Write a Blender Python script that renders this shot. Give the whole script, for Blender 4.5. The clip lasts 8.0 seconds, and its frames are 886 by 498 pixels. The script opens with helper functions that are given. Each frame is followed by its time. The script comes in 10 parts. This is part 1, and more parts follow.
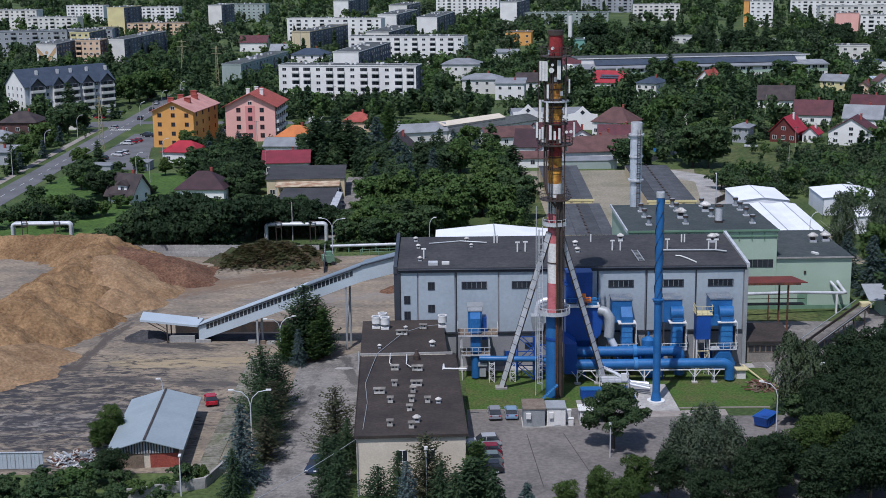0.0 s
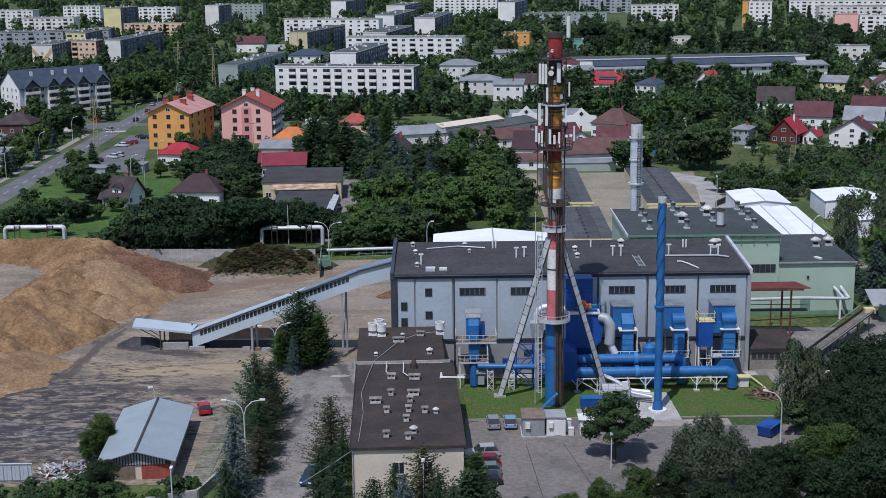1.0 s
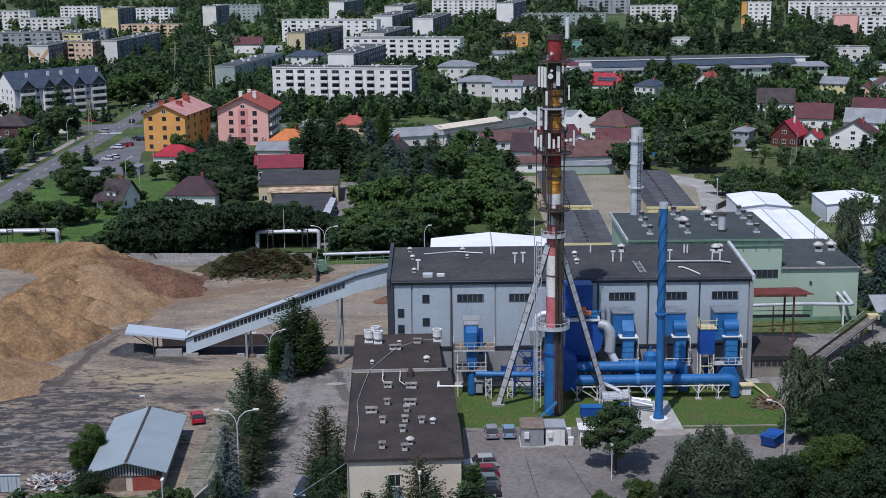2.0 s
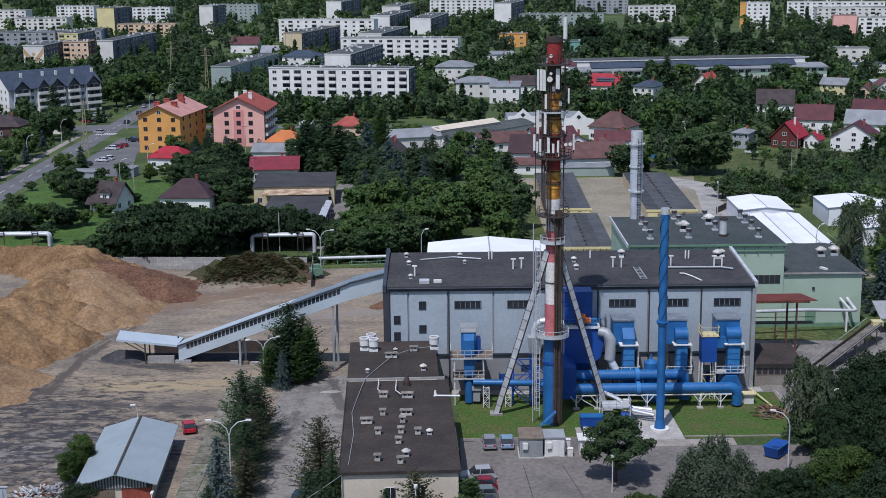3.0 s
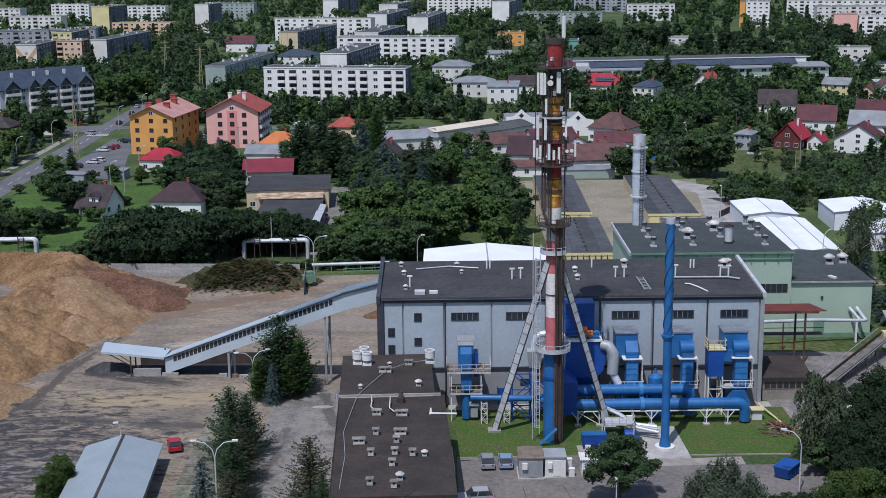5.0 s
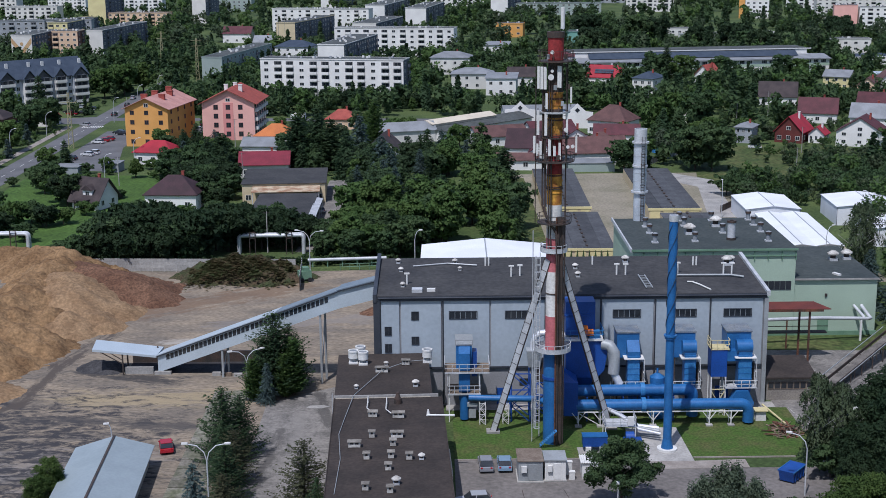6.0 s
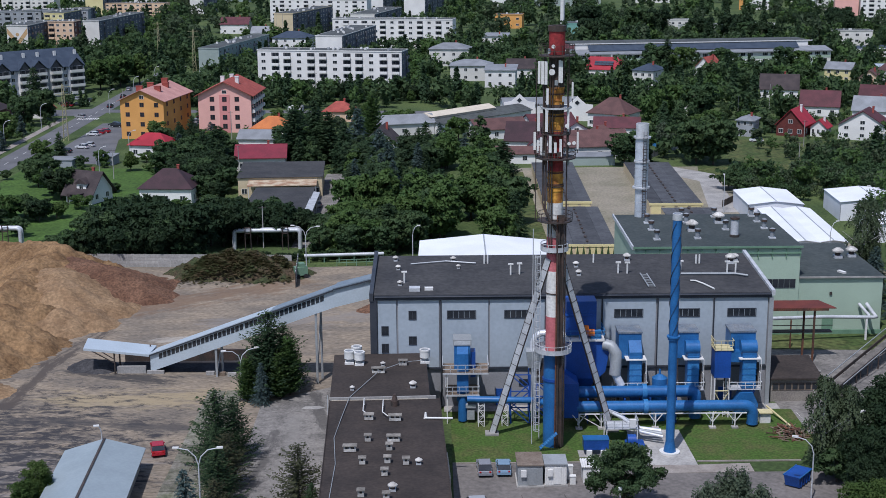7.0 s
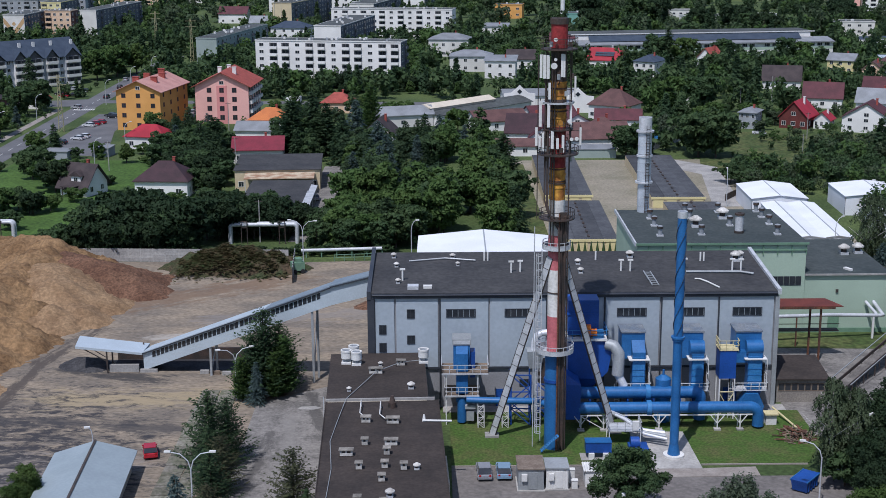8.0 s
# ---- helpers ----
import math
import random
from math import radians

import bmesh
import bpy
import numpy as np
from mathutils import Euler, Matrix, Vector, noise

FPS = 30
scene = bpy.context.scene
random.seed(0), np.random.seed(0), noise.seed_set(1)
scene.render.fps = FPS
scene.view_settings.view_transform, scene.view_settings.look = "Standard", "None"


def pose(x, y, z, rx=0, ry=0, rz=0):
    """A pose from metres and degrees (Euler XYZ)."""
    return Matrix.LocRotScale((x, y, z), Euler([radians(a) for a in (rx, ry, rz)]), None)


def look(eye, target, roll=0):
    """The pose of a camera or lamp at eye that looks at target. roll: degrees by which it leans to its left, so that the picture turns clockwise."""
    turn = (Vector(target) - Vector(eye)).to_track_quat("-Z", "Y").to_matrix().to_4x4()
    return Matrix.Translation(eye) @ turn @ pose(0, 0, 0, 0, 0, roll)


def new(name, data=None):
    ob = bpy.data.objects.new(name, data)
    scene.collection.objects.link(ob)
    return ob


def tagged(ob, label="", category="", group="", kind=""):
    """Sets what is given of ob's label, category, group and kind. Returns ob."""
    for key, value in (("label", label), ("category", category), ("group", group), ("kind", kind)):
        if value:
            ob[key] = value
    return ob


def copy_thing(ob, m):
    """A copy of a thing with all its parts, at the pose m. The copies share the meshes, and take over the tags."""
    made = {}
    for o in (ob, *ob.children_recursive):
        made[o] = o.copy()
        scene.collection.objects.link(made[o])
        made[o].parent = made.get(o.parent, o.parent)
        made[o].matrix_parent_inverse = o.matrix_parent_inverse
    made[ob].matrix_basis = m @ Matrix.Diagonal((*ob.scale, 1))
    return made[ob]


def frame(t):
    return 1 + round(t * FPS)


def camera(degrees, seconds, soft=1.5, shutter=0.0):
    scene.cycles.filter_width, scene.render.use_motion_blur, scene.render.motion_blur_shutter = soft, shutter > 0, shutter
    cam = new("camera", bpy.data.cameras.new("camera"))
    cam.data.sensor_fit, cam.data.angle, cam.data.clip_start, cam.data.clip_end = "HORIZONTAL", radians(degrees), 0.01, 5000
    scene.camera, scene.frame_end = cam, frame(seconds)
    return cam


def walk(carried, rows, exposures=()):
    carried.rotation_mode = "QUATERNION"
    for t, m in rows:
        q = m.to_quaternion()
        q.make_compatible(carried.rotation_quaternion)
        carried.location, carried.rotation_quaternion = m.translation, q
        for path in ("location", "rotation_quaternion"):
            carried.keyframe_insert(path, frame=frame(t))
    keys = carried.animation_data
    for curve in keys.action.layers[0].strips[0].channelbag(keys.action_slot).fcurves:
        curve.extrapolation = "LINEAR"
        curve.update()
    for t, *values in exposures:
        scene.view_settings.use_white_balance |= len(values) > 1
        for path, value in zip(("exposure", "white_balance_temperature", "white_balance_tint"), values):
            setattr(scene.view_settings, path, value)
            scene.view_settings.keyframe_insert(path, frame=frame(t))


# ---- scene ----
cam = camera(36.0, 8.0, 0.6)
PATH = [
    (0, (-12.228, -189.73, 66.332), (-12.234, -187.779, 65.896), -0.7),
    (0.5, (-12.235, -187.874, 66.4), (-12.24, -185.922, 65.963), -0.7),
    (1, (-12.173, -185.94, 66.356), (-12.176, -183.988, 65.92), -0.7),
    (1.5, (-12.091, -184.213, 66.341), (-12.093, -182.261, 65.906), -0.7),
    (3, (-11.935, -178.395, 66.449), (-11.932, -176.443, 66.013), -0.6),
    (3.5, (-11.91, -176.536, 66.425), (-11.905, -174.584, 65.989), -0.6),
    (4, (-11.837, -174.59, 66.464), (-11.831, -172.638, 66.028), -0.5),
    (4.5, (-11.721, -172.587, 66.406), (-11.715, -170.635, 65.97), -0.6),
    (6, (-11.618, -166.5, 66.414), (-11.609, -164.551, 65.962), -0.5),
    (6.5, (-11.585, -164.524, 66.417), (-11.574, -162.577, 65.959), -0.4),
    (7, (-11.529, -162.342, 66.48), (-11.518, -160.397, 66.015), -0.4),
    (7.5, (-11.48, -160.225, 66.483), (-11.469, -158.282, 66.01), -0.4),
    (8, (-11.483, -158.081, 66.537), (-11.471, -156.139, 66.057), -0.3),
]
walk(cam, [(t, look(*p)) for t, *p in PATH], [(0, 0.0, 5760, 14.5), (8, 0.0, 5760, 14.5)])

# ---- daylight ----
SUN_DIR = Vector((-0.22, -0.50, 1.0)).normalized()
world = bpy.data.worlds.new("sky")
scene.world = world
world.use_nodes = True
wn = world.node_tree
sky = wn.nodes.new("ShaderNodeTexSky")
sky.sky_type, sky.sun_disc = "NISHITA", False
sky.sun_elevation, sky.sun_rotation = math.asin(SUN_DIR.z), math.atan2(SUN_DIR.x, SUN_DIR.y)
wn.links.new(sky.outputs[0], wn.nodes["Background"].inputs[0])
wn.nodes["Background"].inputs[1].default_value = 0.108
sun_data = bpy.data.lights.new("sun", "SUN")
sun_data.energy, sun_data.angle, sun_data.color = 3.6, radians(0.53), (1.0, 0.95, 0.88)
sun = new("sun", sun_data)
sun.matrix_world = look(SUN_DIR * 300, (0, 0, 0))
scene.view_settings.exposure = 0.0


# ---- materials ----
def mat(name, a, b=None, rough=0.8, metal=0.0, s1=0.4, s2=5.0, bump=0.0, stretch=(1, 1, 1), spread=0.25, per_object=0.0, spec=0.25, lo=0.38, hi=0.62, fine=5.0, crisp=0.5):
    """Two colours mixed by a broad noise, grained by a fine one; sizes in cycles per metre."""
    m = bpy.data.materials.new(name)
    m.use_nodes = True
    nt = m.node_tree
    N, K = nt.nodes.new, nt.links.new
    bsdf = nt.nodes["Principled BSDF"]
    geo = N("ShaderNodeNewGeometry")
    mp = N("ShaderNodeMapping")
    mp.inputs["Scale"].default_value = stretch
    K(geo.outputs["Position"], mp.inputs["Vector"])
    n1, n2 = N("ShaderNodeTexNoise"), N("ShaderNodeTexNoise")
    n1.inputs["Scale"].default_value, n1.inputs["Detail"].default_value, n1.inputs["Roughness"].default_value = s1, fine, crisp
    n2.inputs["Scale"].default_value, n2.inputs["Detail"].default_value = s2, 3.0
    K(mp.outputs[0], n1.inputs["Vector"])
    K(mp.outputs[0], n2.inputs["Vector"])
    rng = N("ShaderNodeMapRange")
    rng.inputs["From Min"].default_value, rng.inputs["From Max"].default_value = lo, hi
    K(n1.outputs["Fac"], rng.inputs["Value"])
    mix = N("ShaderNodeMix")
    mix.data_type = "RGBA"
    b = b or tuple(0.8 * v for v in a)
    mix.inputs["A"].default_value, mix.inputs["B"].default_value = (*a, 1), (*b, 1)
    K(rng.outputs[0], mix.inputs["Factor"])
    grain = N("ShaderNodeMapRange")
    grain.inputs["From Min"].default_value, grain.inputs["From Max"].default_value = 0.3, 0.7
    grain.inputs["To Min"].default_value, grain.inputs["To Max"].default_value = 1 - spread, 1 + spread
    K(n2.outputs["Fac"], grain.inputs["Value"])
    last = grain.outputs[0]
    if per_object:
        info = N("ShaderNodeObjectInfo")
        vr = N("ShaderNodeMapRange")
        vr.inputs["To Min"].default_value, vr.inputs["To Max"].default_value = 1 - per_object, 1 + per_object
        K(info.outputs["Random"], vr.inputs["Value"])
        mul = N("ShaderNodeMath")
        mul.operation = "MULTIPLY"
        K(last, mul.inputs[0])
        K(vr.outputs[0], mul.inputs[1])
        last = mul.outputs[0]
    tint = N("ShaderNodeVectorMath")
    tint.operation = "SCALE"
    K(mix.outputs["Result"], tint.inputs[0])
    K(last, tint.inputs["Scale"])
    K(tint.outputs[0], bsdf.inputs["Base Color"])
    bsdf.inputs["Roughness"].default_value, bsdf.inputs["Metallic"].default_value = rough, metal
    bsdf.inputs["Specular IOR Level"].default_value = spec
    if bump:
        bp = N("ShaderNodeBump")
        bp.inputs["Strength"].default_value, bp.inputs["Distance"].default_value = 0.6, bump
        K(n2.outputs["Fac"], bp.inputs["Height"])
        K(bp.outputs[0], bsdf.inputs["Normal"])
    return m


def leafy(name, a, b, c=None, through_light=0.42):
    """Foliage: every leaf cluster takes its own tone between a and b, every bough and plant drifts from it; thin leaves let light through."""
    m = bpy.data.materials.new(name)
    m.use_nodes = True
    nt = m.node_tree
    N, K = nt.nodes.new, nt.links.new
    bsdf = nt.nodes["Principled BSDF"]
    geo, info = N("ShaderNodeNewGeometry"), N("ShaderNodeObjectInfo")
    patch = N("ShaderNodeTexNoise")
    patch.inputs["Scale"].default_value, patch.inputs["Detail"].default_value = 0.32, 2.0
    K(geo.outputs["Position"], patch.inputs["Vector"])
    drift = N("ShaderNodeMapRange")
    drift.inputs["From Min"].default_value, drift.inputs["From Max"].default_value = 0.3, 0.7
    drift.inputs["To Min"].default_value, drift.inputs["To Max"].default_value = -0.3, 0.3
    K(patch.outputs["Fac"], drift.inputs["Value"])
    isle = N("ShaderNodeMapRange")
    isle.inputs["To Min"].default_value, isle.inputs["To Max"].default_value = 0.22, 0.78
    K(geo.outputs["Random Per Island"], isle.inputs["Value"])
    tone = N("ShaderNodeMath")
    tone.use_clamp = True
    K(isle.outputs[0], tone.inputs[0])
    K(drift.outputs[0], tone.inputs[1])
    mix = N("ShaderNodeMix")
    mix.data_type = "RGBA"
    mix.inputs["A"].default_value, mix.inputs["B"].default_value = (*a, 1), (*b, 1)
    K(tone.outputs[0], mix.inputs["Factor"])
    mix2 = N("ShaderNodeMix")
    mix2.data_type = "RGBA"
    mix2.inputs["B"].default_value = (*(c or b), 1)
    K(mix.outputs["Result"], mix2.inputs["A"])
    half = N("ShaderNodeMath")
    half.operation = "MULTIPLY"
    half.inputs[1].default_value = 0.6
    K(info.outputs["Random"], half.inputs[0])
    K(half.outputs[0], mix2.inputs["Factor"])
    K(mix2.outputs["Result"], bsdf.inputs["Base Color"])
    bsdf.inputs["Roughness"].default_value = 0.65
    bsdf.inputs["Specular IOR Level"].default_value = 0.12
    glow = N("ShaderNodeBsdfTranslucent")
    K(mix2.outputs["Result"], glow.inputs["Color"])
    both = N("ShaderNodeMixShader")
    both.inputs[0].default_value = through_light
    K(bsdf.outputs[0], both.inputs[1])
    K(glow.outputs[0], both.inputs[2])
    K(both.outputs[0], nt.nodes["Material Output"].inputs["Surface"])
    return m


GRASS = mat("meadow_grass", (0.082, 0.112, 0.036), (0.046, 0.072, 0.023), 0.95, s1=0.05, s2=1.5, bump=0.05, spread=0.35)
LAWN = mat("mown_lawn", (0.054, 0.098, 0.018), (0.090, 0.094, 0.034), 0.95, s1=0.22, s2=3.0, bump=0.03, spread=0.35, lo=0.45, hi=0.66, fine=8.0, crisp=0.65)
FIELD = mat("bright_meadow", (0.066, 0.122, 0.024), (0.046, 0.086, 0.018), 0.95, s1=0.12, s2=1.2, bump=0.05, spread=0.4, fine=8.0, crisp=0.62)
ROUGHGRASS = mat("rough_grass", (0.088, 0.098, 0.034), (0.046, 0.070, 0.020), 0.95, s1=0.10, s2=0.9, bump=0.08, spread=0.5, fine=9.0, crisp=0.7, lo=0.42, hi=0.58)
ASPHALT = mat("asphalt", (0.172, 0.156, 0.144), (0.122, 0.112, 0.104), 0.9, s1=0.11, s2=1.6, spread=0.2, fine=10.0, crisp=0.72, lo=0.44, hi=0.6)
DRIVE = mat("worn_asphalt", (0.215, 0.200, 0.182), (0.125, 0.117, 0.108), 0.92, s1=0.2, s2=2.2, spread=0.22, fine=11.0, crisp=0.76, lo=0.46, hi=0.58)
ROADTOP = mat("road_asphalt", (0.14, 0.14, 0.145), (0.11, 0.11, 0.115), 0.9, s1=0.12, s2=2.5, spread=0.12)
YARD = mat("trodden_yard", (0.262, 0.212, 0.154), (0.165, 0.140, 0.112), 0.95, s1=0.16, s2=2.2, stretch=(0.55, 1.2, 1), spread=0.3, lo=0.40, hi=0.60, fine=10.0, crisp=0.68)


def dust_over(m, tone, place, reach):
    """Coal dust and mud in crisp streaks over a material, thickest round a place."""
    nt = m.node_tree
    N, K = nt.nodes.new, nt.links.new
    bsdf = nt.nodes["Principled BSDF"]
    before = bsdf.inputs["Base Color"].links[0].from_socket
    geo, mp, far = N("ShaderNodeNewGeometry"), N("ShaderNodeMapping"), N("ShaderNodeVectorMath")
    mp.inputs["Scale"].default_value = (0.6, 1.3, 1)
    mp.inputs["Rotation"].default_value = (0, 0, 0.12)
    K(geo.outputs["Position"], mp.inputs["Vector"])
    n1 = N("ShaderNodeTexNoise")
    n1.inputs["Scale"].default_value, n1.inputs["Detail"].default_value, n1.inputs["Roughness"].default_value, n1.inputs["Distortion"].default_value = 0.52, 12.0, 0.76, 0.6
    K(mp.outputs[0], n1.inputs["Vector"])
    far.operation = "DISTANCE"
    far.inputs[1].default_value = place
    K(geo.outputs["Position"], far.inputs[0])
    fall = N("ShaderNodeMapRange")
    fall.inputs["From Min"].default_value, fall.inputs["From Max"].default_value = reach * 0.3, reach
    fall.inputs["To Min"].default_value, fall.inputs["To Max"].default_value = 0.08, -0.14
    K(far.outputs["Value"], fall.inputs["Value"])
    add = N("ShaderNodeMath")
    K(n1.outputs["Fac"], add.inputs[0])
    K(fall.outputs[0], add.inputs[1])
    cut = N("ShaderNodeMapRange")
    cut.inputs["From Min"].default_value, cut.inputs["From Max"].default_value = 0.50, 0.61
    cut.inputs["To Max"].default_value = 0.94
    K(add.outputs[0], cut.inputs["Value"])
    mix = N("ShaderNodeMix")
    mix.data_type = "RGBA"
    mix.inputs["B"].default_value = (*tone, 1)
    K(before, mix.inputs["A"])
    K(cut.outputs[0], mix.inputs["Factor"])
    K(mix.outputs["Result"], bsdf.inputs["Base Color"])


def worn_along(m, tone, p0, p1, width, most=0.85, lean=0.0, edge=0.12):
    """Dirt, dust or wheel wear in ragged streaks over a material, on both sides of a line on the ground."""
    nt = m.node_tree
    N, K = nt.nodes.new, nt.links.new
    bsdf = nt.nodes["Principled BSDF"]
    before = bsdf.inputs["Base Color"].links[0].from_socket
    d = Vector(p1) - Vector(p0)
    geo, off, dot, cap, reach, gap = N("ShaderNodeNewGeometry"), N("ShaderNodeVectorMath"), N("ShaderNodeVectorMath"), N("ShaderNodeClamp"), N("ShaderNodeVectorMath"), N("ShaderNodeVectorMath")
    off.operation, dot.operation, reach.operation, gap.operation = "SUBTRACT", "DOT_PRODUCT", "SCALE", "DISTANCE"
    K(geo.outputs["Position"], off.inputs[0])
    off.inputs[1].default_value = (*p0, 0)
    K(off.outputs[0], dot.inputs[0])
    dot.inputs[1].default_value = (*(d.normalized()), 0)
    K(dot.outputs["Value"], cap.inputs["Value"])
    cap.inputs["Max"].default_value = d.length
    reach.inputs[0].default_value = (*(d.normalized()), 0)
    K(cap.outputs[0], reach.inputs["Scale"])
    K(off.outputs[0], gap.inputs[0])
    K(reach.outputs[0], gap.inputs[1])
    near = N("ShaderNodeMapRange")
    near.inputs["From Max"].default_value = width
    near.inputs["To Min"].default_value, near.inputs["To Max"].default_value = 0.16, -0.2
    K(gap.outputs["Value"], near.inputs["Value"])
    turn, mp, n1 = N("ShaderNodeMapping"), N("ShaderNodeMapping"), N("ShaderNodeTexNoise")
    turn.inputs["Rotation"].default_value = (0, 0, -math.atan2(d.y, d.x) + lean)
    mp.inputs["Scale"].default_value = (0.4, 1.5, 1)
    K(geo.outputs["Position"], turn.inputs["Vector"])
    K(turn.outputs[0], mp.inputs["Vector"])
    K(mp.outputs[0], n1.inputs["Vector"])
    n1.inputs["Scale"].default_value, n1.inputs["Detail"].default_value, n1.inputs["Roughness"].default_value, n1.inputs["Distortion"].default_value = 0.45, 12.0, 0.74, 0.3
    add, cut, mix = N("ShaderNodeMath"), N("ShaderNodeMapRange"), N("ShaderNodeMix")
    K(n1.outputs["Fac"], add.inputs[0])
    K(near.outputs[0], add.inputs[1])
    cut.inputs["From Min"].default_value, cut.inputs["From Max"].default_value, cut.inputs["To Max"].default_value = 0.5, 0.5 + edge, most
    K(add.outputs[0], cut.inputs["Value"])
    mix.data_type = "RGBA"
    mix.inputs["B"].default_value = (*tone, 1)
    K(before, mix.inputs["A"])
    K(cut.outputs[0], mix.inputs["Factor"])
    K(mix.outputs["Result"], bsdf.inputs["Base Color"])


worn_along(YARD, (0.330, 0.262, 0.158), (-66, 24), (-42, 24), 9, 0.8, 0.1)
worn_along(YARD, (0.380, 0.350, 0.305), (-57, 52), (-40, 57), 4.5, 0.75)
worn_along(YARD, (0.165, 0.105, 0.066), (-68, 70), (-40, 88), 13, 0.7)
worn_along(YARD, (0.215, 0.195, 0.178), (-48, 62), (-24, 66), 10, 0.6)
worn_along(YARD, (0.235, 0.218, 0.206), (-84, -6), (-56, -2), 20, 0.75, 0.0, 0.2)
dust_over(YARD, (0.034, 0.034, 0.039), (-77, 0, 0), 54)
worn_along(YARD, (0.060, 0.056, 0.055), (-70, 16), (-44, 12), 4.5, 0.75, 0.15)
worn_along(YARD, (0.080, 0.066, 0.056), (-67, 58), (-71.5, 40), 3.6, 0.9)
worn_along(YARD, (0.080, 0.066, 0.056), (-71.5, 40), (-72.5, 22), 3.6, 0.9)
worn_along(YARD, (0.080, 0.066, 0.056), (-72.5, 22), (-86, 7), 4.2, 0.9)
worn_along(YARD, (0.042, 0.041, 0.042), (-67, 37), (-52, 32), 5.0, 0.85)
worn_along(DRIVE, (0.062, 0.058, 0.055), (-29, 25), (-26.5, 12), 3.2, 0.7)
worn_along(DRIVE, (0.075, 0.070, 0.066), (-33, 10), (-35, -14), 2.6, 0.7)
worn_along(DRIVE, (0.240, 0.225, 0.205), (-31, 16), (-30, -30), 3.4, 0.5)
COURT = mat("sandy_court", (0.285, 0.250, 0.192), (0.190, 0.176, 0.124), 0.95, s1=0.06, s2=1.6, spread=0.2, fine=9.0, crisp=0.68)
SLAB = mat("concrete", (0.36, 0.345, 0.32), (0.27, 0.26, 0.245), 0.9, s1=0.3, s2=3.0, spread=0.15, per_object=0.12)
PAVING = mat("paving_stone", (0.30, 0.27, 0.24), (0.24, 0.21, 0.185), 0.9, s1=0.5, s2=4.0, spread=0.15)
BITUMEN = mat("bitumen_roof", (0.034, 0.028, 0.025), (0.054, 0.043, 0.037), 0.85, s1=0.22, s2=2.6, spread=0.2, fine=8.0, crisp=0.66)
GARAGEFELT = mat("patched_felt", (0.062, 0.064, 0.070), (0.085, 0.088, 0.094), 0.85, s1=0.3, s2=1.6, spread=0.2, per_object=0.3)
FELT = mat("roofing_felt", (0.040, 0.040, 0.042), (0.060, 0.059, 0.059), 0.85, s1=0.15, s2=1.6, spread=0.22, fine=8.0, crisp=0.66)
PANEL = mat("blue_grey_cladding", (0.365, 0.412, 0.450), (0.335, 0.380, 0.418), 0.5, s1=0.2, s2=2.0, spread=0.06, per_object=0.03)
PLINTH = mat("grey_plinth", (0.27, 0.27, 0.28), (0.23, 0.23, 0.24), 0.8, s1=0.3, spread=0.1)
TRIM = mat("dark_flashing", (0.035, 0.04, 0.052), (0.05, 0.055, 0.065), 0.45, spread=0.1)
BLUE = mat("blue_paint", (0.030, 0.138, 0.345), (0.020, 0.102, 0.270), 0.42, s1=0.5, s2=5.0, spread=0.13, spec=0.4, fine=8.0, crisp=0.65)
DEEPBLUE = mat("deep_blue_paint", (0.016, 0.072, 0.310), (0.012, 0.056, 0.235), 0.45, s1=0.4, spread=0.14, spec=0.4)
PALEBLUE = mat("faded_blue_paint", (0.06, 0.20, 0.43), (0.035, 0.16, 0.36), 0.5, s1=0.6, spread=0.12)
GALV = mat("galvanised_steel", (0.56, 0.57, 0.58), (0.45, 0.46, 0.47), 0.5, 0.2, s1=0.6, spread=0.12)
SILVER = mat("aluminium_jacket", (0.74, 0.75, 0.77), (0.64, 0.65, 0.67), 0.35, 0.35, s1=0.7, spread=0.08)
ZINC = mat("dull_zinc", (0.30, 0.32, 0.34), (0.22, 0.235, 0.25), 0.55, 0.2, s1=0.8, spread=0.15)
STEEL = mat("dark_steel", (0.05, 0.045, 0.042), (0.085, 0.06, 0.05), 0.6, 0.2, s1=0.8, spread=0.2)
WHITE = mat("white_paint", (0.69, 0.68, 0.65), (0.61, 0.60, 0.57), 0.6, s1=0.5, spread=0.08)
OLDWHITE = mat("weathered_white", (0.56, 0.54, 0.50), (0.36, 0.34, 0.31), 0.8, s1=0.9, s2=4.0, spread=0.2, per_object=0.15)
BELTGREY = mat("worn_belt", (0.19, 0.175, 0.155), (0.115, 0.105, 0.095), 0.85, s1=0.6, spread=0.25)
GREYMETAL = mat("grey_sheet", (0.36, 0.38, 0.39), (0.30, 0.315, 0.32), 0.5, 0.2, s1=0.4, spread=0.1)
GREENWALL = mat("pale_green_cladding", (0.36, 0.455, 0.355), (0.33, 0.415, 0.325), 0.6, s1=0.2, spread=0.05)
GREENTRIM = mat("green_trim", (0.15, 0.25, 0.17), (0.12, 0.21, 0.14), 0.6, spread=0.08)
CREAM = mat("cream_render", (0.60, 0.53, 0.42), (0.53, 0.465, 0.37), 0.9, s1=0.3, spread=0.08)
REDPAINT = mat("red_chimney_paint", (0.30, 0.035, 0.035), (0.20, 0.03, 0.03), 0.7, s1=0.5, s2=3, spread=0.25)
PINKPAINT = mat("faded_red_paint", (0.52, 0.16, 0.17), (0.42, 0.12, 0.13), 0.7, s1=0.6, s2=3, spread=0.15)
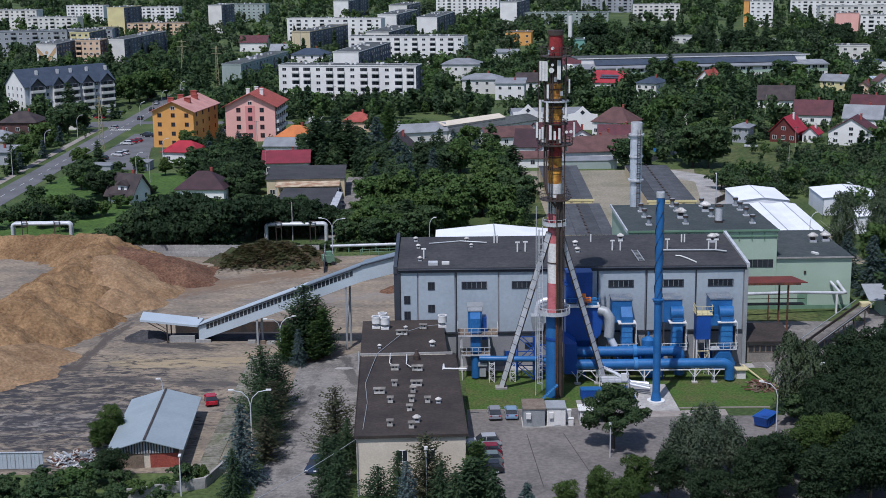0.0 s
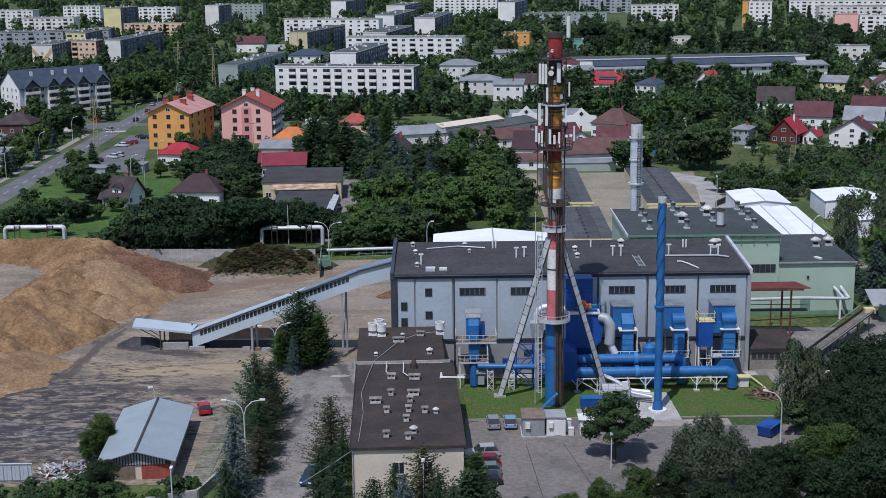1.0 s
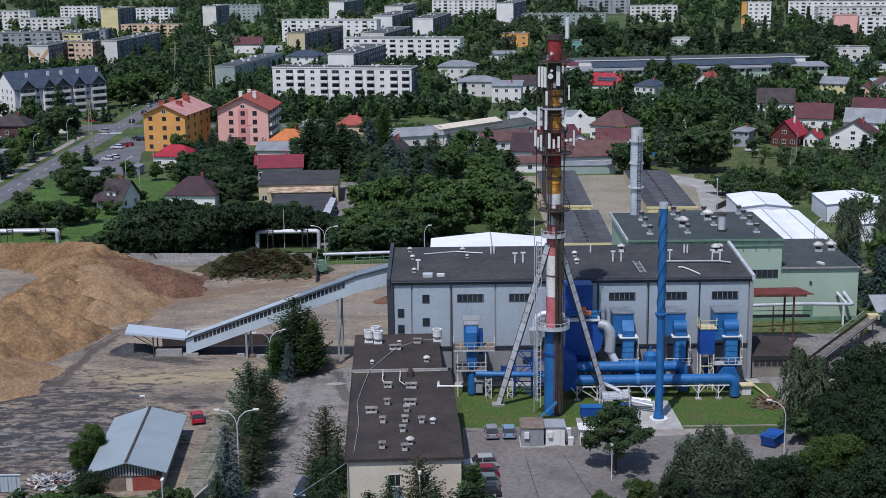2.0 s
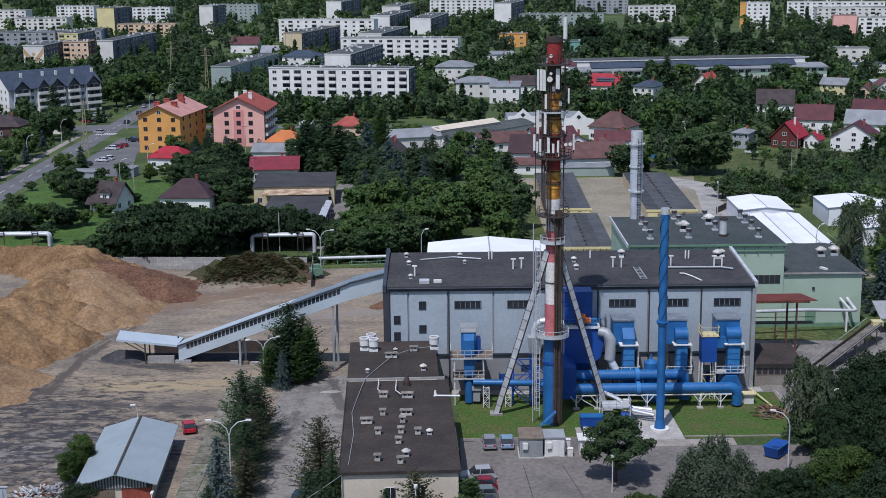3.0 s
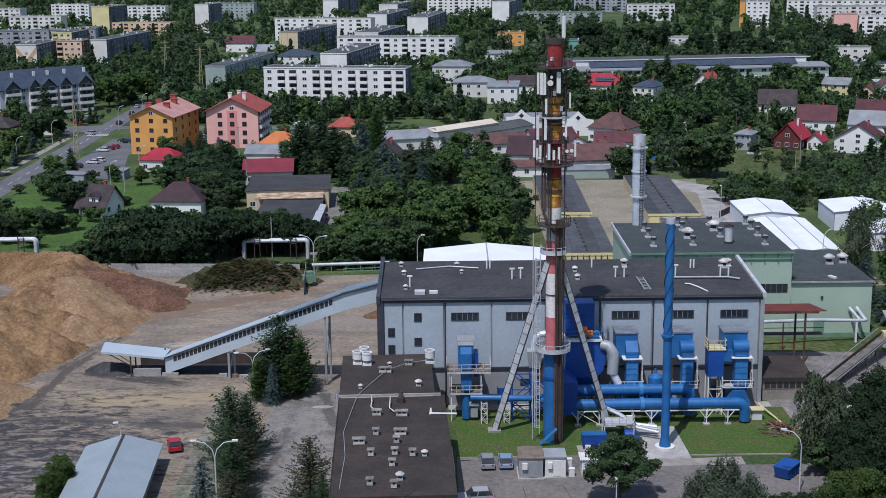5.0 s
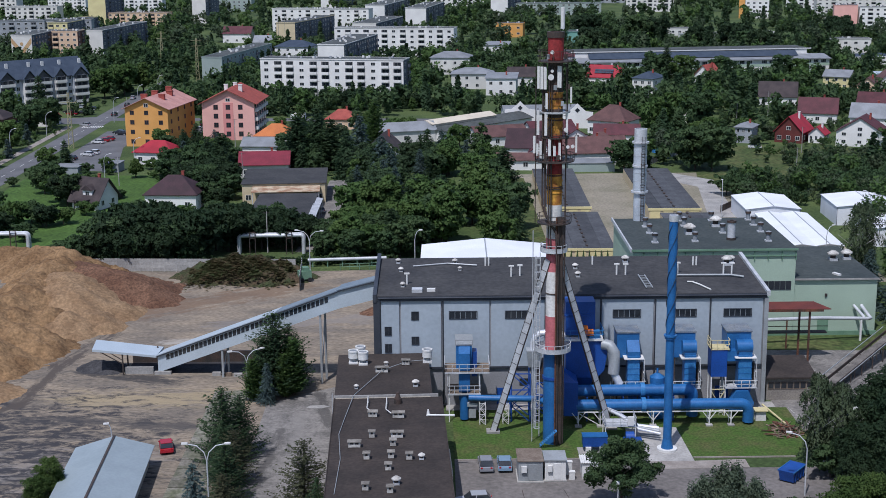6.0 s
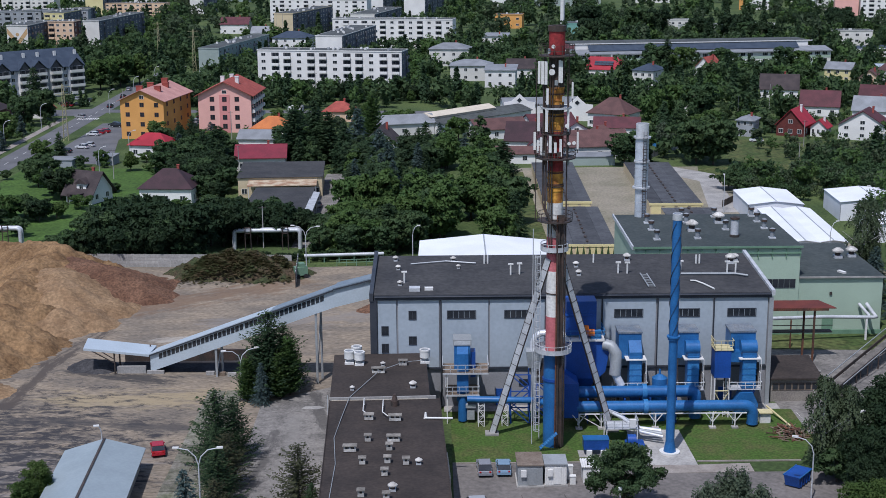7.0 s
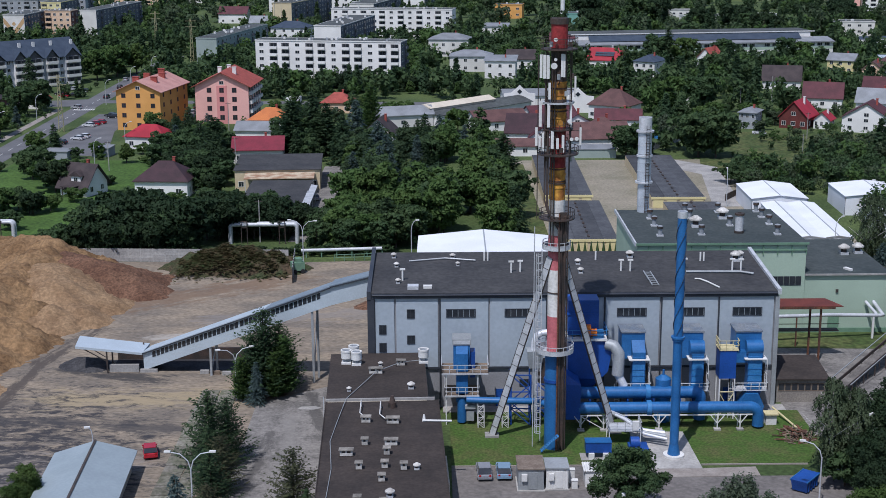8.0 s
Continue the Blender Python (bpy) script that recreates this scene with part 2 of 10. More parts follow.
YELLOWPAINT = mat("rusty_yellow_paint", (0.58, 0.30, 0.05), (0.30, 0.12, 0.03), 0.75, s1=0.9, s2=3, spread=0.25)
WHITEPAINT = mat("chimney_white_paint", (0.70, 0.69, 0.66), (0.58, 0.56, 0.52), 0.7, s1=0.7, s2=3, spread=0.15)
RUST = mat("rusted_steel", (0.14, 0.06, 0.035), (0.07, 0.04, 0.03), 0.8, s1=0.8, spread=0.3)
ORANGE = mat("orange_enamel", (0.75, 0.20, 0.03), (0.65, 0.17, 0.03), 0.5, spread=0.06)
YELLOW = mat("yellow_steel", (0.62, 0.54, 0.30), (0.54, 0.47, 0.26), 0.55, spread=0.1)
GLASS = mat("window_glass", (0.018, 0.022, 0.028), (0.03, 0.035, 0.042), 0.12, s1=0.5, spread=0.1, spec=0.6)
OLDSHEET = mat("weathered_roof_sheet", (0.215, 0.26, 0.30), (0.165, 0.205, 0.24), 0.55, 0.15, s1=0.3, spread=0.12)
SHEET = mat("pale_roof_sheet", (0.47, 0.53, 0.57), (0.43, 0.485, 0.52), 0.45, 0.15, s1=0.2, spread=0.06)
SHEDROOF = mat("weathered_roof_sheet", (0.300, 0.348, 0.368), (0.272, 0.318, 0.336), 0.5, 0.1, s1=0.25, s2=2.5, spread=0.05)
TENT = mat("white_membrane", (0.76, 0.77, 0.79), (0.69, 0.70, 0.72), 0.6, s1=0.15, spread=0.05)
CHIPS = mat("wood_chips", (0.242, 0.150, 0.074), (0.150, 0.088, 0.042), 0.95, s1=0.16, s2=2.0, bump=0.25, spread=0.34, fine=10.0, crisp=0.68, lo=0.43, hi=0.58)
CHIPS_PALE = mat("fresh_wood_chips", (0.285, 0.188, 0.104), (0.196, 0.122, 0.065), 0.95, s1=0.2, s2=2.0, bump=0.25, spread=0.3, fine=10.0, crisp=0.7, lo=0.4, hi=0.6)
BARK = mat("bark_mulch", (0.098, 0.050, 0.030), (0.150, 0.082, 0.050), 0.95, s1=0.25, s2=2.2, bump=0.2, spread=0.45)
COAL = mat("coal_fines", (0.035, 0.034, 0.036), (0.06, 0.058, 0.06), 0.9, s1=0.4, s2=3, bump=0.1, spread=0.3)
BRUSH = mat("brushwood", (0.040, 0.050, 0.020), (0.066, 0.046, 0.028), 0.95, s1=0.4, s2=2.5, bump=0.3, spread=0.5)
WOOD = mat("weathered_wood", (0.215, 0.160, 0.115), (0.135, 0.105, 0.08), 0.85, s1=0.8, s2=6, spread=0.25)
TRUNK = mat("tree_bark", (0.09, 0.07, 0.055), (0.06, 0.048, 0.038), 0.9, s1=2, s2=9, spread=0.3)
BIRCHBARK = mat("birch_bark", (0.62, 0.6, 0.56), (0.2, 0.19, 0.18), 0.85, s1=2.5, s2=8, spread=0.2)
RUBBER = mat("tyre_rubber", (0.025, 0.025, 0.027), (0.035, 0.035, 0.036), 0.8)
LEAF = leafy("broad_leaves", (0.060, 0.108, 0.032), (0.122, 0.182, 0.054), (0.074, 0.138, 0.044))
LEAF_DARK = leafy("dark_leaves", (0.050, 0.088, 0.039), (0.096, 0.142, 0.057), (0.050, 0.094, 0.041))
LEAF_DEEP = leafy("deep_green_leaves", (0.020, 0.038, 0.019), (0.052, 0.080, 0.035), (0.026, 0.051, 0.026))
LEAF_PINE = leafy("pine_needles", (0.042, 0.072, 0.036), (0.088, 0.128, 0.062), (0.056, 0.098, 0.048))
LEAF_PALE = leafy("pale_leaves", (0.066, 0.094, 0.050), (0.116, 0.148, 0.078), (0.070, 0.104, 0.058))
LEAF_WILLOW = leafy("willow_leaves", (0.082, 0.112, 0.074), (0.150, 0.184, 0.118), (0.056, 0.082, 0.047))
LEAF_LIGHT = leafy("light_leaves", (0.066, 0.112, 0.030), (0.130, 0.186, 0.052), (0.030, 0.060, 0.016))
NEEDLE = leafy("green_needles", (0.035, 0.066, 0.031), (0.080, 0.122, 0.054), (0.034, 0.068, 0.032))
NEEDLE_OLIVE = leafy("olive_needles", (0.062, 0.074, 0.038), (0.112, 0.122, 0.062), (0.086, 0.074, 0.046))
NEEDLE_SILVER = leafy("silver_blue_needles", (0.085, 0.128, 0.128), (0.165, 0.220, 0.215), (0.070, 0.105, 0.095))
NEEDLE_BLUE = leafy("blue_needles", (0.060, 0.094, 0.086), (0.112, 0.156, 0.142), (0.068, 0.106, 0.090))


# ---- mesh helpers ----
class Mesh:
    """Collects faces; each carries a material slot and a smooth flag."""

    def __init__(self):
        self.v, self.f, self.s, self.m = [], [], [], []

    def face(self, pts, slot=0, smooth=False):
        n = len(self.v)
        self.v += [tuple(p) for p in pts]
        self.f.append(tuple(range(n, n + len(pts))))
        self.s.append(smooth)
        self.m.append(slot)

    def grid(self, verts, faces, slot=0, smooth=False):
        n = len(self.v)
        self.v += [tuple(p) for p in verts]
        for q in faces:
            self.f.append(tuple(n + i for i in q))
            self.s.append(smooth)
            self.m.append(slot)
        return self

    def box(self, x0, x1, y0, y1, z0, z1, slot=0, m=None):
        p = [Vector((x, y, z)) for z in (z0, z1) for y in (y0, y1) for x in (x0, x1)]
        if m is not None:
            p = [m @ q for q in p]
        self.grid(p, [(0, 2, 3, 1), (4, 5, 7, 6), (0, 1, 5, 4), (2, 6, 7, 3), (0, 4, 6, 2), (1, 3, 7, 5)], slot)
        return self

    def bar(self, a, b, w, h=None, slot=0):
        """A square bar from a to b."""
        a, b = Vector(a), Vector(b)
        h = h or w
        d = (b - a).normalized()
        side = d.cross(Vector((0, 0, 1)))
        side = Vector((1, 0, 0)) if side.length < 1e-4 else side.normalized()
        up = side.cross(d)
        c = [a + sx * side * w / 2 + sz * up * h / 2 for sx, sz in ((-1, -1), (1, -1), (1, 1), (-1, 1))]
        c += [q + (b - a) for q in c]
        self.grid(c, [(0, 1, 2, 3), (7, 6, 5, 4), (0, 4, 5, 1), (1, 5, 6, 2), (2, 6, 7, 3), (3, 7, 4, 0)], slot)
        return self

    def rod(self, a, b, r0, r1=None, n=10, slot=0, caps=True):
        a, b = Vector(a), Vector(b)
        r1 = r0 if r1 is None else r1
        d = (b - a).normalized()
        side = d.cross(Vector((0, 0, 1)))
        side = Vector((1, 0, 0)) if side.length < 1e-4 else side.normalized()
        up = side.cross(d)
        k = [(math.cos(2 * math.pi * i / n), math.sin(2 * math.pi * i / n)) for i in range(n)]
        p = [a + (side * c + up * s) * r0 for c, s in k] + [b + (side * c + up * s) * r1 for c, s in k]
        self.grid(p, [(i, (i + 1) % n, n + (i + 1) % n, n + i) for i in range(n)], slot, n > 6)
        if caps:
            self.grid(p[:n], [tuple(range(n))[::-1]], slot)
            self.grid(p[n:], [tuple(range(n))], slot)
        return self

    def tube(self, pts, r, n=12, slot=0):
        """A pipe along a line of points with mitred bends."""
        pts = [Vector(p) for p in pts]
        rings = []
        side = None
        for i, p in enumerate(pts):
            d = (pts[min(i + 1, len(pts) - 1)] - pts[max(i - 1, 0)]).normalized()
            if side is None:
                side = d.cross(Vector((0, 0, 1)))
                side = Vector((1, 0, 0)) if side.length < 1e-4 else side.normalized()
            side = (side - d * side.dot(d)).normalized()
            up = side.cross(d)
            rings += [p + (side * math.cos(2 * math.pi * k / n) + up * math.sin(2 * math.pi * k / n)) * r for k in range(n)]
        fs = [(j * n + i, j * n + (i + 1) % n, (j + 1) * n + (i + 1) % n, (j + 1) * n + i) for j in range(len(pts) - 1) for i in range(n)]
        self.grid(rings, fs, slot, True)
        self.grid(rings[:n], [tuple(range(n))[::-1]], slot)
        self.grid(rings[-n:], [tuple(range(n))], slot)
        return self

    def ring(self, c, r0, r1, z0, z1, n=24, slot=0):
        """A flat collar round an upright axis."""
        x, y = c
        v = []
        for r, z in ((r0, z0), (r1, z0), (r1, z1), (r0, z1)):
            v += [(x + r * math.cos(2 * math.pi * i / n), y + r * math.sin(2 * math.pi * i / n), z) for i in range(n)]
        self.grid(v, [(j * n + i, j * n + (i + 1) % n, ((j + 1) % 4) * n + (i + 1) % n, ((j + 1) % 4) * n + i) for j in range(4) for i in range(n)], slot)
        return self

    def prism(self, poly, z0, z1, slot=0, m=None):
        n = len(poly)
        p = [Vector((x, y, z0)) for x, y in poly] + [Vector((x, y, z1)) for x, y in poly]
        if m is not None:
            p = [m @ q for q in p]
        self.grid(p, [tuple(range(n))[::-1], tuple(range(n, 2 * n))] + [(i, (i + 1) % n, n + (i + 1) % n, n + i) for i in range(n)], slot)
        return self

    def data(self, name, mats):
        me = bpy.data.meshes.new(name)
        me.from_pydata(self.v, [], self.f)
        for mt in mats if isinstance(mats, (list, tuple)) else [mats]:
            me.materials.append(mt)
        me.polygons.foreach_set("material_index", self.m)
        me.polygons.foreach_set("use_smooth", self.s)
        me.update()
        return me


def part(name, b, mats, parent=None, label="", at=None):
    """One mesh object under a thing or a part; b is a Mesh or ready mesh data."""
    ob = new(name, b.data(name, mats) if isinstance(b, Mesh) else b)
    if parent is not None:
        ob.parent = parent
    if at is not None:
        ob.matrix_basis = at
    if label:
        ob["label"] = label
    return ob


def thing(name, label, category, x=0, y=0, z=0, rz=0, group="", kind=""):
    ob = new(name)
    ob.matrix_basis = pose(x, y, z, 0, 0, rz)
    ob.empty_display_size = 0.3
    return tagged(ob, label, category, group, kind)


def solid(name, b, mats, label, category, group="", kind=""):
    return tagged(part(name, b, mats), label, category, group, kind)


def arc(c, r, a0, a1, axis_u, axis_v, n=6):
    c, u, v = Vector(c), Vector(axis_u), Vector(axis_v)
    return [c + (u * math.cos(radians(a0 + (a1 - a0) * i / n)) + v * math.sin(radians(a0 + (a1 - a0) * i / n))) * r for i in range(n + 1)]


FOOT = []   # occupied ground: x, y, angle, length, depth, free strip in front


def occupy(x, y, ang, L, D, front=6.0):
    FOOT.append((x, y, radians(ang), L, D, front))


def is_free(x, y, margin=2.0, h=None):
    """Whether a plant may stand here: off the buildings, and low enough not to smother a front."""
    for fx, fy, a, L, D, front in FOOT:
        dx, dy = x - fx, y - fy
        u, v = dx * math.cos(a) + dy * math.sin(a), -dx * math.sin(a) + dy * math.cos(a)
        if -margin < u < L + margin:
            near = -front if h is None else -min(front, 2.5)
            if near < v < D + margin:
                return False
            if h is not None and front > 1 and -55 < v <= 0 and h > (3.2 if front > 5 else 6.5 if fy < 500 else 9.0) - 0.13 * v:
                return False
    return True


# ---- ground ----
def sheet(name, poly, z, material, label, category="ground", thick=0.0):
    b = Mesh()
    if thick:
        b.prism(poly, z - thick, z)
    else:
        b.face([(x, y, z) for x, y in poly])
    return solid(name, b, material, label, category, kind="structure")


sheet("ground", [(-3000, -600), (3000, -600), (3000, 4500), (-3000, 4500)], 0.0, GRASS, "green and brown grassy ground of the town")
sheet("yard_ground", [(-135, -24), (-40, -24), (-36.5, -12), (-36.5, 22), (-25, 30), (-20, 40), (-20, 102), (-36, 101), (-40, 100.4), (-84, 103), (-135, 112)], 0.03, YARD, "trodden sandy storage yard stained dark with coal dust", "ground")
sheet("driveway", [(-36.5, -60), (-24.5, -60), (-25.5, 21), (-20, 24), (-20, 30), (-25, 30), (-36.5, 22)], 0.05, DRIVE, "worn grey asphalt driveway beside the office annex", "road")
sheet("car_park", [(-10, -70), (60, -70), (60, -5), (33, -4.6), (13.4, -4.6), (13.4, -1.2), (-9.6, -1.2), (-9.6, -40)], 0.05, ASPHALT, "grey asphalt car park in front of the lawn", "road")
sheet("lawn", [(-9.6, -1.1), (34.5, -1.1), (38, 6), (38, 17.6), (-9.6, 17.6)], 0.06, LAWN, "mown green lawn round the boiler equipment", "lawn")
sheet("wall_path", [(-10.5, 17.6), (36.5, 17.6), (36.5, 20), (-10.5, 20)], 0.09, SLAB, "pale concrete strip along the boiler house", "pavement")
sheet("stack_slab", [(13.6, -2.4), (21.2, -2.4), (20.9, 9.8), (13.9, 9.8)], 0.14, SLAB, "light concrete slab under the blue stack", "pavement", 0.12)
sheet("paved_strip", [(13.6, -5.0), (27.8, -4.6), (27.8, -1.9), (21.3, -2.3), (21.3, -2.4), (13.6, -2.4)], 0.11, PAVING, "brownish paved strip in front of the slab", "pavement", 0.1)
sheet("east_yard", [(36.5, 8), (75, 8), (75, 52), (36.5, 52)], 0.035, DRIVE, "dusty grey yard beside the green hall", "ground")
sheet("hall_grass", [(40, 45), (62, 44), (62, 52.4), (40, 52.4)], 0.045, ROUGHGRASS, "strip of rough grass beside the green hall", "lawn")
sheet("garage_court", [(8, 88), (76, 88), (76, 150), (62, 212), (8, 212)], 0.03, COURT, "sandy court between rows of garages", "ground")
sheet("garage_verge", [(8, 100), (12.6, 100), (12.6, 206), (8, 206)], 0.045, ROUGHGRASS, "worn grass verge beside the garages", "lawn")
sheet("lane_verge", [(52.6, 112), (58, 112), (58, 146), (52.6, 146)], 0.045, ROUGHGRASS, "worn grass verge beside the white halls", "lawn")
sheet("west_field", [(-128, 108), (-62, 104), (-62, 150), (-90, 216), (-127, 216)], 0.03, FIELD, "bright green meadow behind the storage yard", "lawn")
sheet("east_field", [(58, 190), (100, 180), (135, 250), (70, 262)], 0.045, ROUGHGRASS, "rough green garden ground behind the halls", "lawn")
sheet("street", [(-138.6, 60), (-130, 60), (-131, 300), (-131, 500), (-139.5, 500), (-139, 300)], 0.05, ROADTOP, "grey asphalt street with white markings", "road")
sheet("cross_street", [(-131, 334), (60, 318), (60, 325), (-131, 342)], 0.055, ROADTOP, "narrow asphalt street between gardens", "road")
sheet("side_street", [(-139, 326), (-139, 345), (-200, 330), (-200, 322)], 0.055, ROADTOP, "side street joining by a crossing", "road")
sheet("sidewalk", [(-143.5, 60), (-141, 60), (-141.5, 320), (-144, 320)], 0.07, PAVING, "light paved sidewalk beside the street", "pavement")
sheet("lot", [(-126, 228), (-104, 222), (-112, 268), (-112, 306), (-126, 306)], 0.045, ROADTOP, "grey car lot beside the orange house", "road")
sheet("lot_pink", [(-96, 288), (-92, 288), (-92, 330), (-96, 330)], 0.045, ROADTOP, "narrow asphalt lane between two apartment houses", "road")
sheet("factory_lane", [(53, 150), (60, 150), (64, 200), (52, 215), (46, 208), (58, 190)], 0.06, SLAB, "pale concrete lane beside the garages", "road")
sheet("office_lane", [(-42, 118), (-37, 118), (-33.5, 205), (-41, 205)], 0.04, DRIVE, "narrow asphalt lane beside the office building", "road")
sheet("park_clearing", [(-20, 163), (-6, 165), (-6, 196), (-17, 194)], 0.04, FIELD, "sunlit mown clearing among the park trees", "lawn")
sheet("school_green", [(90, 520), (190, 520), (190, 600), (90, 600)], 0.04, FIELD, "green playing field behind the school", "lawn")
occupy(-140, 60, 0, 11, 440, 0)
occupy(-144, 322, 0, 30, 25, 0)
occupy(-131, 316, -4, 190, 26, 0)
occupy(-126, 228, 0, 20, 80, 0)
occupy(-42, 118, 0, 8, 87, 0)
occupy(-10, -70, 0, 46, 90, 0)

b = Mesh()
for k in range(9):
    b.box(-137.5 + k * 0.85, -137.05 + k * 0.85, 316, 319.5, 0.055, 0.062)
solid("zebra_crossing", b, WHITE, "white painted zebra crossing on the street", "road marking", kind="structure")
b = Mesh()
for k in range(34):
    b.box(-134.9, -134.75, 80 + k * 9.0, 84 + k * 9.0, 0.055, 0.062)
solid("lane_marking", b, WHITE, "broken white centre line on the street", "road marking", kind="structure")
b = Mesh()
for x0, y0, x1, y1 in ((-1.5, -11, -0.5, -30), (3.6, -11, 6.5, -30)):
    b.bar((x0, y0, 0.052), (x1, y1, 0.052), 0.09, 0.01)
solid("pavement_joint", b, STEEL, "dark tar joints across the car park", "road marking", kind="structure")
kerb = Mesh()
kerb.box(-9.6, 13.4, -1.25, -1.05, 0.0, 0.16).box(21.3, 34.5, -1.2, -1.0, 0.0, 0.16)
solid("kerb", kerb, PAVING, "low concrete kerb edging the lawn", "kerb", kind="structure")


# ---- windows shared by all buildings ----
WINDOWS = {}


def window_mesh(w, h, panes=2):
    """A window that stands 6 cm proud of its wall: four bars, mullions and a set-back dark pane. Wall in the xz plane, outside at -y."""
    key = (round(w, 2), round(h, 2), panes)
    if key not in WINDOWS:
        t = min(0.09, w * 0.08)
        xs = [-w / 2]
        for k in range(panes):
            a, c = -w / 2 + w * k / panes, -w / 2 + w * (k + 1) / panes
            xs += [a + (t if k == 0 else t / 3), c - (t if k == panes - 1 else t / 3)]
        xs.append(w / 2)
        zs = [0, t, h - t, h]
        b, seen = Mesh(), {}

        def at(x, y, z):
            q = (round(x, 4), round(y, 4), round(z, 4))
            if q not in seen:
                seen[q] = len(b.v)
                b.v.append(q)
            return seen[q]

        def quad(pts, slot):
            b.f.append(tuple(at(*q) for q in pts))
            b.s.append(False)
            b.m.append(slot)

        for i in range(len(xs) - 1):
            for j in range(3):
                x0, x1, z0, z1 = xs[i], xs[i + 1], zs[j], zs[j + 1]
                if i % 2 == 1 and j == 1:
                    quad([(x0, -0.02, z0), (x1, -0.02, z0), (x1, -0.02, z1), (x0, -0.02, z1)], 1)
                    for p, q in (((x0, z0), (x1, z0)), ((x1, z0), (x1, z1)), ((x1, z1), (x0, z1)), ((x0, z1), (x0, z0))):
                        quad([(p[0], -0.06, p[1]), (q[0], -0.06, q[1]), (q[0], -0.02, q[1]), (p[0], -0.02, p[1])], 0)
                else:
                    quad([(x0, -0.06, z0), (x1, -0.06, z0), (x1, -0.06, z1), (x0, -0.06, z1)], 0)
        for i in range(len(xs) - 1):
            quad([(xs[i], 0, 0), (xs[i + 1], 0, 0), (xs[i + 1], -0.06, 0), (xs[i], -0.06, 0)], 0)
            quad([(xs[i], -0.06, h), (xs[i + 1], -0.06, h), (xs[i + 1], 0, h), (xs[i], 0, h)], 0)
        for j in range(3):
            quad([(-w / 2, 0, zs[j]), (-w / 2, -0.06, zs[j]), (-w / 2, -0.06, zs[j + 1]), (-w / 2, 0, zs[j + 1])], 0)
            quad([(w / 2, -0.06, zs[j]), (w / 2, 0, zs[j]), (w / 2, 0, zs[j + 1]), (w / 2, -0.06, zs[j + 1])], 0)
        WINDOWS[key] = b
    return WINDOWS[key]


WIN_DATA = {}


def window(parent, x, y, z, w, h, turn=0, panes=2, rim=None, name="window"):
    rim = rim or WHITE
    key = (round(w, 2), round(h, 2), panes, rim.name)
    if key not in WIN_DATA:
        WIN_DATA[key] = window_mesh(w, h, panes).data("window", [rim, GLASS])
    return part(name, WIN_DATA[key], None, parent, at=pose(x, y, z, 0, 0, turn))


# ---- boiler house ----
def roof_z(y):
    return 16.45 + 0.06 * (y - 20)


hall = thing("boiler_house", "blue-grey clad boiler house with a dark felt roof", "industrial building")
b = Mesh()
b.grid([(-20, 20, 0), (35, 20, 0), (35, 38, 0), (-20, 38, 0), (-20, 20, 16.2), (35, 20, 16.2), (35, 38, 17.3), (-20, 38, 17.3)],
       [(0, 1, 5, 4), (1, 2, 6, 5), (2, 3, 7, 6), (3, 0, 4, 7)])
part("wall", b, PLINTH, hall, "grey rendered wall")
b = Mesh()
b.grid([(-20.2, 19.75, 16.2), (35.2, 19.75, 16.2), (35.2, 38.2, 17.32), (-20.2, 38.2, 17.32), (-20.2, 19.75, 16.43), (35.2, 19.75, 16.43), (35.2, 38.2, 17.54), (-20.2, 38.2, 17.54)],
       [(3, 2, 1, 0), (4, 5, 6, 7), (0, 1, 5, 4), (1, 2, 6, 5), (2, 3, 7, 6), (3, 0, 4, 7)])
part("roof", b, FELT, hall, "dark grey felt roof")
part("fascia", Mesh().box(-20.1, 35.1, 19.55, 19.74, 15.72, 16.36), TRIM, hall, "dark metal fascia")
part("gutter", Mesh().rod((-20, 19.45, 16.2), (35, 19.45, 16.2), 0.11, n=8), TRIM, hall)
bb = Mesh().grid([(-20.75, 19.5, 15.6), (-20.2, 19.5, 15.6), (-20.2, 38.4, 16.9), (-20.75, 38.4, 16.9), (-20.75, 19.5, 16.75), (-20.2, 19.5, 16.75), (-20.2, 38.4, 18.3), (-20.75, 38.4, 18.3)],
                 [(0, 3, 2, 1), (4, 5, 6, 7), (0, 1, 5, 4), (1, 2, 6, 5), (2, 3, 7, 6), (3, 0, 4, 7)])
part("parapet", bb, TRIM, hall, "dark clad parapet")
bb = Mesh().grid([(35.0, 19.5, 16.0), (35.5, 19.5, 16.0), (35.5, 38.4, 17.2), (35.0, 38.4, 17.2), (35.0, 19.5, 16.75), (35.5, 19.5, 16.75), (35.5, 38.4, 18.0), (35.0, 38.4, 18.0)],
                 [(0, 3, 2, 1), (4, 5, 6, 7), (0, 1, 5, 4), (1, 2, 6, 5), (2, 3, 7, 6), (3, 0, 4, 7)])
part("parapet", bb, GALV, hall, "pale metal parapet cap")
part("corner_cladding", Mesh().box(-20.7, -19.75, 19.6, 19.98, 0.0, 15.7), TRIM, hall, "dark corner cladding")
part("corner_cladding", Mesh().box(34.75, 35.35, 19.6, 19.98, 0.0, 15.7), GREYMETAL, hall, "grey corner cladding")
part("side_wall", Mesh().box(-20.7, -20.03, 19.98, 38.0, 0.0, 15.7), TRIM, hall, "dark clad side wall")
part("ledge", Mesh().box(-19.7, 34.7, 19.7, 19.98, 5.62, 5.86), TRIM, hall, "dark ledge above the plinth")
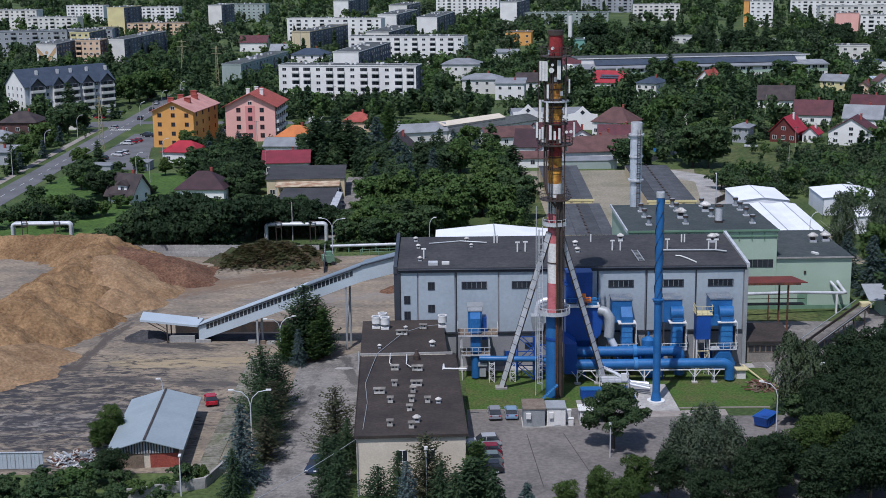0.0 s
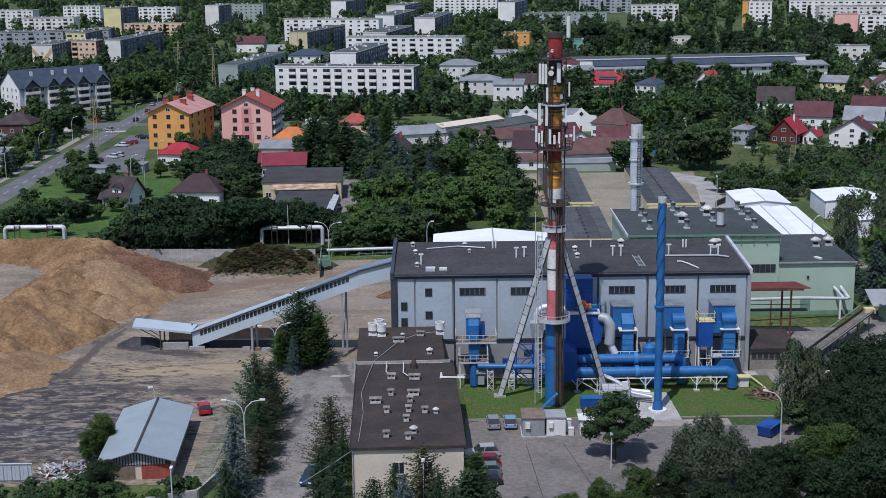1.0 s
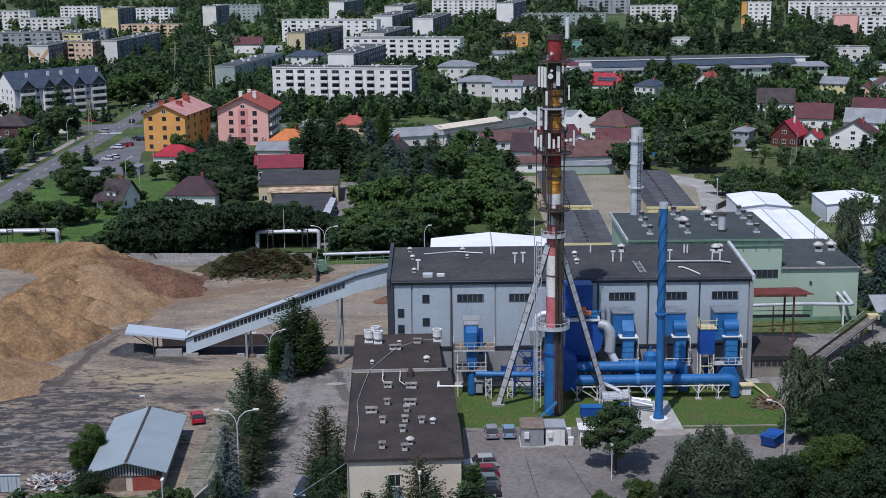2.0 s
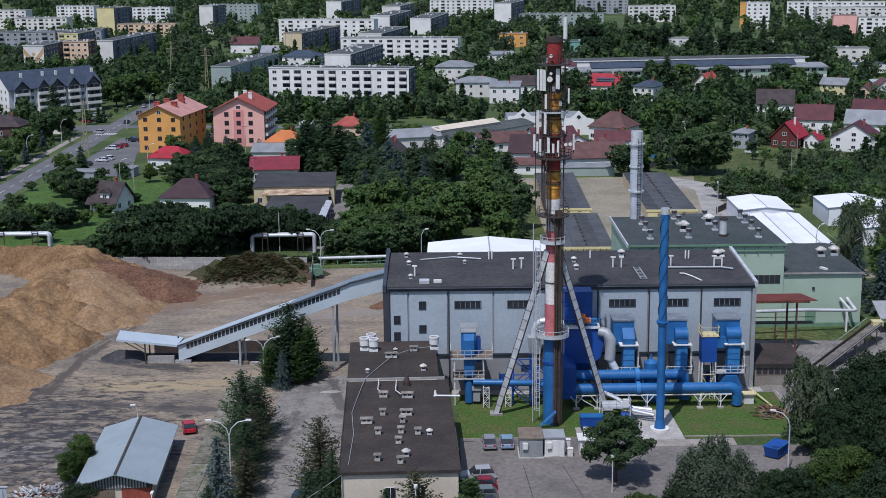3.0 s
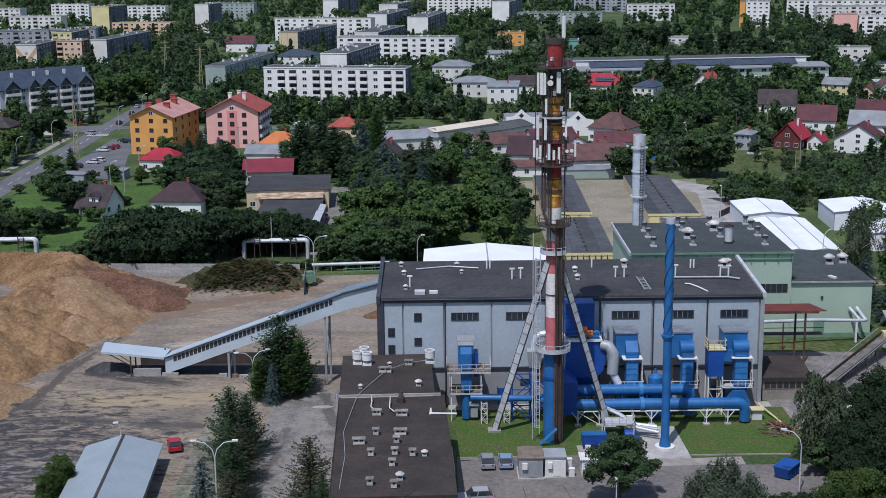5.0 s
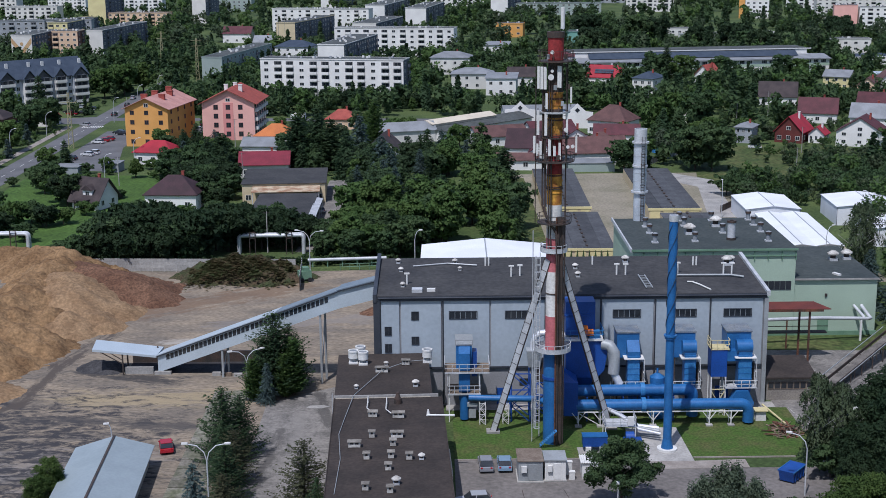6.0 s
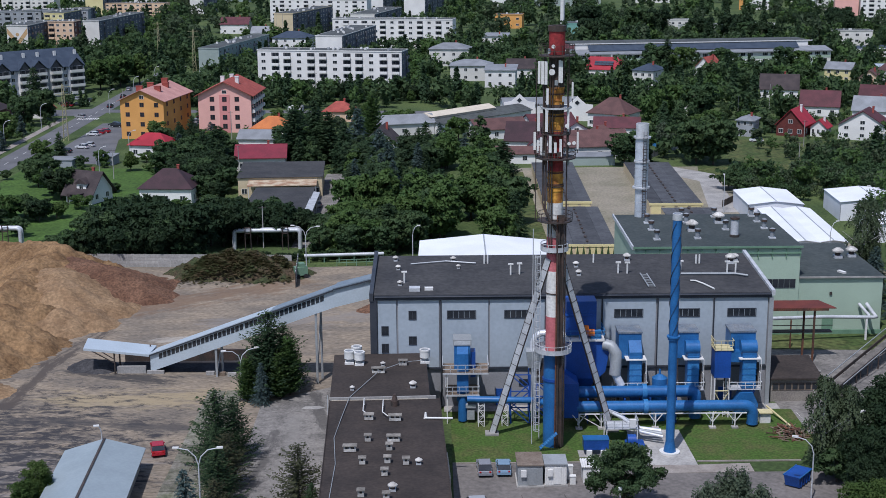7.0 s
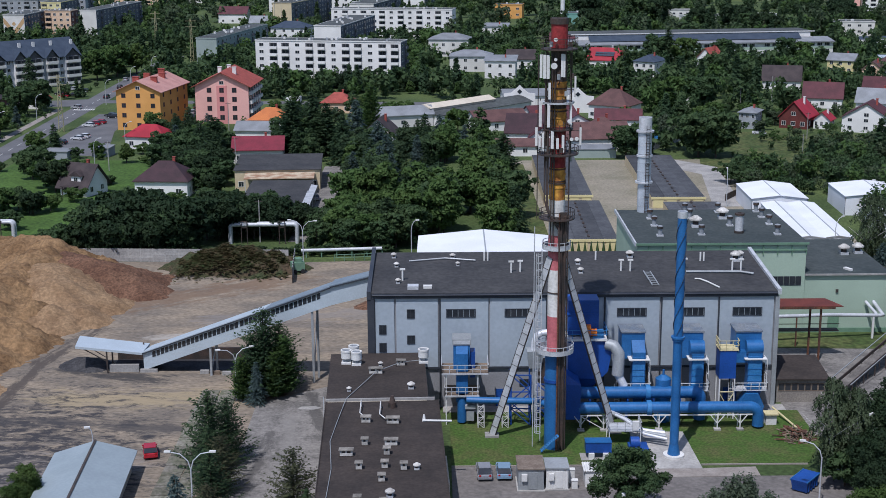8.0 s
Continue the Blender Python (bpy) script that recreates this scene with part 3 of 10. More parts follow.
BAYS = (-19.75, -16.93, -10.86, -4.13, 3.70, 11.57, 19.30, 27.12, 34.72)
for x0, x1 in zip(BAYS, BAYS[1:]):
    wide = 0.26 if abs(x1 + 10.86) < 0.1 or abs(x1 - 19.3) < 0.1 else 0.13
    part("panel", Mesh().box(x0 + 0.13, x1 - wide, 19.82, 19.97, 5.9, 15.66), PANEL, hall)
for x in (-10.86, 3.7, 11.57, 19.3, 27.12):
    part("downpipe", Mesh().rod((x, 19.72, 0.3), (x, 19.72, 15.7), 0.09, n=8), TRIM, hall)
for x0 in (-10.0, -2.05, 13.25, 21.15, 29.0):
    w = part("window", Mesh().box(x0, x0 + 4.03, 19.74, 19.86, 12.94, 13.04).box(x0, x0 + 4.03, 19.74, 19.86, 14.06, 14.16).box(x0, x0 + 0.1, 19.74, 19.86, 13.04, 14.06)
             .box(x0 + 3.93, x0 + 4.03, 19.74, 19.86, 13.04, 14.06), TRIM, hall, "long dark strip window")
    for k in range(5):
        part("pane", Mesh().box(x0 + 0.12 + k * 0.765, x0 + 0.82 + k * 0.765, 19.77, 19.815, 13.06, 14.04), GLASS, w)
for x, z, ww, hh in ((-14.8, 12.85, 1.1, 1.3), (-14.8, 9.2, 1.1, 1.25), (-18.65, 10.6, 1.0, 1.35), (-18.65, 8.05, 1.0, 1.35)):
    window(hall, x, 19.8, z, ww, hh, panes=2, rim=TRIM)
for x in (0.8, 25.2):
    window(hall, x, 19.96, 3.0, 1.5, 1.0, panes=3, rim=TRIM)
for x in (-3.2, 16.9, 28.2):
    part("door", Mesh().box(x, x + 1.9, 19.9, 19.98, 0.1, 2.6), DEEPBLUE, hall, "blue steel door")


# ---- roof fittings ----
OLDLID = mat("weathered_lid", (0.26, 0.24, 0.21), (0.17, 0.155, 0.135), 0.9, s1=0.8, s2=4.0, spread=0.2, per_object=0.2)


def vent_stack(x, y, z, h=1.6, tee=True):
    b = Mesh().rod((0, 0, -0.05), (0, 0, h), 0.13, n=8)
    if tee:
        b.box(-0.38, 0.38, -0.14, 0.14, h, h + 0.2)
    ob = solid("vent_pipe", b, WHITE, "white vent pipe standing on the felt roof", "vent pipe", "roof vent pipes")
    ob.matrix_basis = pose(x, y, z)


def mushroom_vent(x, y, z, s=1.0, label="white mushroom roof vent"):
    v = thing("roof_vent", label, "roof vent", x, y, z, group="roof vents")
    part("curb", Mesh().box(-0.45 * s, 0.45 * s, -0.45 * s, 0.45 * s, -0.05, 0.3 * s), GALV, v)
    part("neck", Mesh().rod((0, 0, 0.3 * s), (0, 0, 0.75 * s), 0.32 * s, n=12), STEEL, v)
    part("cap", Mesh().rod((0, 0, 0.75 * s), (0, 0, 0.9 * s), 0.68 * s, n=16).rod((0, 0, 0.9 * s), (0, 0, 1.2 * s), 0.66 * s, 0.25 * s, n=16), OLDWHITE, v)


def drum_vent(x, y, z, s=1.0):
    v = thing("roof_fan", "galvanised roof fan with a slim drum under a dark cap", "roof fan", x, y, z, group="roof fans")
    part("curb", Mesh().box(-0.5 * s, 0.5 * s, -0.5 * s, 0.5 * s, -0.05, 0.2 * s), GALV, v)
    part("drum", Mesh().rod((0, 0, 0.2 * s), (0, 0, 1.2 * s), 0.34 * s, n=14), ZINC, v)
    part("cowl", Mesh().ring((0, 0), 0.3 * s, 0.47 * s, 1.12 * s, 1.5 * s, 14), STEEL, v, "dark cowl ring")
    part("hood", Mesh().rod((0, 0, 1.5 * s), (0, 0, 1.62 * s), 0.44 * s, 0.15 * s, n=14), ZINC, v)


def big_white_vent(x, y, z):
    v = thing("exhaust_vent", "large white cylindrical exhaust vent on a roof curb", "roof vent", x, y, z, group="white exhaust vents")
    part("curb", Mesh().box(-0.62, 0.62, -0.62, 0.62, -0.05, 0.28), WHITE, v)
    part("neck", Mesh().rod((0, 0, 0.28), (0, 0, 0.75), 0.4, n=16), ZINC, v)
    part("drum", Mesh().rod((0, 0, 0.75), (0, 0, 1.75), 0.7, n=20), WHITE, v)
    part("rim", Mesh().ring((0, 0), 0.55, 0.74, 1.62, 1.86, 20), WHITE, v)
    part("throat", Mesh().rod((0, 0, 1.6), (0, 0, 1.78), 0.54, n=16), ZINC, v)


def box_vent(x, y, z, w=1.9, d=0.75, h=0.85):
    w, d, h = w * 0.88, d * 0.8, h * 0.72
    v = thing("vent_box", "pale brick vent box under a flat concrete lid", "vent box", x, y, z, group="vent boxes")
    body = Mesh().box(-w / 2, w / 2, -d / 2, d / 2, -0.05, h * 0.62)
    n = 3 if w > 1 else 2
    for k in range(n):
        c = -w / 2 + 0.1 + (w - 0.2) * k / (n - 1)
        body.box(c - 0.1, c + 0.1, -d / 2, d / 2, h * 0.62, h + 0.08)
    part("body", body, OLDWHITE, v)
    part("flue_gap", Mesh().box(-w / 2 + 0.05, w / 2 - 0.05, -d / 2 + 0.12, d / 2 - 0.05, h * 0.62, h + 0.06), STEEL, v, "dark flue opening")
    part("lid", Mesh().box(-w / 2 - 0.12, w / 2 + 0.12, -d / 2 - 0.14, d / 2 + 0.14, h + 0.08, h + 0.18), OLDLID, v, "weathered concrete lid")
    part("flashing", Mesh().box(-w / 2 - 0.12, w / 2 + 0.12, -d / 2 - 0.12, d / 2 + 0.12, -0.05, 0.06), BITUMEN, v)


for x, y in ((-16.0, 25.2), (-3.8, 34.0), (-0.7, 28.4), (0.6, 28.7), (14.9, 28.8), (16.2, 28.7), (24.0, 29.2), (27.0, 33.2), (30.7, 28.8), (31.9, 28.7), (11.9, 34.0), (-4.3, 34.0), (27.5, 33.2)):
    vent_stack(x, y, roof_z(y), 1.5 if y < 33 else 1.3, y < 33)
for x, y, s in ((-17.5, 35.6, 0.65), (-17.0, 31.3, 0.6), (-16.6, 24.0, 0.6), (-8.9, 35.1, 0.65), (-8.2, 31.7, 0.5), (9.1, 32.0, 0.7), (9.1, 28.0, 0.7), (17.0, 35.0, 0.9), (32.1, 33.2, 1.2), (33.0, 34.5, 0.9)):
    mushroom_vent(x, y, roof_z(y), s)
b = Mesh().box(-0.75, 0.75, -0.7, 0.7, -0.05, 0.42)
hatch = solid("roof_hatch", b, GALV, "grey metal roof hatch on dark felt", "hatch")
hatch.matrix_basis = pose(-14.5, 21.9, roof_z(21.9))
hatch = solid("skylight", Mesh().box(-0.6, 0.6, -0.35, 0.35, -0.05, 0.35), WHITE, "small white skylight box on dark felt", "skylight")
hatch.matrix_basis = pose(-12.5, 22.0, roof_z(22))
solid("roof_pipe", Mesh().rod((-15.2, 33.4, 17.45), (-10.0, 34.6, 17.55), 0.1, n=6).rod((-10, 34.6, 17.55), (-5.6, 33.4, 17.5), 0.1, n=6), GALV, "grey pipe run lying on the felt roof", "pipe")
solid("roof_pipe", Mesh().rod((23.0, 27.6, 17.15), (31.5, 27.4, 17.15), 0.16, n=6).rod((31.5, 27.4, 17.15), (33.2, 26.4, 17.1), 0.16, n=6), GREYMETAL, "grey pipe run lying on the felt roof", "pipe")
solid("roof_hose", Mesh().tube([(24.6, 24.6, 16.9), (25.3, 24.5, 16.9), (26.2, 23.2, 16.8), (27.3, 20.9, 16.65)], 0.12, 6), WHITE, "white hose lying on the felt roof", "hose")
ladder = thing("roof_ladder", "grey metal ladder lying on the felt roof", "ladder")
part("rail", Mesh().bar((18.0, 28.2, 17.1), (18.3, 22.0, 16.75), 0.14), GREYMETAL, ladder)
part("rail", Mesh().bar((18.9, 28.0, 17.1), (19.2, 22.0, 16.75), 0.14), GREYMETAL, ladder)
for k in range(8):
    part("rung", Mesh().bar((18.05 + 0.03 * k, 27.6 - 0.75 * k, 17.08 - 0.045 * k), (18.95 + 0.03 * k, 27.5 - 0.75 * k, 17.08 - 0.045 * k), 0.08), GREYMETAL, ladder)

# ---- office annex ----
annex = thing("office_annex", "cream rendered office annex with a dark bitumen roof", "office building", -23.6, -32.2, 0, 2.1)
part("wall", Mesh().box(0, 13.4, 0, 33.2, 0, 7.6), CREAM, annex, "cream rendered wall")
part("wall", Mesh().box(0, 12.2, 33.2, 51.2, 0, 7.85), CREAM, annex, "cream rendered wall")
part("roof", Mesh().box(-0.25, 13.65, -0.25, 33.4, 7.6, 7.8), BITUMEN, annex, "dark brown bitumen roof")
part("roof", Mesh().box(-0.25, 12.45, 33.4, 51.4, 7.86, 8.06), BITUMEN, annex, "dark brown bitumen roof")
part("roof_edge", Mesh().box(-0.3, 13.7, -0.3, -0.2, 7.55, 7.92).box(-0.3, -0.2, -0.2, 33.4, 7.55, 7.92).box(13.6, 13.7, -0.2, 33.4, 7.55, 7.92), BITUMEN, annex, "thin felted roof edge")
part("roof_step", Mesh().box(-0.3, 13.2, 33.25, 33.5, 7.8, 8.16), SLAB, annex, "pale cap along the roof step")
for k in range(2):
    window(annex, 5.6 + k * 3.4, 0, 4.3, 1.35, 1.6)
for k in range(10):
    for z in (1.0, 4.2):
        window(annex, 0, 2 + k * 4.8, z, 1.5, 1.6, -90)
        window(annex, 13.4 if k < 6 else 12.2, 2 + k * 4.8, z, 1.5, 1.6, 90)
part("downpipe", Mesh().rod((0.1, -0.15, 0), (0.1, -0.15, 7.5), 0.07, n=8), GREYMETAL, annex)
side = part("stair_tower", Mesh().box(12.4, 14.3, 17.5, 25.5, 0, 3.6), CREAM, annex)
lad = part("wall_ladder", Mesh().bar((-0.5, 33.0, 0.2), (-0.5, 33.0, 8.6), 0.07).bar((-0.5, 32.4, 0.2), (-0.5, 32.4, 8.6), 0.07), GALV, annex, "galvanised wall ladder")
for k in range(24):
    part("rung", Mesh().bar((-0.5, 32.4, 0.5 + 0.34 * k), (-0.5, 33.0, 0.5 + 0.34 * k), 0.05), GALV, lad)
AZ = 7.8
for x, y in ((-23.4, 15.3), (-22.0, 14.7), (-22.5, 17.2), (-13.1, 15.5)):
    big_white_vent(x, y, 8.06)
for x, y, w in ((-19.3, 11.1, 1.9), (-19.8, -5.8, 1.2), (-16.6, -6.2, 1.6), (-16.6, -13.0, 1.6), (-21.5, -16.0, 1.6), (-16.1, 14.3, 1.2)):
    box_vent(x, y, 8.06 if y > 1 else AZ, w)
for x, y in ((-19.6, -12.9), (-17.0, -15.7), (-19.9, -19.8), (-17.1, -19.5), (-17.3, -23.1), (-15.0, -20.0), (-19.6, -28.7), (-16.9, -29.5)):
    box_vent(x, y, AZ, 0.75, 0.7, 0.95)
for x, y, s in ((-18.8, 14.1, 0.5), (-14.6, 5.1, 0.75), (-22.4, 4.3, 0.5), (-13.6, -20.0, 0.62), (-16.3, -27.2, 0.78)):
    mushroom_vent(x, y, 8.06 if y > 1 else AZ, s)
solid("chimney_cowl", Mesh().rod((-16.8, -0.9, 7.7), (-16.8, -0.9, 8.5), 0.5, n=12).rod((-16.8, -0.9, 8.5), (-16.8, -0.9, 9.3), 0.38, 0.2, n=12), STEEL, "dark metal cowl on the bitumen roof", "cowl")
solid("roof_cable", Mesh().tube([(-13.5, 15.0, 8.5), (-16, 14.3, 8.5), (-19.2, 10.6, 8.5), (-21.0, 6.0, 8.2), (-22.6, 1.2, 8.15), (-23.2, -6, 7.95), (-23.6, -12, 7.9), (-22.9, -20, 7.9), (-22.9, -30, 7.9)], 0.045, 6), GREYMETAL, "pale cable lying across the bitumen roof", "cable")
for x, y in ((-20.6, -4.0), (-18.2, -4.5)):
    solid("vent_pipe", Mesh().tube([(x, y + 3.5, 7.8), (x, y + 3.5, 8.6), (x, y + 3.3, 8.7), (x, y, 8.3), (x + 0.7, y - 1.2, 8.2)], 0.065, 8), WHITE, "white bent pipe on the bitumen roof", "vent pipe", "roof vent pipes")
solid("roof_rail_pipe", Mesh().rod((-13.0, -5.8, 7.95), (-9.6, -6.0, 7.95), 0.13, n=8).rod((-12.9, -5.6, 7.8), (-12.9, -5.6, 8.6), 0.25, 0.1, n=10), WHITE, "short white pipe ending at the roof edge", "pipe")

# ---- tall chimney ----
CX, CY = 3.5, 5.1
chim = thing("chimney", "tall banded red and yellow chimney hung with white antennas", "chimney", CX, CY)
BANDS = ((0.0, 13.0, 1.22, BLUE, "blue steel base"), (13.0, 17.6, 1.02, PINKPAINT, "faded red band"), (17.6, 23.6, 1.0, WHITEPAINT, "white band"), (23.6, 28.0, 1.0, PINKPAINT, "faded red band"),
         (28.0, 32.4, 0.98, WHITEPAINT, "stained white band"), (32.4, 36.4, 0.97, YELLOWPAINT, "rusty yellow band"), (36.4, 41.4, 0.96, REDPAINT, "dark red band"), (41.4, 43.6, 0.96, YELLOWPAINT, "rusty yellow band"),
         (43.6, 44.7, 0.96, STEEL, "sooty band"), (44.7, 46.8, 0.96, YELLOWPAINT, "rusty yellow band"), (46.8, 50.8, 0.96, STEEL, "sooty dark band"), (50.8, 53.6, 1.0, REDPAINT, "dark red crown"))
for z0, z1, r, mt, lb in BANDS:
    part("band", Mesh().rod((0, 0, z0), (0, 0, z1 - 0.004), r, n=32), mt, chim, lb)
part("crown_rim", Mesh().ring((0, 0), 0.75, 1.12, 53.6, 54.3, 32), STEEL, chim, "sooty crown rim")
for z in (9.0, 12.6):
    part("collar", Mesh().ring((0, 0), 1.2, 1.34, z, z + 0.35, 32), DEEPBLUE, chim)
for z in (20.6, 26.0, 30.2, 34.4):
    part("collar", Mesh().ring((0, 0), 0.95, 1.08, z, z + 0.14, 28), STEEL, chim)


def gallery_ring(z, r, material, rail=1.1, posts=16, tall=True):
    p = part("platform", Mesh().ring((0, 0), 1.0, r, z, z + 0.12, 28), material, chim, "round service platform")
    part("rail", Mesh().ring((0, 0), r - 0.08, r, z + rail - 0.06, z + rail, 28).ring((0, 0), r - 0.06, r, z + rail * 0.5, z + rail * 0.5 + 0.05, 28), material, p)
    if tall:
        part("toe_board", Mesh().ring((0, 0), r - 0.04, r, z + 0.12, z + 0.62, 28), material, p)
    for k in range(posts):
        a = 2 * math.pi * k / posts
        part("post", Mesh().bar((r * math.cos(a), r * math.sin(a), z), (r * math.cos(a), r * math.sin(a), z + rail), 0.06), material, p)


gallery_ring(12.9, 2.35, GALV)
gallery_ring(26.2, 1.75, GALV, 1.0, 12, True)
gallery_ring(30.0, 2.2, STEEL, 1.1, 10, False)
gallery_ring(44.2, 1.9, GALV, 0.2, 6, False)
gallery_ring(38.0, 2.5, STEEL, 1.0, 12, False)
gallery_ring(50.6, 2.2, STEEL, 1.4, 14, False)
gallery_ring(41.0, 1.8, STEEL, 0.7, 8, False)
for z0, z1, n in ((44.9, 47.1, 3), (42.1, 43.7, 2), (33.6, 36.6, 4)):
    for k in range(n):
        z = z0 + (z1 - z0) * (k + 0.5) / n
        part("lagging_band", Mesh().ring((0, 0), 0.95, 1.035, z - 0.1, z + 0.1, 28), RUST if k % 2 else YELLOWPAINT, chim, "bulging lagging band")
for k in range(6):
    a = radians((186, 200, 214, 326, 340, 354)[k])
    part("antenna_pole", Mesh().rod((1.55 * math.cos(a), 1.55 * math.sin(a), 37.2), (1.55 * math.cos(a), 1.55 * math.sin(a), 50.4), 0.05, n=6), STEEL, chim)
for k in range(26):
    a, z = radians(200 + (k * 47) % 150), 37.6 + (k * 5.3) % 13.0
    part("cable_loop", Mesh().tube([(1.1 * math.cos(a), 1.1 * math.sin(a), z), (1.5 * math.cos(a + 0.1), 1.5 * math.sin(a + 0.1), z - 0.25), (1.55 * math.cos(a + 0.25), 1.55 * math.sin(a + 0.25), z + 0.5), (1.3 * math.cos(a + 0.3), 1.3 * math.sin(a + 0.3), z + 1.1)], 0.045, 5), STEEL, chim)
for x, y, z0, z1, r, mt in ((0.45, -1.45, 0.2, 30, 0.16, STEEL), (0.95, -1.3, 0.2, 30.5, 0.15, STEEL), (0.2, -1.55, 0.2, 31.0, 0.10, RUST), (1.3, -1.0, 0.2, 42, 0.09, STEEL), (-0.55, -1.3, 26, 50, 0.08, STEEL), (-0.85, -1.15, 26, 50, 0.08, STEEL)):
    part("cable_duct", Mesh().rod((x, y, z0), (x, y, z1), r, n=8), mt, chim, "dark cable duct")
part("cable_tray", Mesh().box(0.25, 1.15, -1.3, -1.24, 0.2, 31), STEEL, chim, "dark cable tray")
part("feeder", Mesh().tube([(-1.3, -0.9, 45), (-1.3, -0.9, 31.8), (-0.9, -1.2, 30.6), (0.2, -1.5, 28.8), (0.5, -1.5, 27)], 0.14, 8), STEEL, chim, "dark bent feeder cable")
part("feeder", Mesh().tube([(-1.6, -0.6, 48), (-1.6, -0.6, 32.4), (-1.2, -1.0, 31), (0.1, -1.7, 29.2), (0.4, -1.7, 20)], 0.11, 8), STEEL, chim, "dark bent feeder cable")
cage = part("ladder", Mesh().bar((-1.75, -0.3, 1.0), (-1.75, -0.3, 26), 0.07).bar((-1.75, 0.25, 1.0), (-1.75, 0.25, 26), 0.07), GALV, chim, "pale caged ladder")
for k in range(26):
    part("cage_hoop", Mesh().ring((-2.05, 0), 0.36, 0.42, 2.0 + 0.93 * k, 2.06 + 0.93 * k, 10), GALV, cage)
for a in range(5):
    t = math.radians(110 + a * 35)
    part("cage_strap", Mesh().bar((-2.05 + 0.4 * math.cos(t), 0.4 * math.sin(t), 2.0), (-2.05 + 0.4 * math.cos(t), 0.4 * math.sin(t), 25.5), 0.05), GALV, cage)
part("pole", Mesh().rod((-2.7, -0.2, 0.2), (-2.7, -0.2, 29), 0.06, n=6), GALV, chim)
part("pole", Mesh().rod((-2.45, 0.0, 30), (-2.45, 0.0, 50.0), 0.06, n=6), STEEL, chim)
steps = part("access_stair", Mesh().bar((-1.8, -1.6, 0.3), (0.3, -2.2, 2.6), 0.05, 0.12).bar((-1.8, -2.4, 0.3), (0.3, -3.0, 2.6), 0.05, 0.12), PALEBLUE, chim, "pale blue access stair")
for k in range(9):
    part("tread", Mesh().box(-1.75 + 0.24 * k, -1.5 + 0.24 * k, -2.4 - 0.07 * k, -1.7 - 0.07 * k, 0.35 + 0.27 * k, 0.38 + 0.27 * k), PALEBLUE, steps)
for x, y, z0, h, w in ((-2.2, -0.7, 47.3, 2.75, 0.30), (-1.8, -1.0, 47.25, 2.8, 0.36), (-1.4, -1.2, 47.25, 2.8, 0.34), (0.24, -1.5, 47.5, 2.7, 0.28), (0.48, -1.45, 47.45, 2.7, 0.26), (-1.2, -1.2, 44.8, 1.95, 0.28), (1.92, -0.6, 45.45, 2.0, 0.22), (-2.22, -0.7, 41.45, 3.1, 0.34), (-1.28, -1.3, 41.45, 2.75, 0.34),
                       (1.4, -1.0, 41.4, 2.9, 0.26), (-2.66, -0.5, 39.1, 2.2, 0.30), (-2.28, -0.8, 38.8, 1.55, 0.26), (-1.9, -1.0, 38.5, 2.2, 0.28), (-0.82, -1.5, 38.85, 2.15, 0.34), (-0.2, -1.6, 38.85, 1.3, 0.32), (0.46, -1.6, 38.4, 2.15, 0.30), (2.68, -0.3, 39.1, 2.15, 0.24)):
    p = part("antenna", Mesh().box(x - w / 2, x + w / 2, y - 0.1, y + 0.08, z0, z0 + h), WHITE, chim, "white panel antenna")
    part("mast", Mesh().rod((x, y + 0.16, z0 - 0.5), (x, y + 0.16, z0 + h + 0.3), 0.05, n=6).bar((x, y + 0.16, z0 + 0.4), (x * 0.5, y * 0.4, z0 + 0.4), 0.06).bar((x, y + 0.16, z0 + h - 0.4), (x * 0.5, y * 0.4, z0 + h - 0.4), 0.06), STEEL, p)
for x, y, z, r in ((-0.72, -1.5, 48.8, 0.38), (-0.56, -1.4, 49.55, 0.2), (-0.56, -1.25, 51.85, 0.24), (1.5, -1.3, 40.0, 0.22), (2.15, -0.9, 40.0, 0.24), (1.2, -1.4, 42.2, 0.26)):
    part("dish_antenna", Mesh().rod((x, y, z), (x, y - 0.22, z), r * 0.7, r, n=16), WHITE, chim, "white round dish antenna")
for k in range(10):
    a = radians(200 + k * 16)
    part("equipment_box", Mesh().box(-0.18, 0.18, -0.12, 0.12, 0, 0.6, 0, pose(1.7 * math.cos(a), 1.7 * math.sin(a), (38.4, 45.2, 51.0, 37.2, 47.2)[k % 5], 0, 0, k * 30)), (GREYMETAL, STEEL)[k % 2], chim)


def strut(x, y):
    """A leaning ladder-like strut from the ground to the shaft."""
    s = thing("chimney_strut", "pale grey leaning strut with cross bars bracing the chimney", "strut", x, y, 0, group="chimney struts")
    top = Vector((CX + (0.8 if x > CX else -0.8) - x, CY - 0.6 - y, 25.2))
    d = top.normalized()
    u = Vector((0, 0, 1)).cross(d)
    u = Vector((-d.y, d.x, 0)).normalized()
    n = d.cross(u)
    part("beam", Mesh().bar(n * 0.44, top + n * 0.44, 0.28, 0.06), STEEL, s, "dark edge of the strut")
    part("beam", Mesh().bar(-n * 0.44, top - n * 0.44, 0.28, 0.06), STEEL, s, "dark edge of the strut")
    part("web", Mesh().bar(Vector((0, 0, 0)), top, 0.24, 0.78), GALV, s)
    for k in range(1, 17):
        q = top * (k / 17)
        part("cross_bar", Mesh().bar(q - n * 0.47, q + n * 0.47, 0.3, 0.06), STEEL, s)
    part("footing", Mesh().box(-0.9, 0.9, -0.8, 0.8, -0.1, 0.3), SLAB, s)


strut(-4.2, 9.0)
strut(11.9, 10.0)

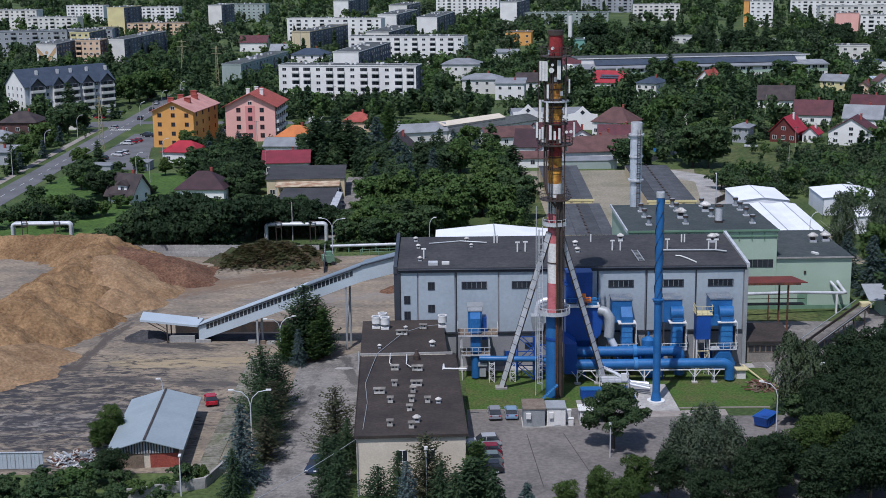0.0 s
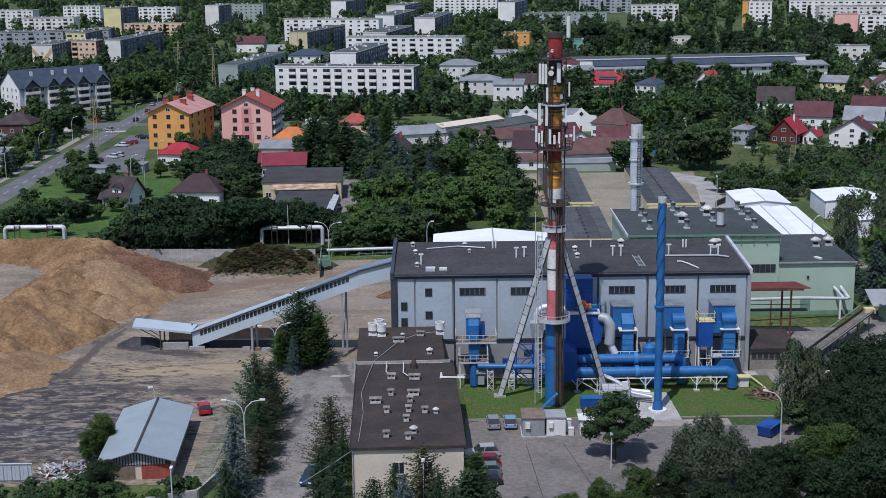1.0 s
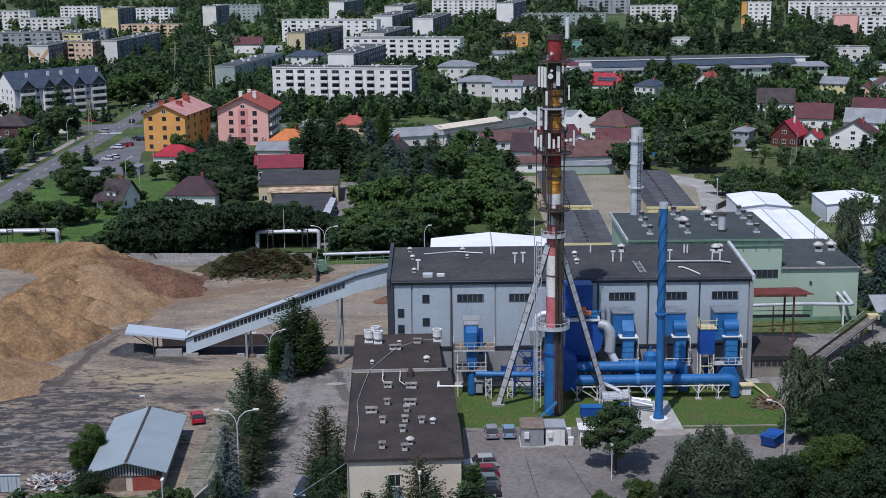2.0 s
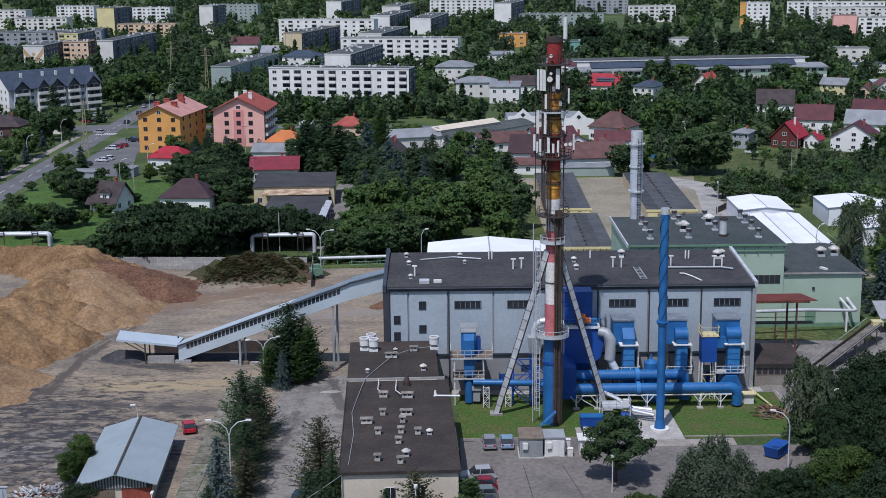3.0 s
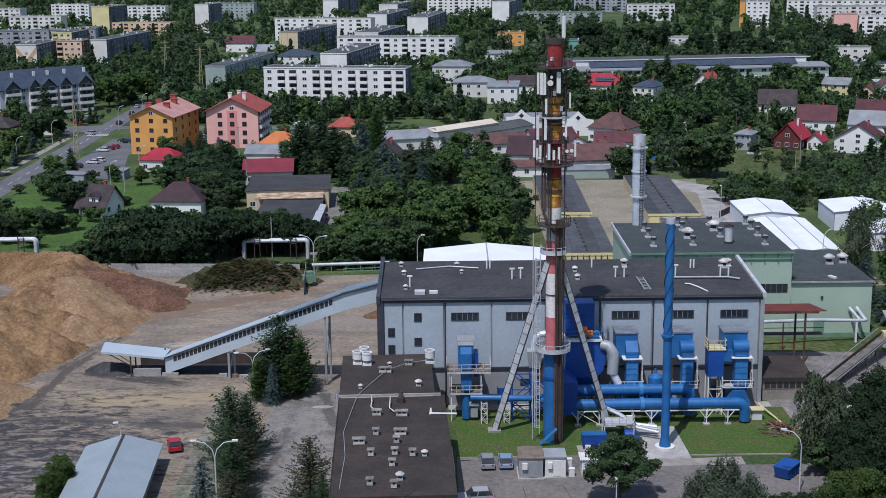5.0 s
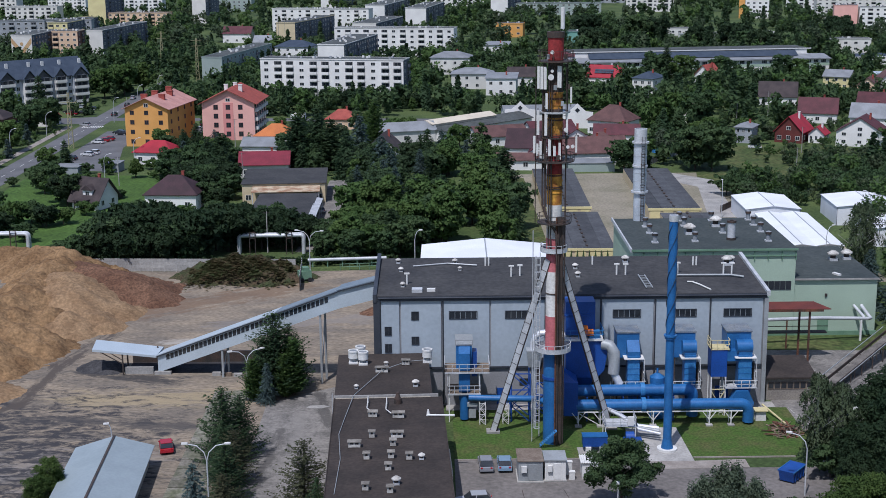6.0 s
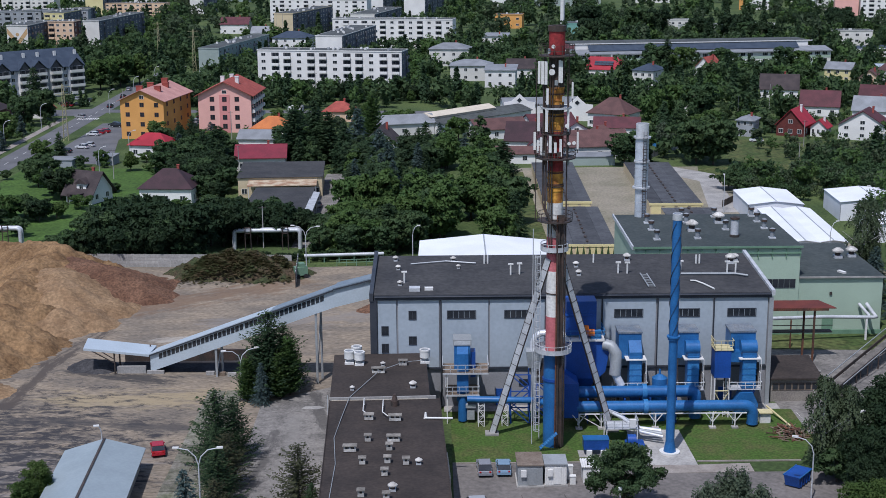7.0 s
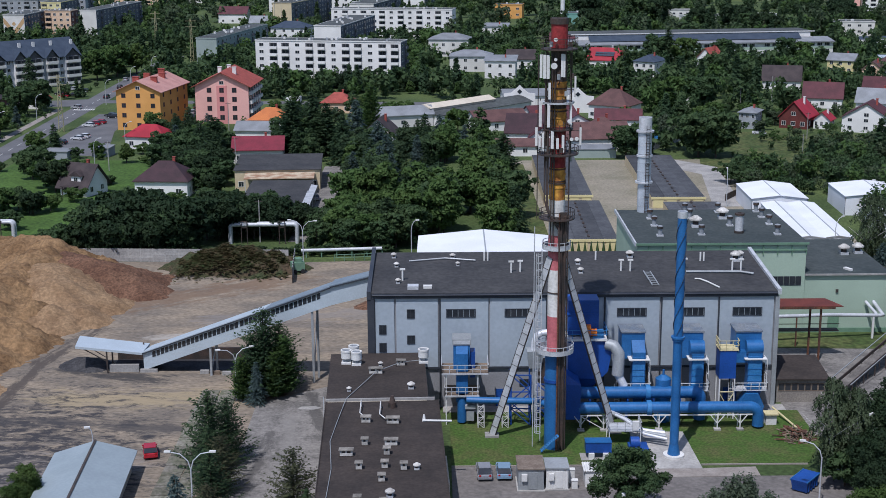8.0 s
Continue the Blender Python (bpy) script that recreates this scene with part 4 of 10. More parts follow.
# ---- blue flue stack ----
stack = thing("flue_stack", "slim blue steel flue stack with spiral strakes", "chimney", 18.3, 1.6, 0.14)
part("shaft", Mesh().rod((0, 0, 0), (0, 0, 31.0), 0.56, n=28), BLUE, stack)
part("cap", Mesh().ring((0, 0), 0.45, 0.6, 30.6, 31.4, 28), GALV, stack, "bare metal cap")
part("flange", Mesh().ring((0, 0), 0.5, 0.84, 15.5, 15.7, 28).ring((0, 0), 0.5, 0.72, 15.2, 15.5, 28), BLUE, stack)
part("base_ring", Mesh().ring((0, 0), 0.5, 1.32, 0.0, 0.28, 28), WHITE, stack, "white base ring")
part("skirt", Mesh().rod((0, 0, 0.28), (0, 0, 1.6), 0.8, 0.56, n=28), BLUE, stack)
for k in range(3):
    v, fs, nn = [], [], 120
    for i in range(nn + 1):
        a = 2 * math.pi * (k / 3 + 1.7 * i / nn)
        z = 15.9 + 14.4 * i / nn
        v += [(0.55 * math.cos(a), 0.55 * math.sin(a), z), (0.66 * math.cos(a), 0.66 * math.sin(a), z), (0.66 * math.cos(a), 0.66 * math.sin(a), z + 0.06), (0.55 * math.cos(a), 0.55 * math.sin(a), z + 0.06)]
        if i:
            p, q = 4 * (i - 1), 4 * i
            fs += [(p, q, q + 1, p + 1), (p + 1, q + 1, q + 2, p + 2), (p + 2, q + 2, q + 3, p + 3)]
    part("strake", Mesh().grid(v, fs), TRIM, stack, "spiral strake")


# ---- flue gas equipment ----
def rail_run(parent, pts, h=1.05, material=None, name="railing", gap=1.2):
    """A handrail with a knee rail and posts along a line of points."""
    material = material or WHITE
    for p, q in zip(pts, pts[1:]):
        p, q = Vector(p), Vector(q)
        for dz in (h, h * 0.52):
            part("rail", Mesh().bar(p + Vector((0, 0, dz)), q + Vector((0, 0, dz)), 0.07), material, parent)
        n = max(1, round((q - p).length / gap))
        for k in range(n + 1):
            c = p.lerp(q, k / n)
            part("post", Mesh().bar(c, c + Vector((0, 0, h)), 0.07), material, parent)


def lattice(parent, x, y, w, h, material, name="lattice_post", z0=0.0, f=1.0):
    b = Mesh()
    for sx in (-w / 2, w / 2):
        for sy in (-w / 2, w / 2):
            b.bar((x + sx, y + sy, z0), (x + sx, y + sy, z0 + h), 0.09 * f)
    n = max(2, round(h / w))
    for k in range(n):
        a, c = z0 + h * k / n, z0 + h * (k + 1) / n
        s = 1 if k % 2 else -1
        for sy in (-w / 2, w / 2):
            b.bar((x - s * w / 2, y + sy, a), (x + s * w / 2, y + sy, c), 0.06 * f)
        for sx in (-w / 2, w / 2):
            b.bar((x + sx, y - s * w / 2, a), (x + sx, y + s * w / 2, c), 0.06 * f)
        b.bar((x - w / 2, y - w / 2, c), (x + w / 2, y - w / 2, c), 0.06 * f)
    return part(name, b, material, parent)


low = thing("flue_duct", "long blue flue duct on white trestles", "duct")
part("pipe", Mesh().tube([(7.3, 11.3, 2.95), (29.6, 11.3, 2.95), *arc((29.9, 11.3, 1.75), 1.2, 80, 5, (1, 0, 0), (0, 0, 1), 5), (31.1, 11.3, 0.35)], 0.76, 20), BLUE, low)
part("flange", Mesh().rod((16.3, 11.3, 2.95), (16.9, 11.3, 2.95), 0.98, n=20), PALEBLUE, low)
part("beam", Mesh().bar((7.4, 10.7, 2.1), (30.2, 10.7, 2.1), 0.14).bar((7.4, 11.9, 2.1), (30.2, 11.9, 2.1), 0.14), WHITE, low)
for x in (7.6, 10.6, 17.9, 25.6, 28.6):
    t = part("trestle", Mesh().bar((x, 10.6, 0), (x, 10.6, 2.1), 0.14).bar((x, 12.0, 0), (x, 12.0, 2.1), 0.14).bar((x, 10.6, 0.9), (x - 0.9, 10.6, 2.05), 0.1).bar((x, 10.6, 0.9), (x + 0.9, 10.6, 2.05), 0.1).bar((x, 10.6, 0.6), (x, 12.0, 1.9), 0.08), WHITE, low)
    part("footing", Mesh().box(x - 0.45, x + 0.45, 10.2, 11.0, -0.05, 0.25), SLAB, t)
part("brace", Mesh().bar((7.6, 10.6, 2.0), (10.6, 10.6, 0.2), 0.1), WHITE, low)
up = thing("flue_duct", "thick blue flue duct behind the long one", "duct")
part("pipe", Mesh().tube([(7.3, 13.3, 4.35), (22.6, 13.3, 4.35), *arc((22.9, 13.3, 3.55), 0.8, 80, 5, (1, 0, 0), (0, 0, 1), 5), (23.7, 13.3, 0.6)], 0.80, 20), BLUE, up)
part("flange", Mesh().rod((16.4, 13.3, 4.35), (17.0, 13.3, 4.35), 1.05, n=20), PALEBLUE, up)
part("standpipe", Mesh().rod((18.9, 14.2, 0), (18.9, 14.2, 6.0), 1.05, n=20).rod((18.9, 14.2, 6.0), (18.9, 14.2, 6.5), 1.05, 0.3, n=20).rod((18.9, 14.2, 6.5), (18.9, 14.2, 7.2), 0.16, n=8), BLUE, up)
for x in (9, 14, 21):
    part("trestle", Mesh().bar((x, 12.7, 0), (x, 12.7, 3.5), 0.16).bar((x, 13.9, 0), (x, 13.9, 3.5), 0.16).bar((x, 12.5, 3.5), (x, 14.1, 3.5), 0.16), DEEPBLUE, up)
part("header", Mesh().box(5.6, 7.5, 10.6, 14.2, 1.6, 6.4).grid([(5.6, 10.6, 6.4), (7.5, 10.6, 6.4), (7.5, 14.2, 6.4), (5.6, 14.2, 6.4), (4.2, 11.5, 8.0), (5.2, 11.5, 8.0), (5.2, 13.6, 8.0), (4.2, 13.6, 8.0)], [(0, 1, 5, 4), (1, 2, 6, 5), (2, 3, 7, 6), (3, 0, 4, 7), (4, 5, 6, 7)]), DEEPBLUE, up)

left = thing("flue_duct", "blue flue duct leading to the chimney on white lattice posts", "duct")
part("pipe", Mesh().tube([(3.4, 7.0, 3.6), (3.2, 10.6, 3.6), (2.2, 12.2, 3.6), (-7.4, 12.9, 3.6)], 0.44, 16), BLUE, left)
lattice(left, -5.5, 12.2, 0.8, 3.1, WHITE)
lattice(left, -2.3, 12.3, 0.8, 3.1, WHITE)


MASTPAINT = mat("faded_mast_paint", (0.40, 0.36, 0.20), (0.33, 0.30, 0.18), 0.7, s1=0.6, spread=0.15)
LIDGREY = mat("weathered_blue_grey_sheet", (0.13, 0.16, 0.20), (0.20, 0.215, 0.23), 0.6, s1=0.6, spread=0.25)


def tower_unit(x, w, label, fan):
    """A dust separator: lidded box on top, slim duct with a grille face below, platform and legs."""
    u = thing("dust_separator", label, "dust separator", x, 15.6, 0, group="dust separators")
    part("upper_box", Mesh().box(0, w, 0, 3.4, 8.3, 11.9), BLUE, u)
    part("lid", Mesh().box(-0.12, w + 0.12, -0.12, 3.5, 11.9, 12.1), LIDGREY, u, "dull grey lid")
    d0, d1 = w * 0.42, w * 0.98
    part("duct", Mesh().box(d0, d1, -1.4, 0.2, 4.0, 9.6).box(d0 + 0.1, d1 - 0.1, -1.46, -1.4, 4.4, 9.0, 1), [BLUE, PALEBLUE], u)
    for k in range(6):
        part("stiffener", Mesh().box(d0 - 0.03, d1 + 0.03, -1.5, -1.4, 4.6 + k * 0.85, 4.7 + k * 0.85), BLUE, u)
    if fan:
        part("fan_casing", Mesh().rod((d0 - 0.25, -0.6, 10.0), (d1 + 0.05, -0.6, 10.0), 1.0, n=20), BLUE, u)
    else:
        part("inclined_lid", Mesh().grid([(d0, -1.4, 9.6), (d1, -1.4, 9.6), (d1, 0.1, 11.0), (d0, 0.1, 11.0), (d0, 0.1, 9.6), (d1, 0.1, 9.6)], [(0, 1, 2, 3), (0, 3, 4), (1, 5, 2)]), BLUE, u)
    part("hopper", Mesh().grid([(d0, -1.4, 4.0), (d1, -1.4, 4.0), (d1, 0.2, 4.0), (d0, 0.2, 4.0), (d0 + 0.4, -0.9, 2.2), (d1 - 0.4, -0.9, 2.2), (d1 - 0.4, -0.2, 2.2), (d0 + 0.4, -0.2, 2.2)], [(0, 1, 5, 4), (1, 2, 6, 5), (2, 3, 7, 6), (3, 0, 4, 7), (7, 6, 5, 4)]), DEEPBLUE, u)
    for px in (0.1, w - 0.1):
        for py in (0.2, 3.2):
            part("leg", Mesh().bar((px, py, 0), (px, py, 8.3), 0.2), STEEL, u)
    p = part("platform", Mesh().box(-0.3, w + 0.7, -1.7, 0.3, 4.2, 4.28), GALV, u, "galvanised grating platform")
    rail_run(p, [(-0.3, -1.7, 4.28), (w + 0.7, -1.7, 4.28), (w + 0.7, 0.3, 4.28)])
    p = part("platform", Mesh().box(d0 - 0.5, w + 0.5, -1.75, 0.2, 8.55, 8.7), WHITE, u, "white platform edge")
    rail_run(p, [(w + 0.5, -1.75, 4.3), (w + 0.5, 0.2, 4.3)], 4.3)
    b = Mesh()
    for k in range(12):
        b.bar((-0.9, -0.9, 0.4 + k * 0.35), (-0.4, -0.9, 0.4 + k * 0.35), 0.05)
    part("ladder", b.bar((-0.9, -0.9, 0), (-0.9, -0.9, 5.2), 0.06).bar((-0.4, -0.9, 0), (-0.4, -0.9, 5.2), 0.06), WHITE, u)
    part("cable_box", Mesh().box(w + 0.25, w + 0.6, -0.6, 0.1, 5.0, 7.6), STEEL, u)
    return u


tower_unit(13.4, 3.1, "blue dust separator with a dull grey lid", False)
tower_unit(21.4, 2.9, "blue dust separator with a round fan casing", True)
third = tower_unit(28.7, 3.4, "blue dust separator beside a square filter box", True)
part("filter_box", Mesh().box(-2.3, -0.1, -1.2, 1.2, 5.8, 9.7), DEEPBLUE, third, "deep blue filter box")
part("link_duct", Mesh().box(-0.1, 1.5, -1.1, 0.1, 8.0, 9.5), BLUE, third)
p = part("deck", Mesh().box(-2.4, 0.2, -1.3, 1.3, 9.7, 9.82), YELLOW, third, "yellow railed deck")
rail_run(p, [(-2.4, 1.3, 9.8), (-2.4, -1.3, 9.8), (0.2, -1.3, 9.8), (0.2, 1.3, 9.8)], 1.3, YELLOW, gap=0.8)
for x, y in ((-2.2, -1.1), (-0.2, -1.1), (-2.2, 1.1), (-0.2, 1.1)):
    part("leg", Mesh().bar((x, y, 0), (x, y, 5.8), 0.16), WHITE, third)
part("brace", Mesh().bar((-2.2, -1.1, 0.3), (-0.2, -1.1, 3.8), 0.1).bar((-0.2, -1.1, 0.3), (-2.2, -1.1, 3.8), 0.1).bar((-2.2, -1.1, 3.9), (-0.2, -1.1, 3.9), 0.12).bar((-2.2, -1.1, 2.0), (-0.2, -1.1, 2.0), 0.12), YELLOW, third)
part("transition", Mesh().prism([(0.4, 1.2), (3.5, 1.2), (3.7, 2.2), (2.9, 3.9), (1.2, 3.9), (0.2, 2.2)], 0, 1.6, 0, pose(0, -0.4, 0, 90, 0, 0)), BLUE, third)
bx = thing("pump_cabinet", "small pale cabinet with a tan lid on the lawn", "cabinet", 32.6, 12.6)
part("body", Mesh().box(-0.2, 1.2, -0.5, 0.6, 0, 1.5), WHITE, bx)
part("lid", Mesh().box(-0.4, 1.4, -0.8, 0.8, 1.5, 1.65), YELLOW, bx)
solid("drain_pipe", Mesh().rod((34.3, 16.5, 0.9), (36.2, 10.8, 0.12), 0.14, n=8), YELLOW, "tan pipe slanting down onto the lawn", "pipe")

ua = thing("dust_separator", "blue dust separator with white railed platforms", "dust separator", -9.1, 14.6, group="dust separators")
part("upper_box", Mesh().box(0, 2.2, 0, 2.6, 6.6, 10.7), BLUE, ua)
part("louvre_cap", Mesh().box(-0.12, 2.35, -0.12, 2.7, 10.7, 11.5).box(0.0, 2.2, -0.16, -0.12, 10.85, 11.35, 1), [GREYMETAL, GALV], ua, "grey louvred cap")
part("duct", Mesh().box(0.35, 1.9, -1.1, 0.3, 3.1, 9.8).grid([(0.35, -1.1, 9.8), (1.9, -1.1, 9.8), (1.9, 0.05, 10.6), (0.35, 0.05, 10.6), (0.35, 0.05, 9.8), (1.9, 0.05, 9.8)], [(0, 1, 2, 3), (0, 3, 4), (1, 5, 2)]), BLUE, ua)
part("downcomer", Mesh().tube([(1.1, -0.9, 4.2), (1.1, -0.9, 0.3)], 0.62, 14), BLUE, ua)
part("side_casing", Mesh().box(2.2, 2.9, 0.4, 2.2, 6.0, 9.6), DEEPBLUE, ua)
for z, x0, x1 in ((7.2, -1.6, 4.6), (4.1, -1.2, 3.4)):
    p = part("platform", Mesh().box(x0, x1, -1.6, 2.6, z, z + 0.1), WOOD, ua, "tan deck platform")
    rail_run(p, [(x0, 2.6, z), (x0, -1.6, z), (x1, -1.6, z), (x1, 2.6, z)], 1.2, GALV, gap=1.0)
    part("edge", Mesh().box(x0, x1, -1.68, -1.6, z - 0.12, z + 0.1), GALV, p)
for x, y in ((-1.0, -1.4), (3.2, -1.4), (-1.0, 2.4), (3.2, 2.4)):
    part("leg", Mesh().bar((x, y, 0), (x, y, 7.2), 0.13), WHITE, ua)
part("cabinet", Mesh().box(1.7, 2.7, -1.6, -1.0, 0.6, 1.9).box(1.5, 2.9, -1.7, -1.0, 2.3, 2.8), GREYMETAL, ua, "grey control cabinet")

house_f = thing("filter_house", "large deep blue filter house with hoppers and a railed roof deck", "filter house", 6.0, 15.2)
part("body", Mesh().prism([(0.2, 5.6), (4.6, 5.6), (5.6, 6.6), (6.1, 9.6), (5.3, 11.0), (0.2, 11.0)], -3.6, 0.0, 0, pose(0, 0, 0, 90, 0, 0)), DEEPBLUE, house_f)
part("hopper", Mesh().grid([(0.4, 0.2, 5.6), (4.4, 0.2, 5.6), (4.4, 3.4, 5.6), (0.4, 3.4, 5.6), (1.9, 1.4, 2.6), (2.9, 1.4, 2.6), (2.9, 2.2, 2.6), (1.9, 2.2, 2.6)], [(0, 1, 5, 4), (1, 2, 6, 5), (2, 3, 7, 6), (3, 0, 4, 7), (7, 6, 5, 4)]), DEEPBLUE, house_f)
part("upper_casing", Mesh().box(0.2, 4.3, 0.6, 3.6, 11.6, 16.4).box(-0.1, 3.7, 0.45, 3.7, 14.4, 14.6), DEEPBLUE, house_f)
p = part("deck", Mesh().box(-0.4, 5.4, -0.3, 3.8, 11.0, 11.3), WHITE, house_f, "white deck edge")
rail_run(p, [(-0.4, -0.3, 11.3), (5.4, -0.3, 11.3), (5.4, 3.8, 11.3)], 1.2, PALEBLUE)
part("motor", Mesh().rod((2.4, 0.2, 12.1), (4.0, 0.2, 12.1), 0.5, n=14).box(2.6, 3.2, -0.2, 0.5, 12.5, 13.1), ORANGE, house_f, "orange motor")
part("motor_base", Mesh().box(3.5, 4.9, -0.1, 0.8, 11.3, 12.4), PALEBLUE, house_f)
for x in (0.4, 4.4):
    for y in (0.3, 3.3):
        part("leg", Mesh().bar((x, y, 0), (x, y, 5.7), 0.25), STEEL, house_f)
part("stair_rail", Mesh().bar((1.6, -0.2, 0.3), (5.2, -0.2, 2.8), 0.1).bar((1.6, -0.2, 1.2), (5.2, -0.2, 3.7), 0.06), STEEL, house_f)
solid("silver_duct", Mesh().tube([(11.4, 15.5, 10.4), (12.3, 15.0, 10.3), (12.9, 14.6, 9.4), (12.9, 14.5, 7.6), (12.8, 14.4, 6.4)], 0.8, 16), GREYMETAL, "dull grey curved duct leaving the filter house", "duct")
solid("silver_duct", Mesh().rod((12.75, 14.4, 6.7), (13.7, 14.1, 4.9), 0.55, n=14), SILVER, "shiny aluminium duct bend", "duct")
solid("silver_duct", Mesh().tube([(3.6, 14.0, 12.6), (2.6, 14.0, 12.5), (1.9, 14.0, 12.1), (1.6, 14.0, 11.2), (1.6, 14.0, 10.0)], 0.45, 14), SILVER, "shiny aluminium elbow beside the chimney", "duct")
solid("grey_hopper", Mesh().grid([(0.6, 13, 10.2), (2.8, 13, 10.2), (2.8, 15, 10.2), (0.6, 15, 10.2), (0.9, 13.3, 7.8), (2.5, 13.3, 7.8), (2.5, 14.7, 7.8), (0.9, 14.7, 7.8)], [(0, 1, 2, 3), (0, 4, 5, 1), (1, 5, 6, 2), (2, 6, 7, 3), (3, 7, 4, 0), (4, 7, 6, 5)]).rod((1.7, 14, 4), (1.7, 14, 8), 0.4, n=12).bar((1.7, 14, 0), (1.7, 14, 4), 0.5), GREYMETAL, "grey sheet metal hopper on a post", "hopper")
tw = thing("lattice_tower", "dark blue lattice tower under the ducts", "lattice tower", -0.2, 14.2)
lattice(tw, 0, 0, 2.6, 7.0, DEEPBLUE, "frame_lattice", 0.0, 2.2)
lattice(tw, 3.2, 0.4, 2.0, 5.5, DEEPBLUE, "frame_lattice", 0.0, 2.2)
part("casing", Mesh().box(2.4, 4.6, -0.6, 1.6, 5.5, 8.4), STEEL, tw, "dark steel casing")

# fans, pipes and cabinets at the foot of the stack
fan = thing("fan_skid", "blue induced draught fan under a white railed platform", "fan", 13.2, 5.0)
part("casing", Mesh().rod((0.0, -1.0, 1.0), (1.1, -1.0, 1.0), 0.75, n=20).box(-0.2, 2.2, -2.4, 0.2, 0.1, 0.6), DEEPBLUE, fan)
p = part("platform", Mesh().box(-2.6, 1.6, 0.4, 3.4, 1.9, 2.0), GALV, fan, "galvanised platform")
rail_run(p, [(-2.6, 3.4, 2.0), (-2.6, 0.4, 2.0), (1.6, 0.4, 2.0), (1.6, 3.4, 2.0)], 1.1, GALV, gap=1.0)
for x in (-2.5, 1.5):
    for y in (0.5, 3.3):
        part("leg", Mesh().bar((x, y, 0), (x, y, 1.9), 0.12), WHITE, fan)
part("control_box", Mesh().box(0.4, 1.2, 0.0, 0.4, 2.2, 3.4), WHITE, fan)
for k, y in enumerate((10.2, 9.6, 9.0)):
    solid("silver_pipe", Mesh().tube([(11.2 + k * 0.4, y + 0.6, 2.6), (12.6 + k * 0.3, y - 0.6, 2.4), (15.2, y - 3.4, 1.5), (17.9, y - 4.0 - 0.3 * k, 1.35 - 0.05 * k)], 0.32 - 0.06 * k, 12), SILVER if k != 1 else GREYMETAL, "shiny insulated pipe leading to the stack", "pipe", "insulated pipes")
genset = thing("compressor_box", "deep blue machine cabinet on white legs", "machine", 8.8, 1.6)
part("cabinet", Mesh().box(-1.6, 1.6, -0.7, 0.9, 0.9, 2.2), DEEPBLUE, genset)
part("lid", Mesh().box(-1.65, 1.65, -0.75, 0.95, 2.2, 2.28), BLUE, genset)
for x in (-0.9, 0.9):
    part("pedestal", Mesh().box(x - 0.35, x + 0.35, -1.0, -0.3, 0, 0.9), WHITE, genset)
part("base", Mesh().box(-2.2, 2.2, -1.1, 1.2, -0.02, 0.12), SLAB, genset)
shelter = thing("meter_shelter", "small shelter with a white corrugated roof", "shelter", 6.2, -7.6)
wave = [(-0.2 + k * 0.15, 2.08 + (0.1 if k % 2 else 0.0)) for k in range(34)]
part("roof", Mesh().prism(wave + [(px, pz + 0.05) for px, pz in wave[::-1]], -2.6, 0.2, 0, pose(0, 0, 0, 90, 0, 0)), WHITE, shelter, "white corrugated roof")
part("wall", Mesh().box(0, 2.0, 0, 2.4, 0, 2.05), WHITE, shelter)
part("post", Mesh().bar((4.3, 0.1, 0), (4.3, 0.1, 2.1), 0.12), GALV, shelter)
part("post", Mesh().bar((4.3, 2.3, 0), (4.3, 2.3, 2.1), 0.12), GALV, shelter)


def hut(x, y, w, d, h, wall, roof, label):
    c = thing("equipment_hut", label, "hut", x, y, 0.05, group="equipment huts")
    part("body", Mesh().box(0, w, 0, d, 0.15, h), wall, c)
    for k in range(9):
        part("rib", Mesh().box(w * (k + 0.5) / 9 - 0.04, w * (k + 0.5) / 9 + 0.04, -0.04, 0, 0.2, h - 0.05), wall, c)
    part("roof", Mesh().box(-0.12, w + 0.12, -0.15, d + 0.12, h, h + 0.16), roof, c)
    part("base", Mesh().box(-0.15, w + 0.15, -0.25, d + 0.1, -0.05, 0.15), SLAB, c)
    part("door", Mesh().box(w * 0.42, w * 0.75, -0.08, 0, 0.25, h - 0.35), wall, c)
    part("cooling_unit", Mesh().box(w * 0.12, w * 0.34, -0.32, -0.02, h * 0.5, h * 0.8), WHITE, c)


HUTROOF = mat("stained_brown_sheet", (0.21, 0.17, 0.135), (0.15, 0.115, 0.09), 0.8, s1=0.6, spread=0.2)
hut(-1.8, -8.6, 3.0, 4.0, 2.7, GREYMETAL, HUTROOF, "grey corrugated equipment hut with a stained brown roof")
hut(1.5, -8.4, 2.6, 3.0, 2.7, WHITE, GREYMETAL, "white equipment hut with a grey roof")
for x, h in ((4.7, 1.7), (4.9, 1.0)):
    ob = solid("meter_cabinet", Mesh().box(-0.35, 0.35, -0.3, 0.3, 0, h).box(-0.4, 0.4, -0.35, 0.35, h, h + 0.08), WHITE, "white upright meter cabinet beside the hut", "cabinet", "meter cabinets")
    ob.matrix_basis = pose(x, -6.2 if h > 1.5 else -7.8, 0.05)
ob = solid("gas_tank", Mesh().rod((0, 0, 0.1), (0, 0, 1.9), 0.4, n=14).rod((0, 0, 1.9), (0, 0, 2.2), 0.4, 0.1, n=14), GALV, "grey upright tank beside the chimney", "tank")
ob.matrix_basis = pose(1.2, -2.6, -0.1)

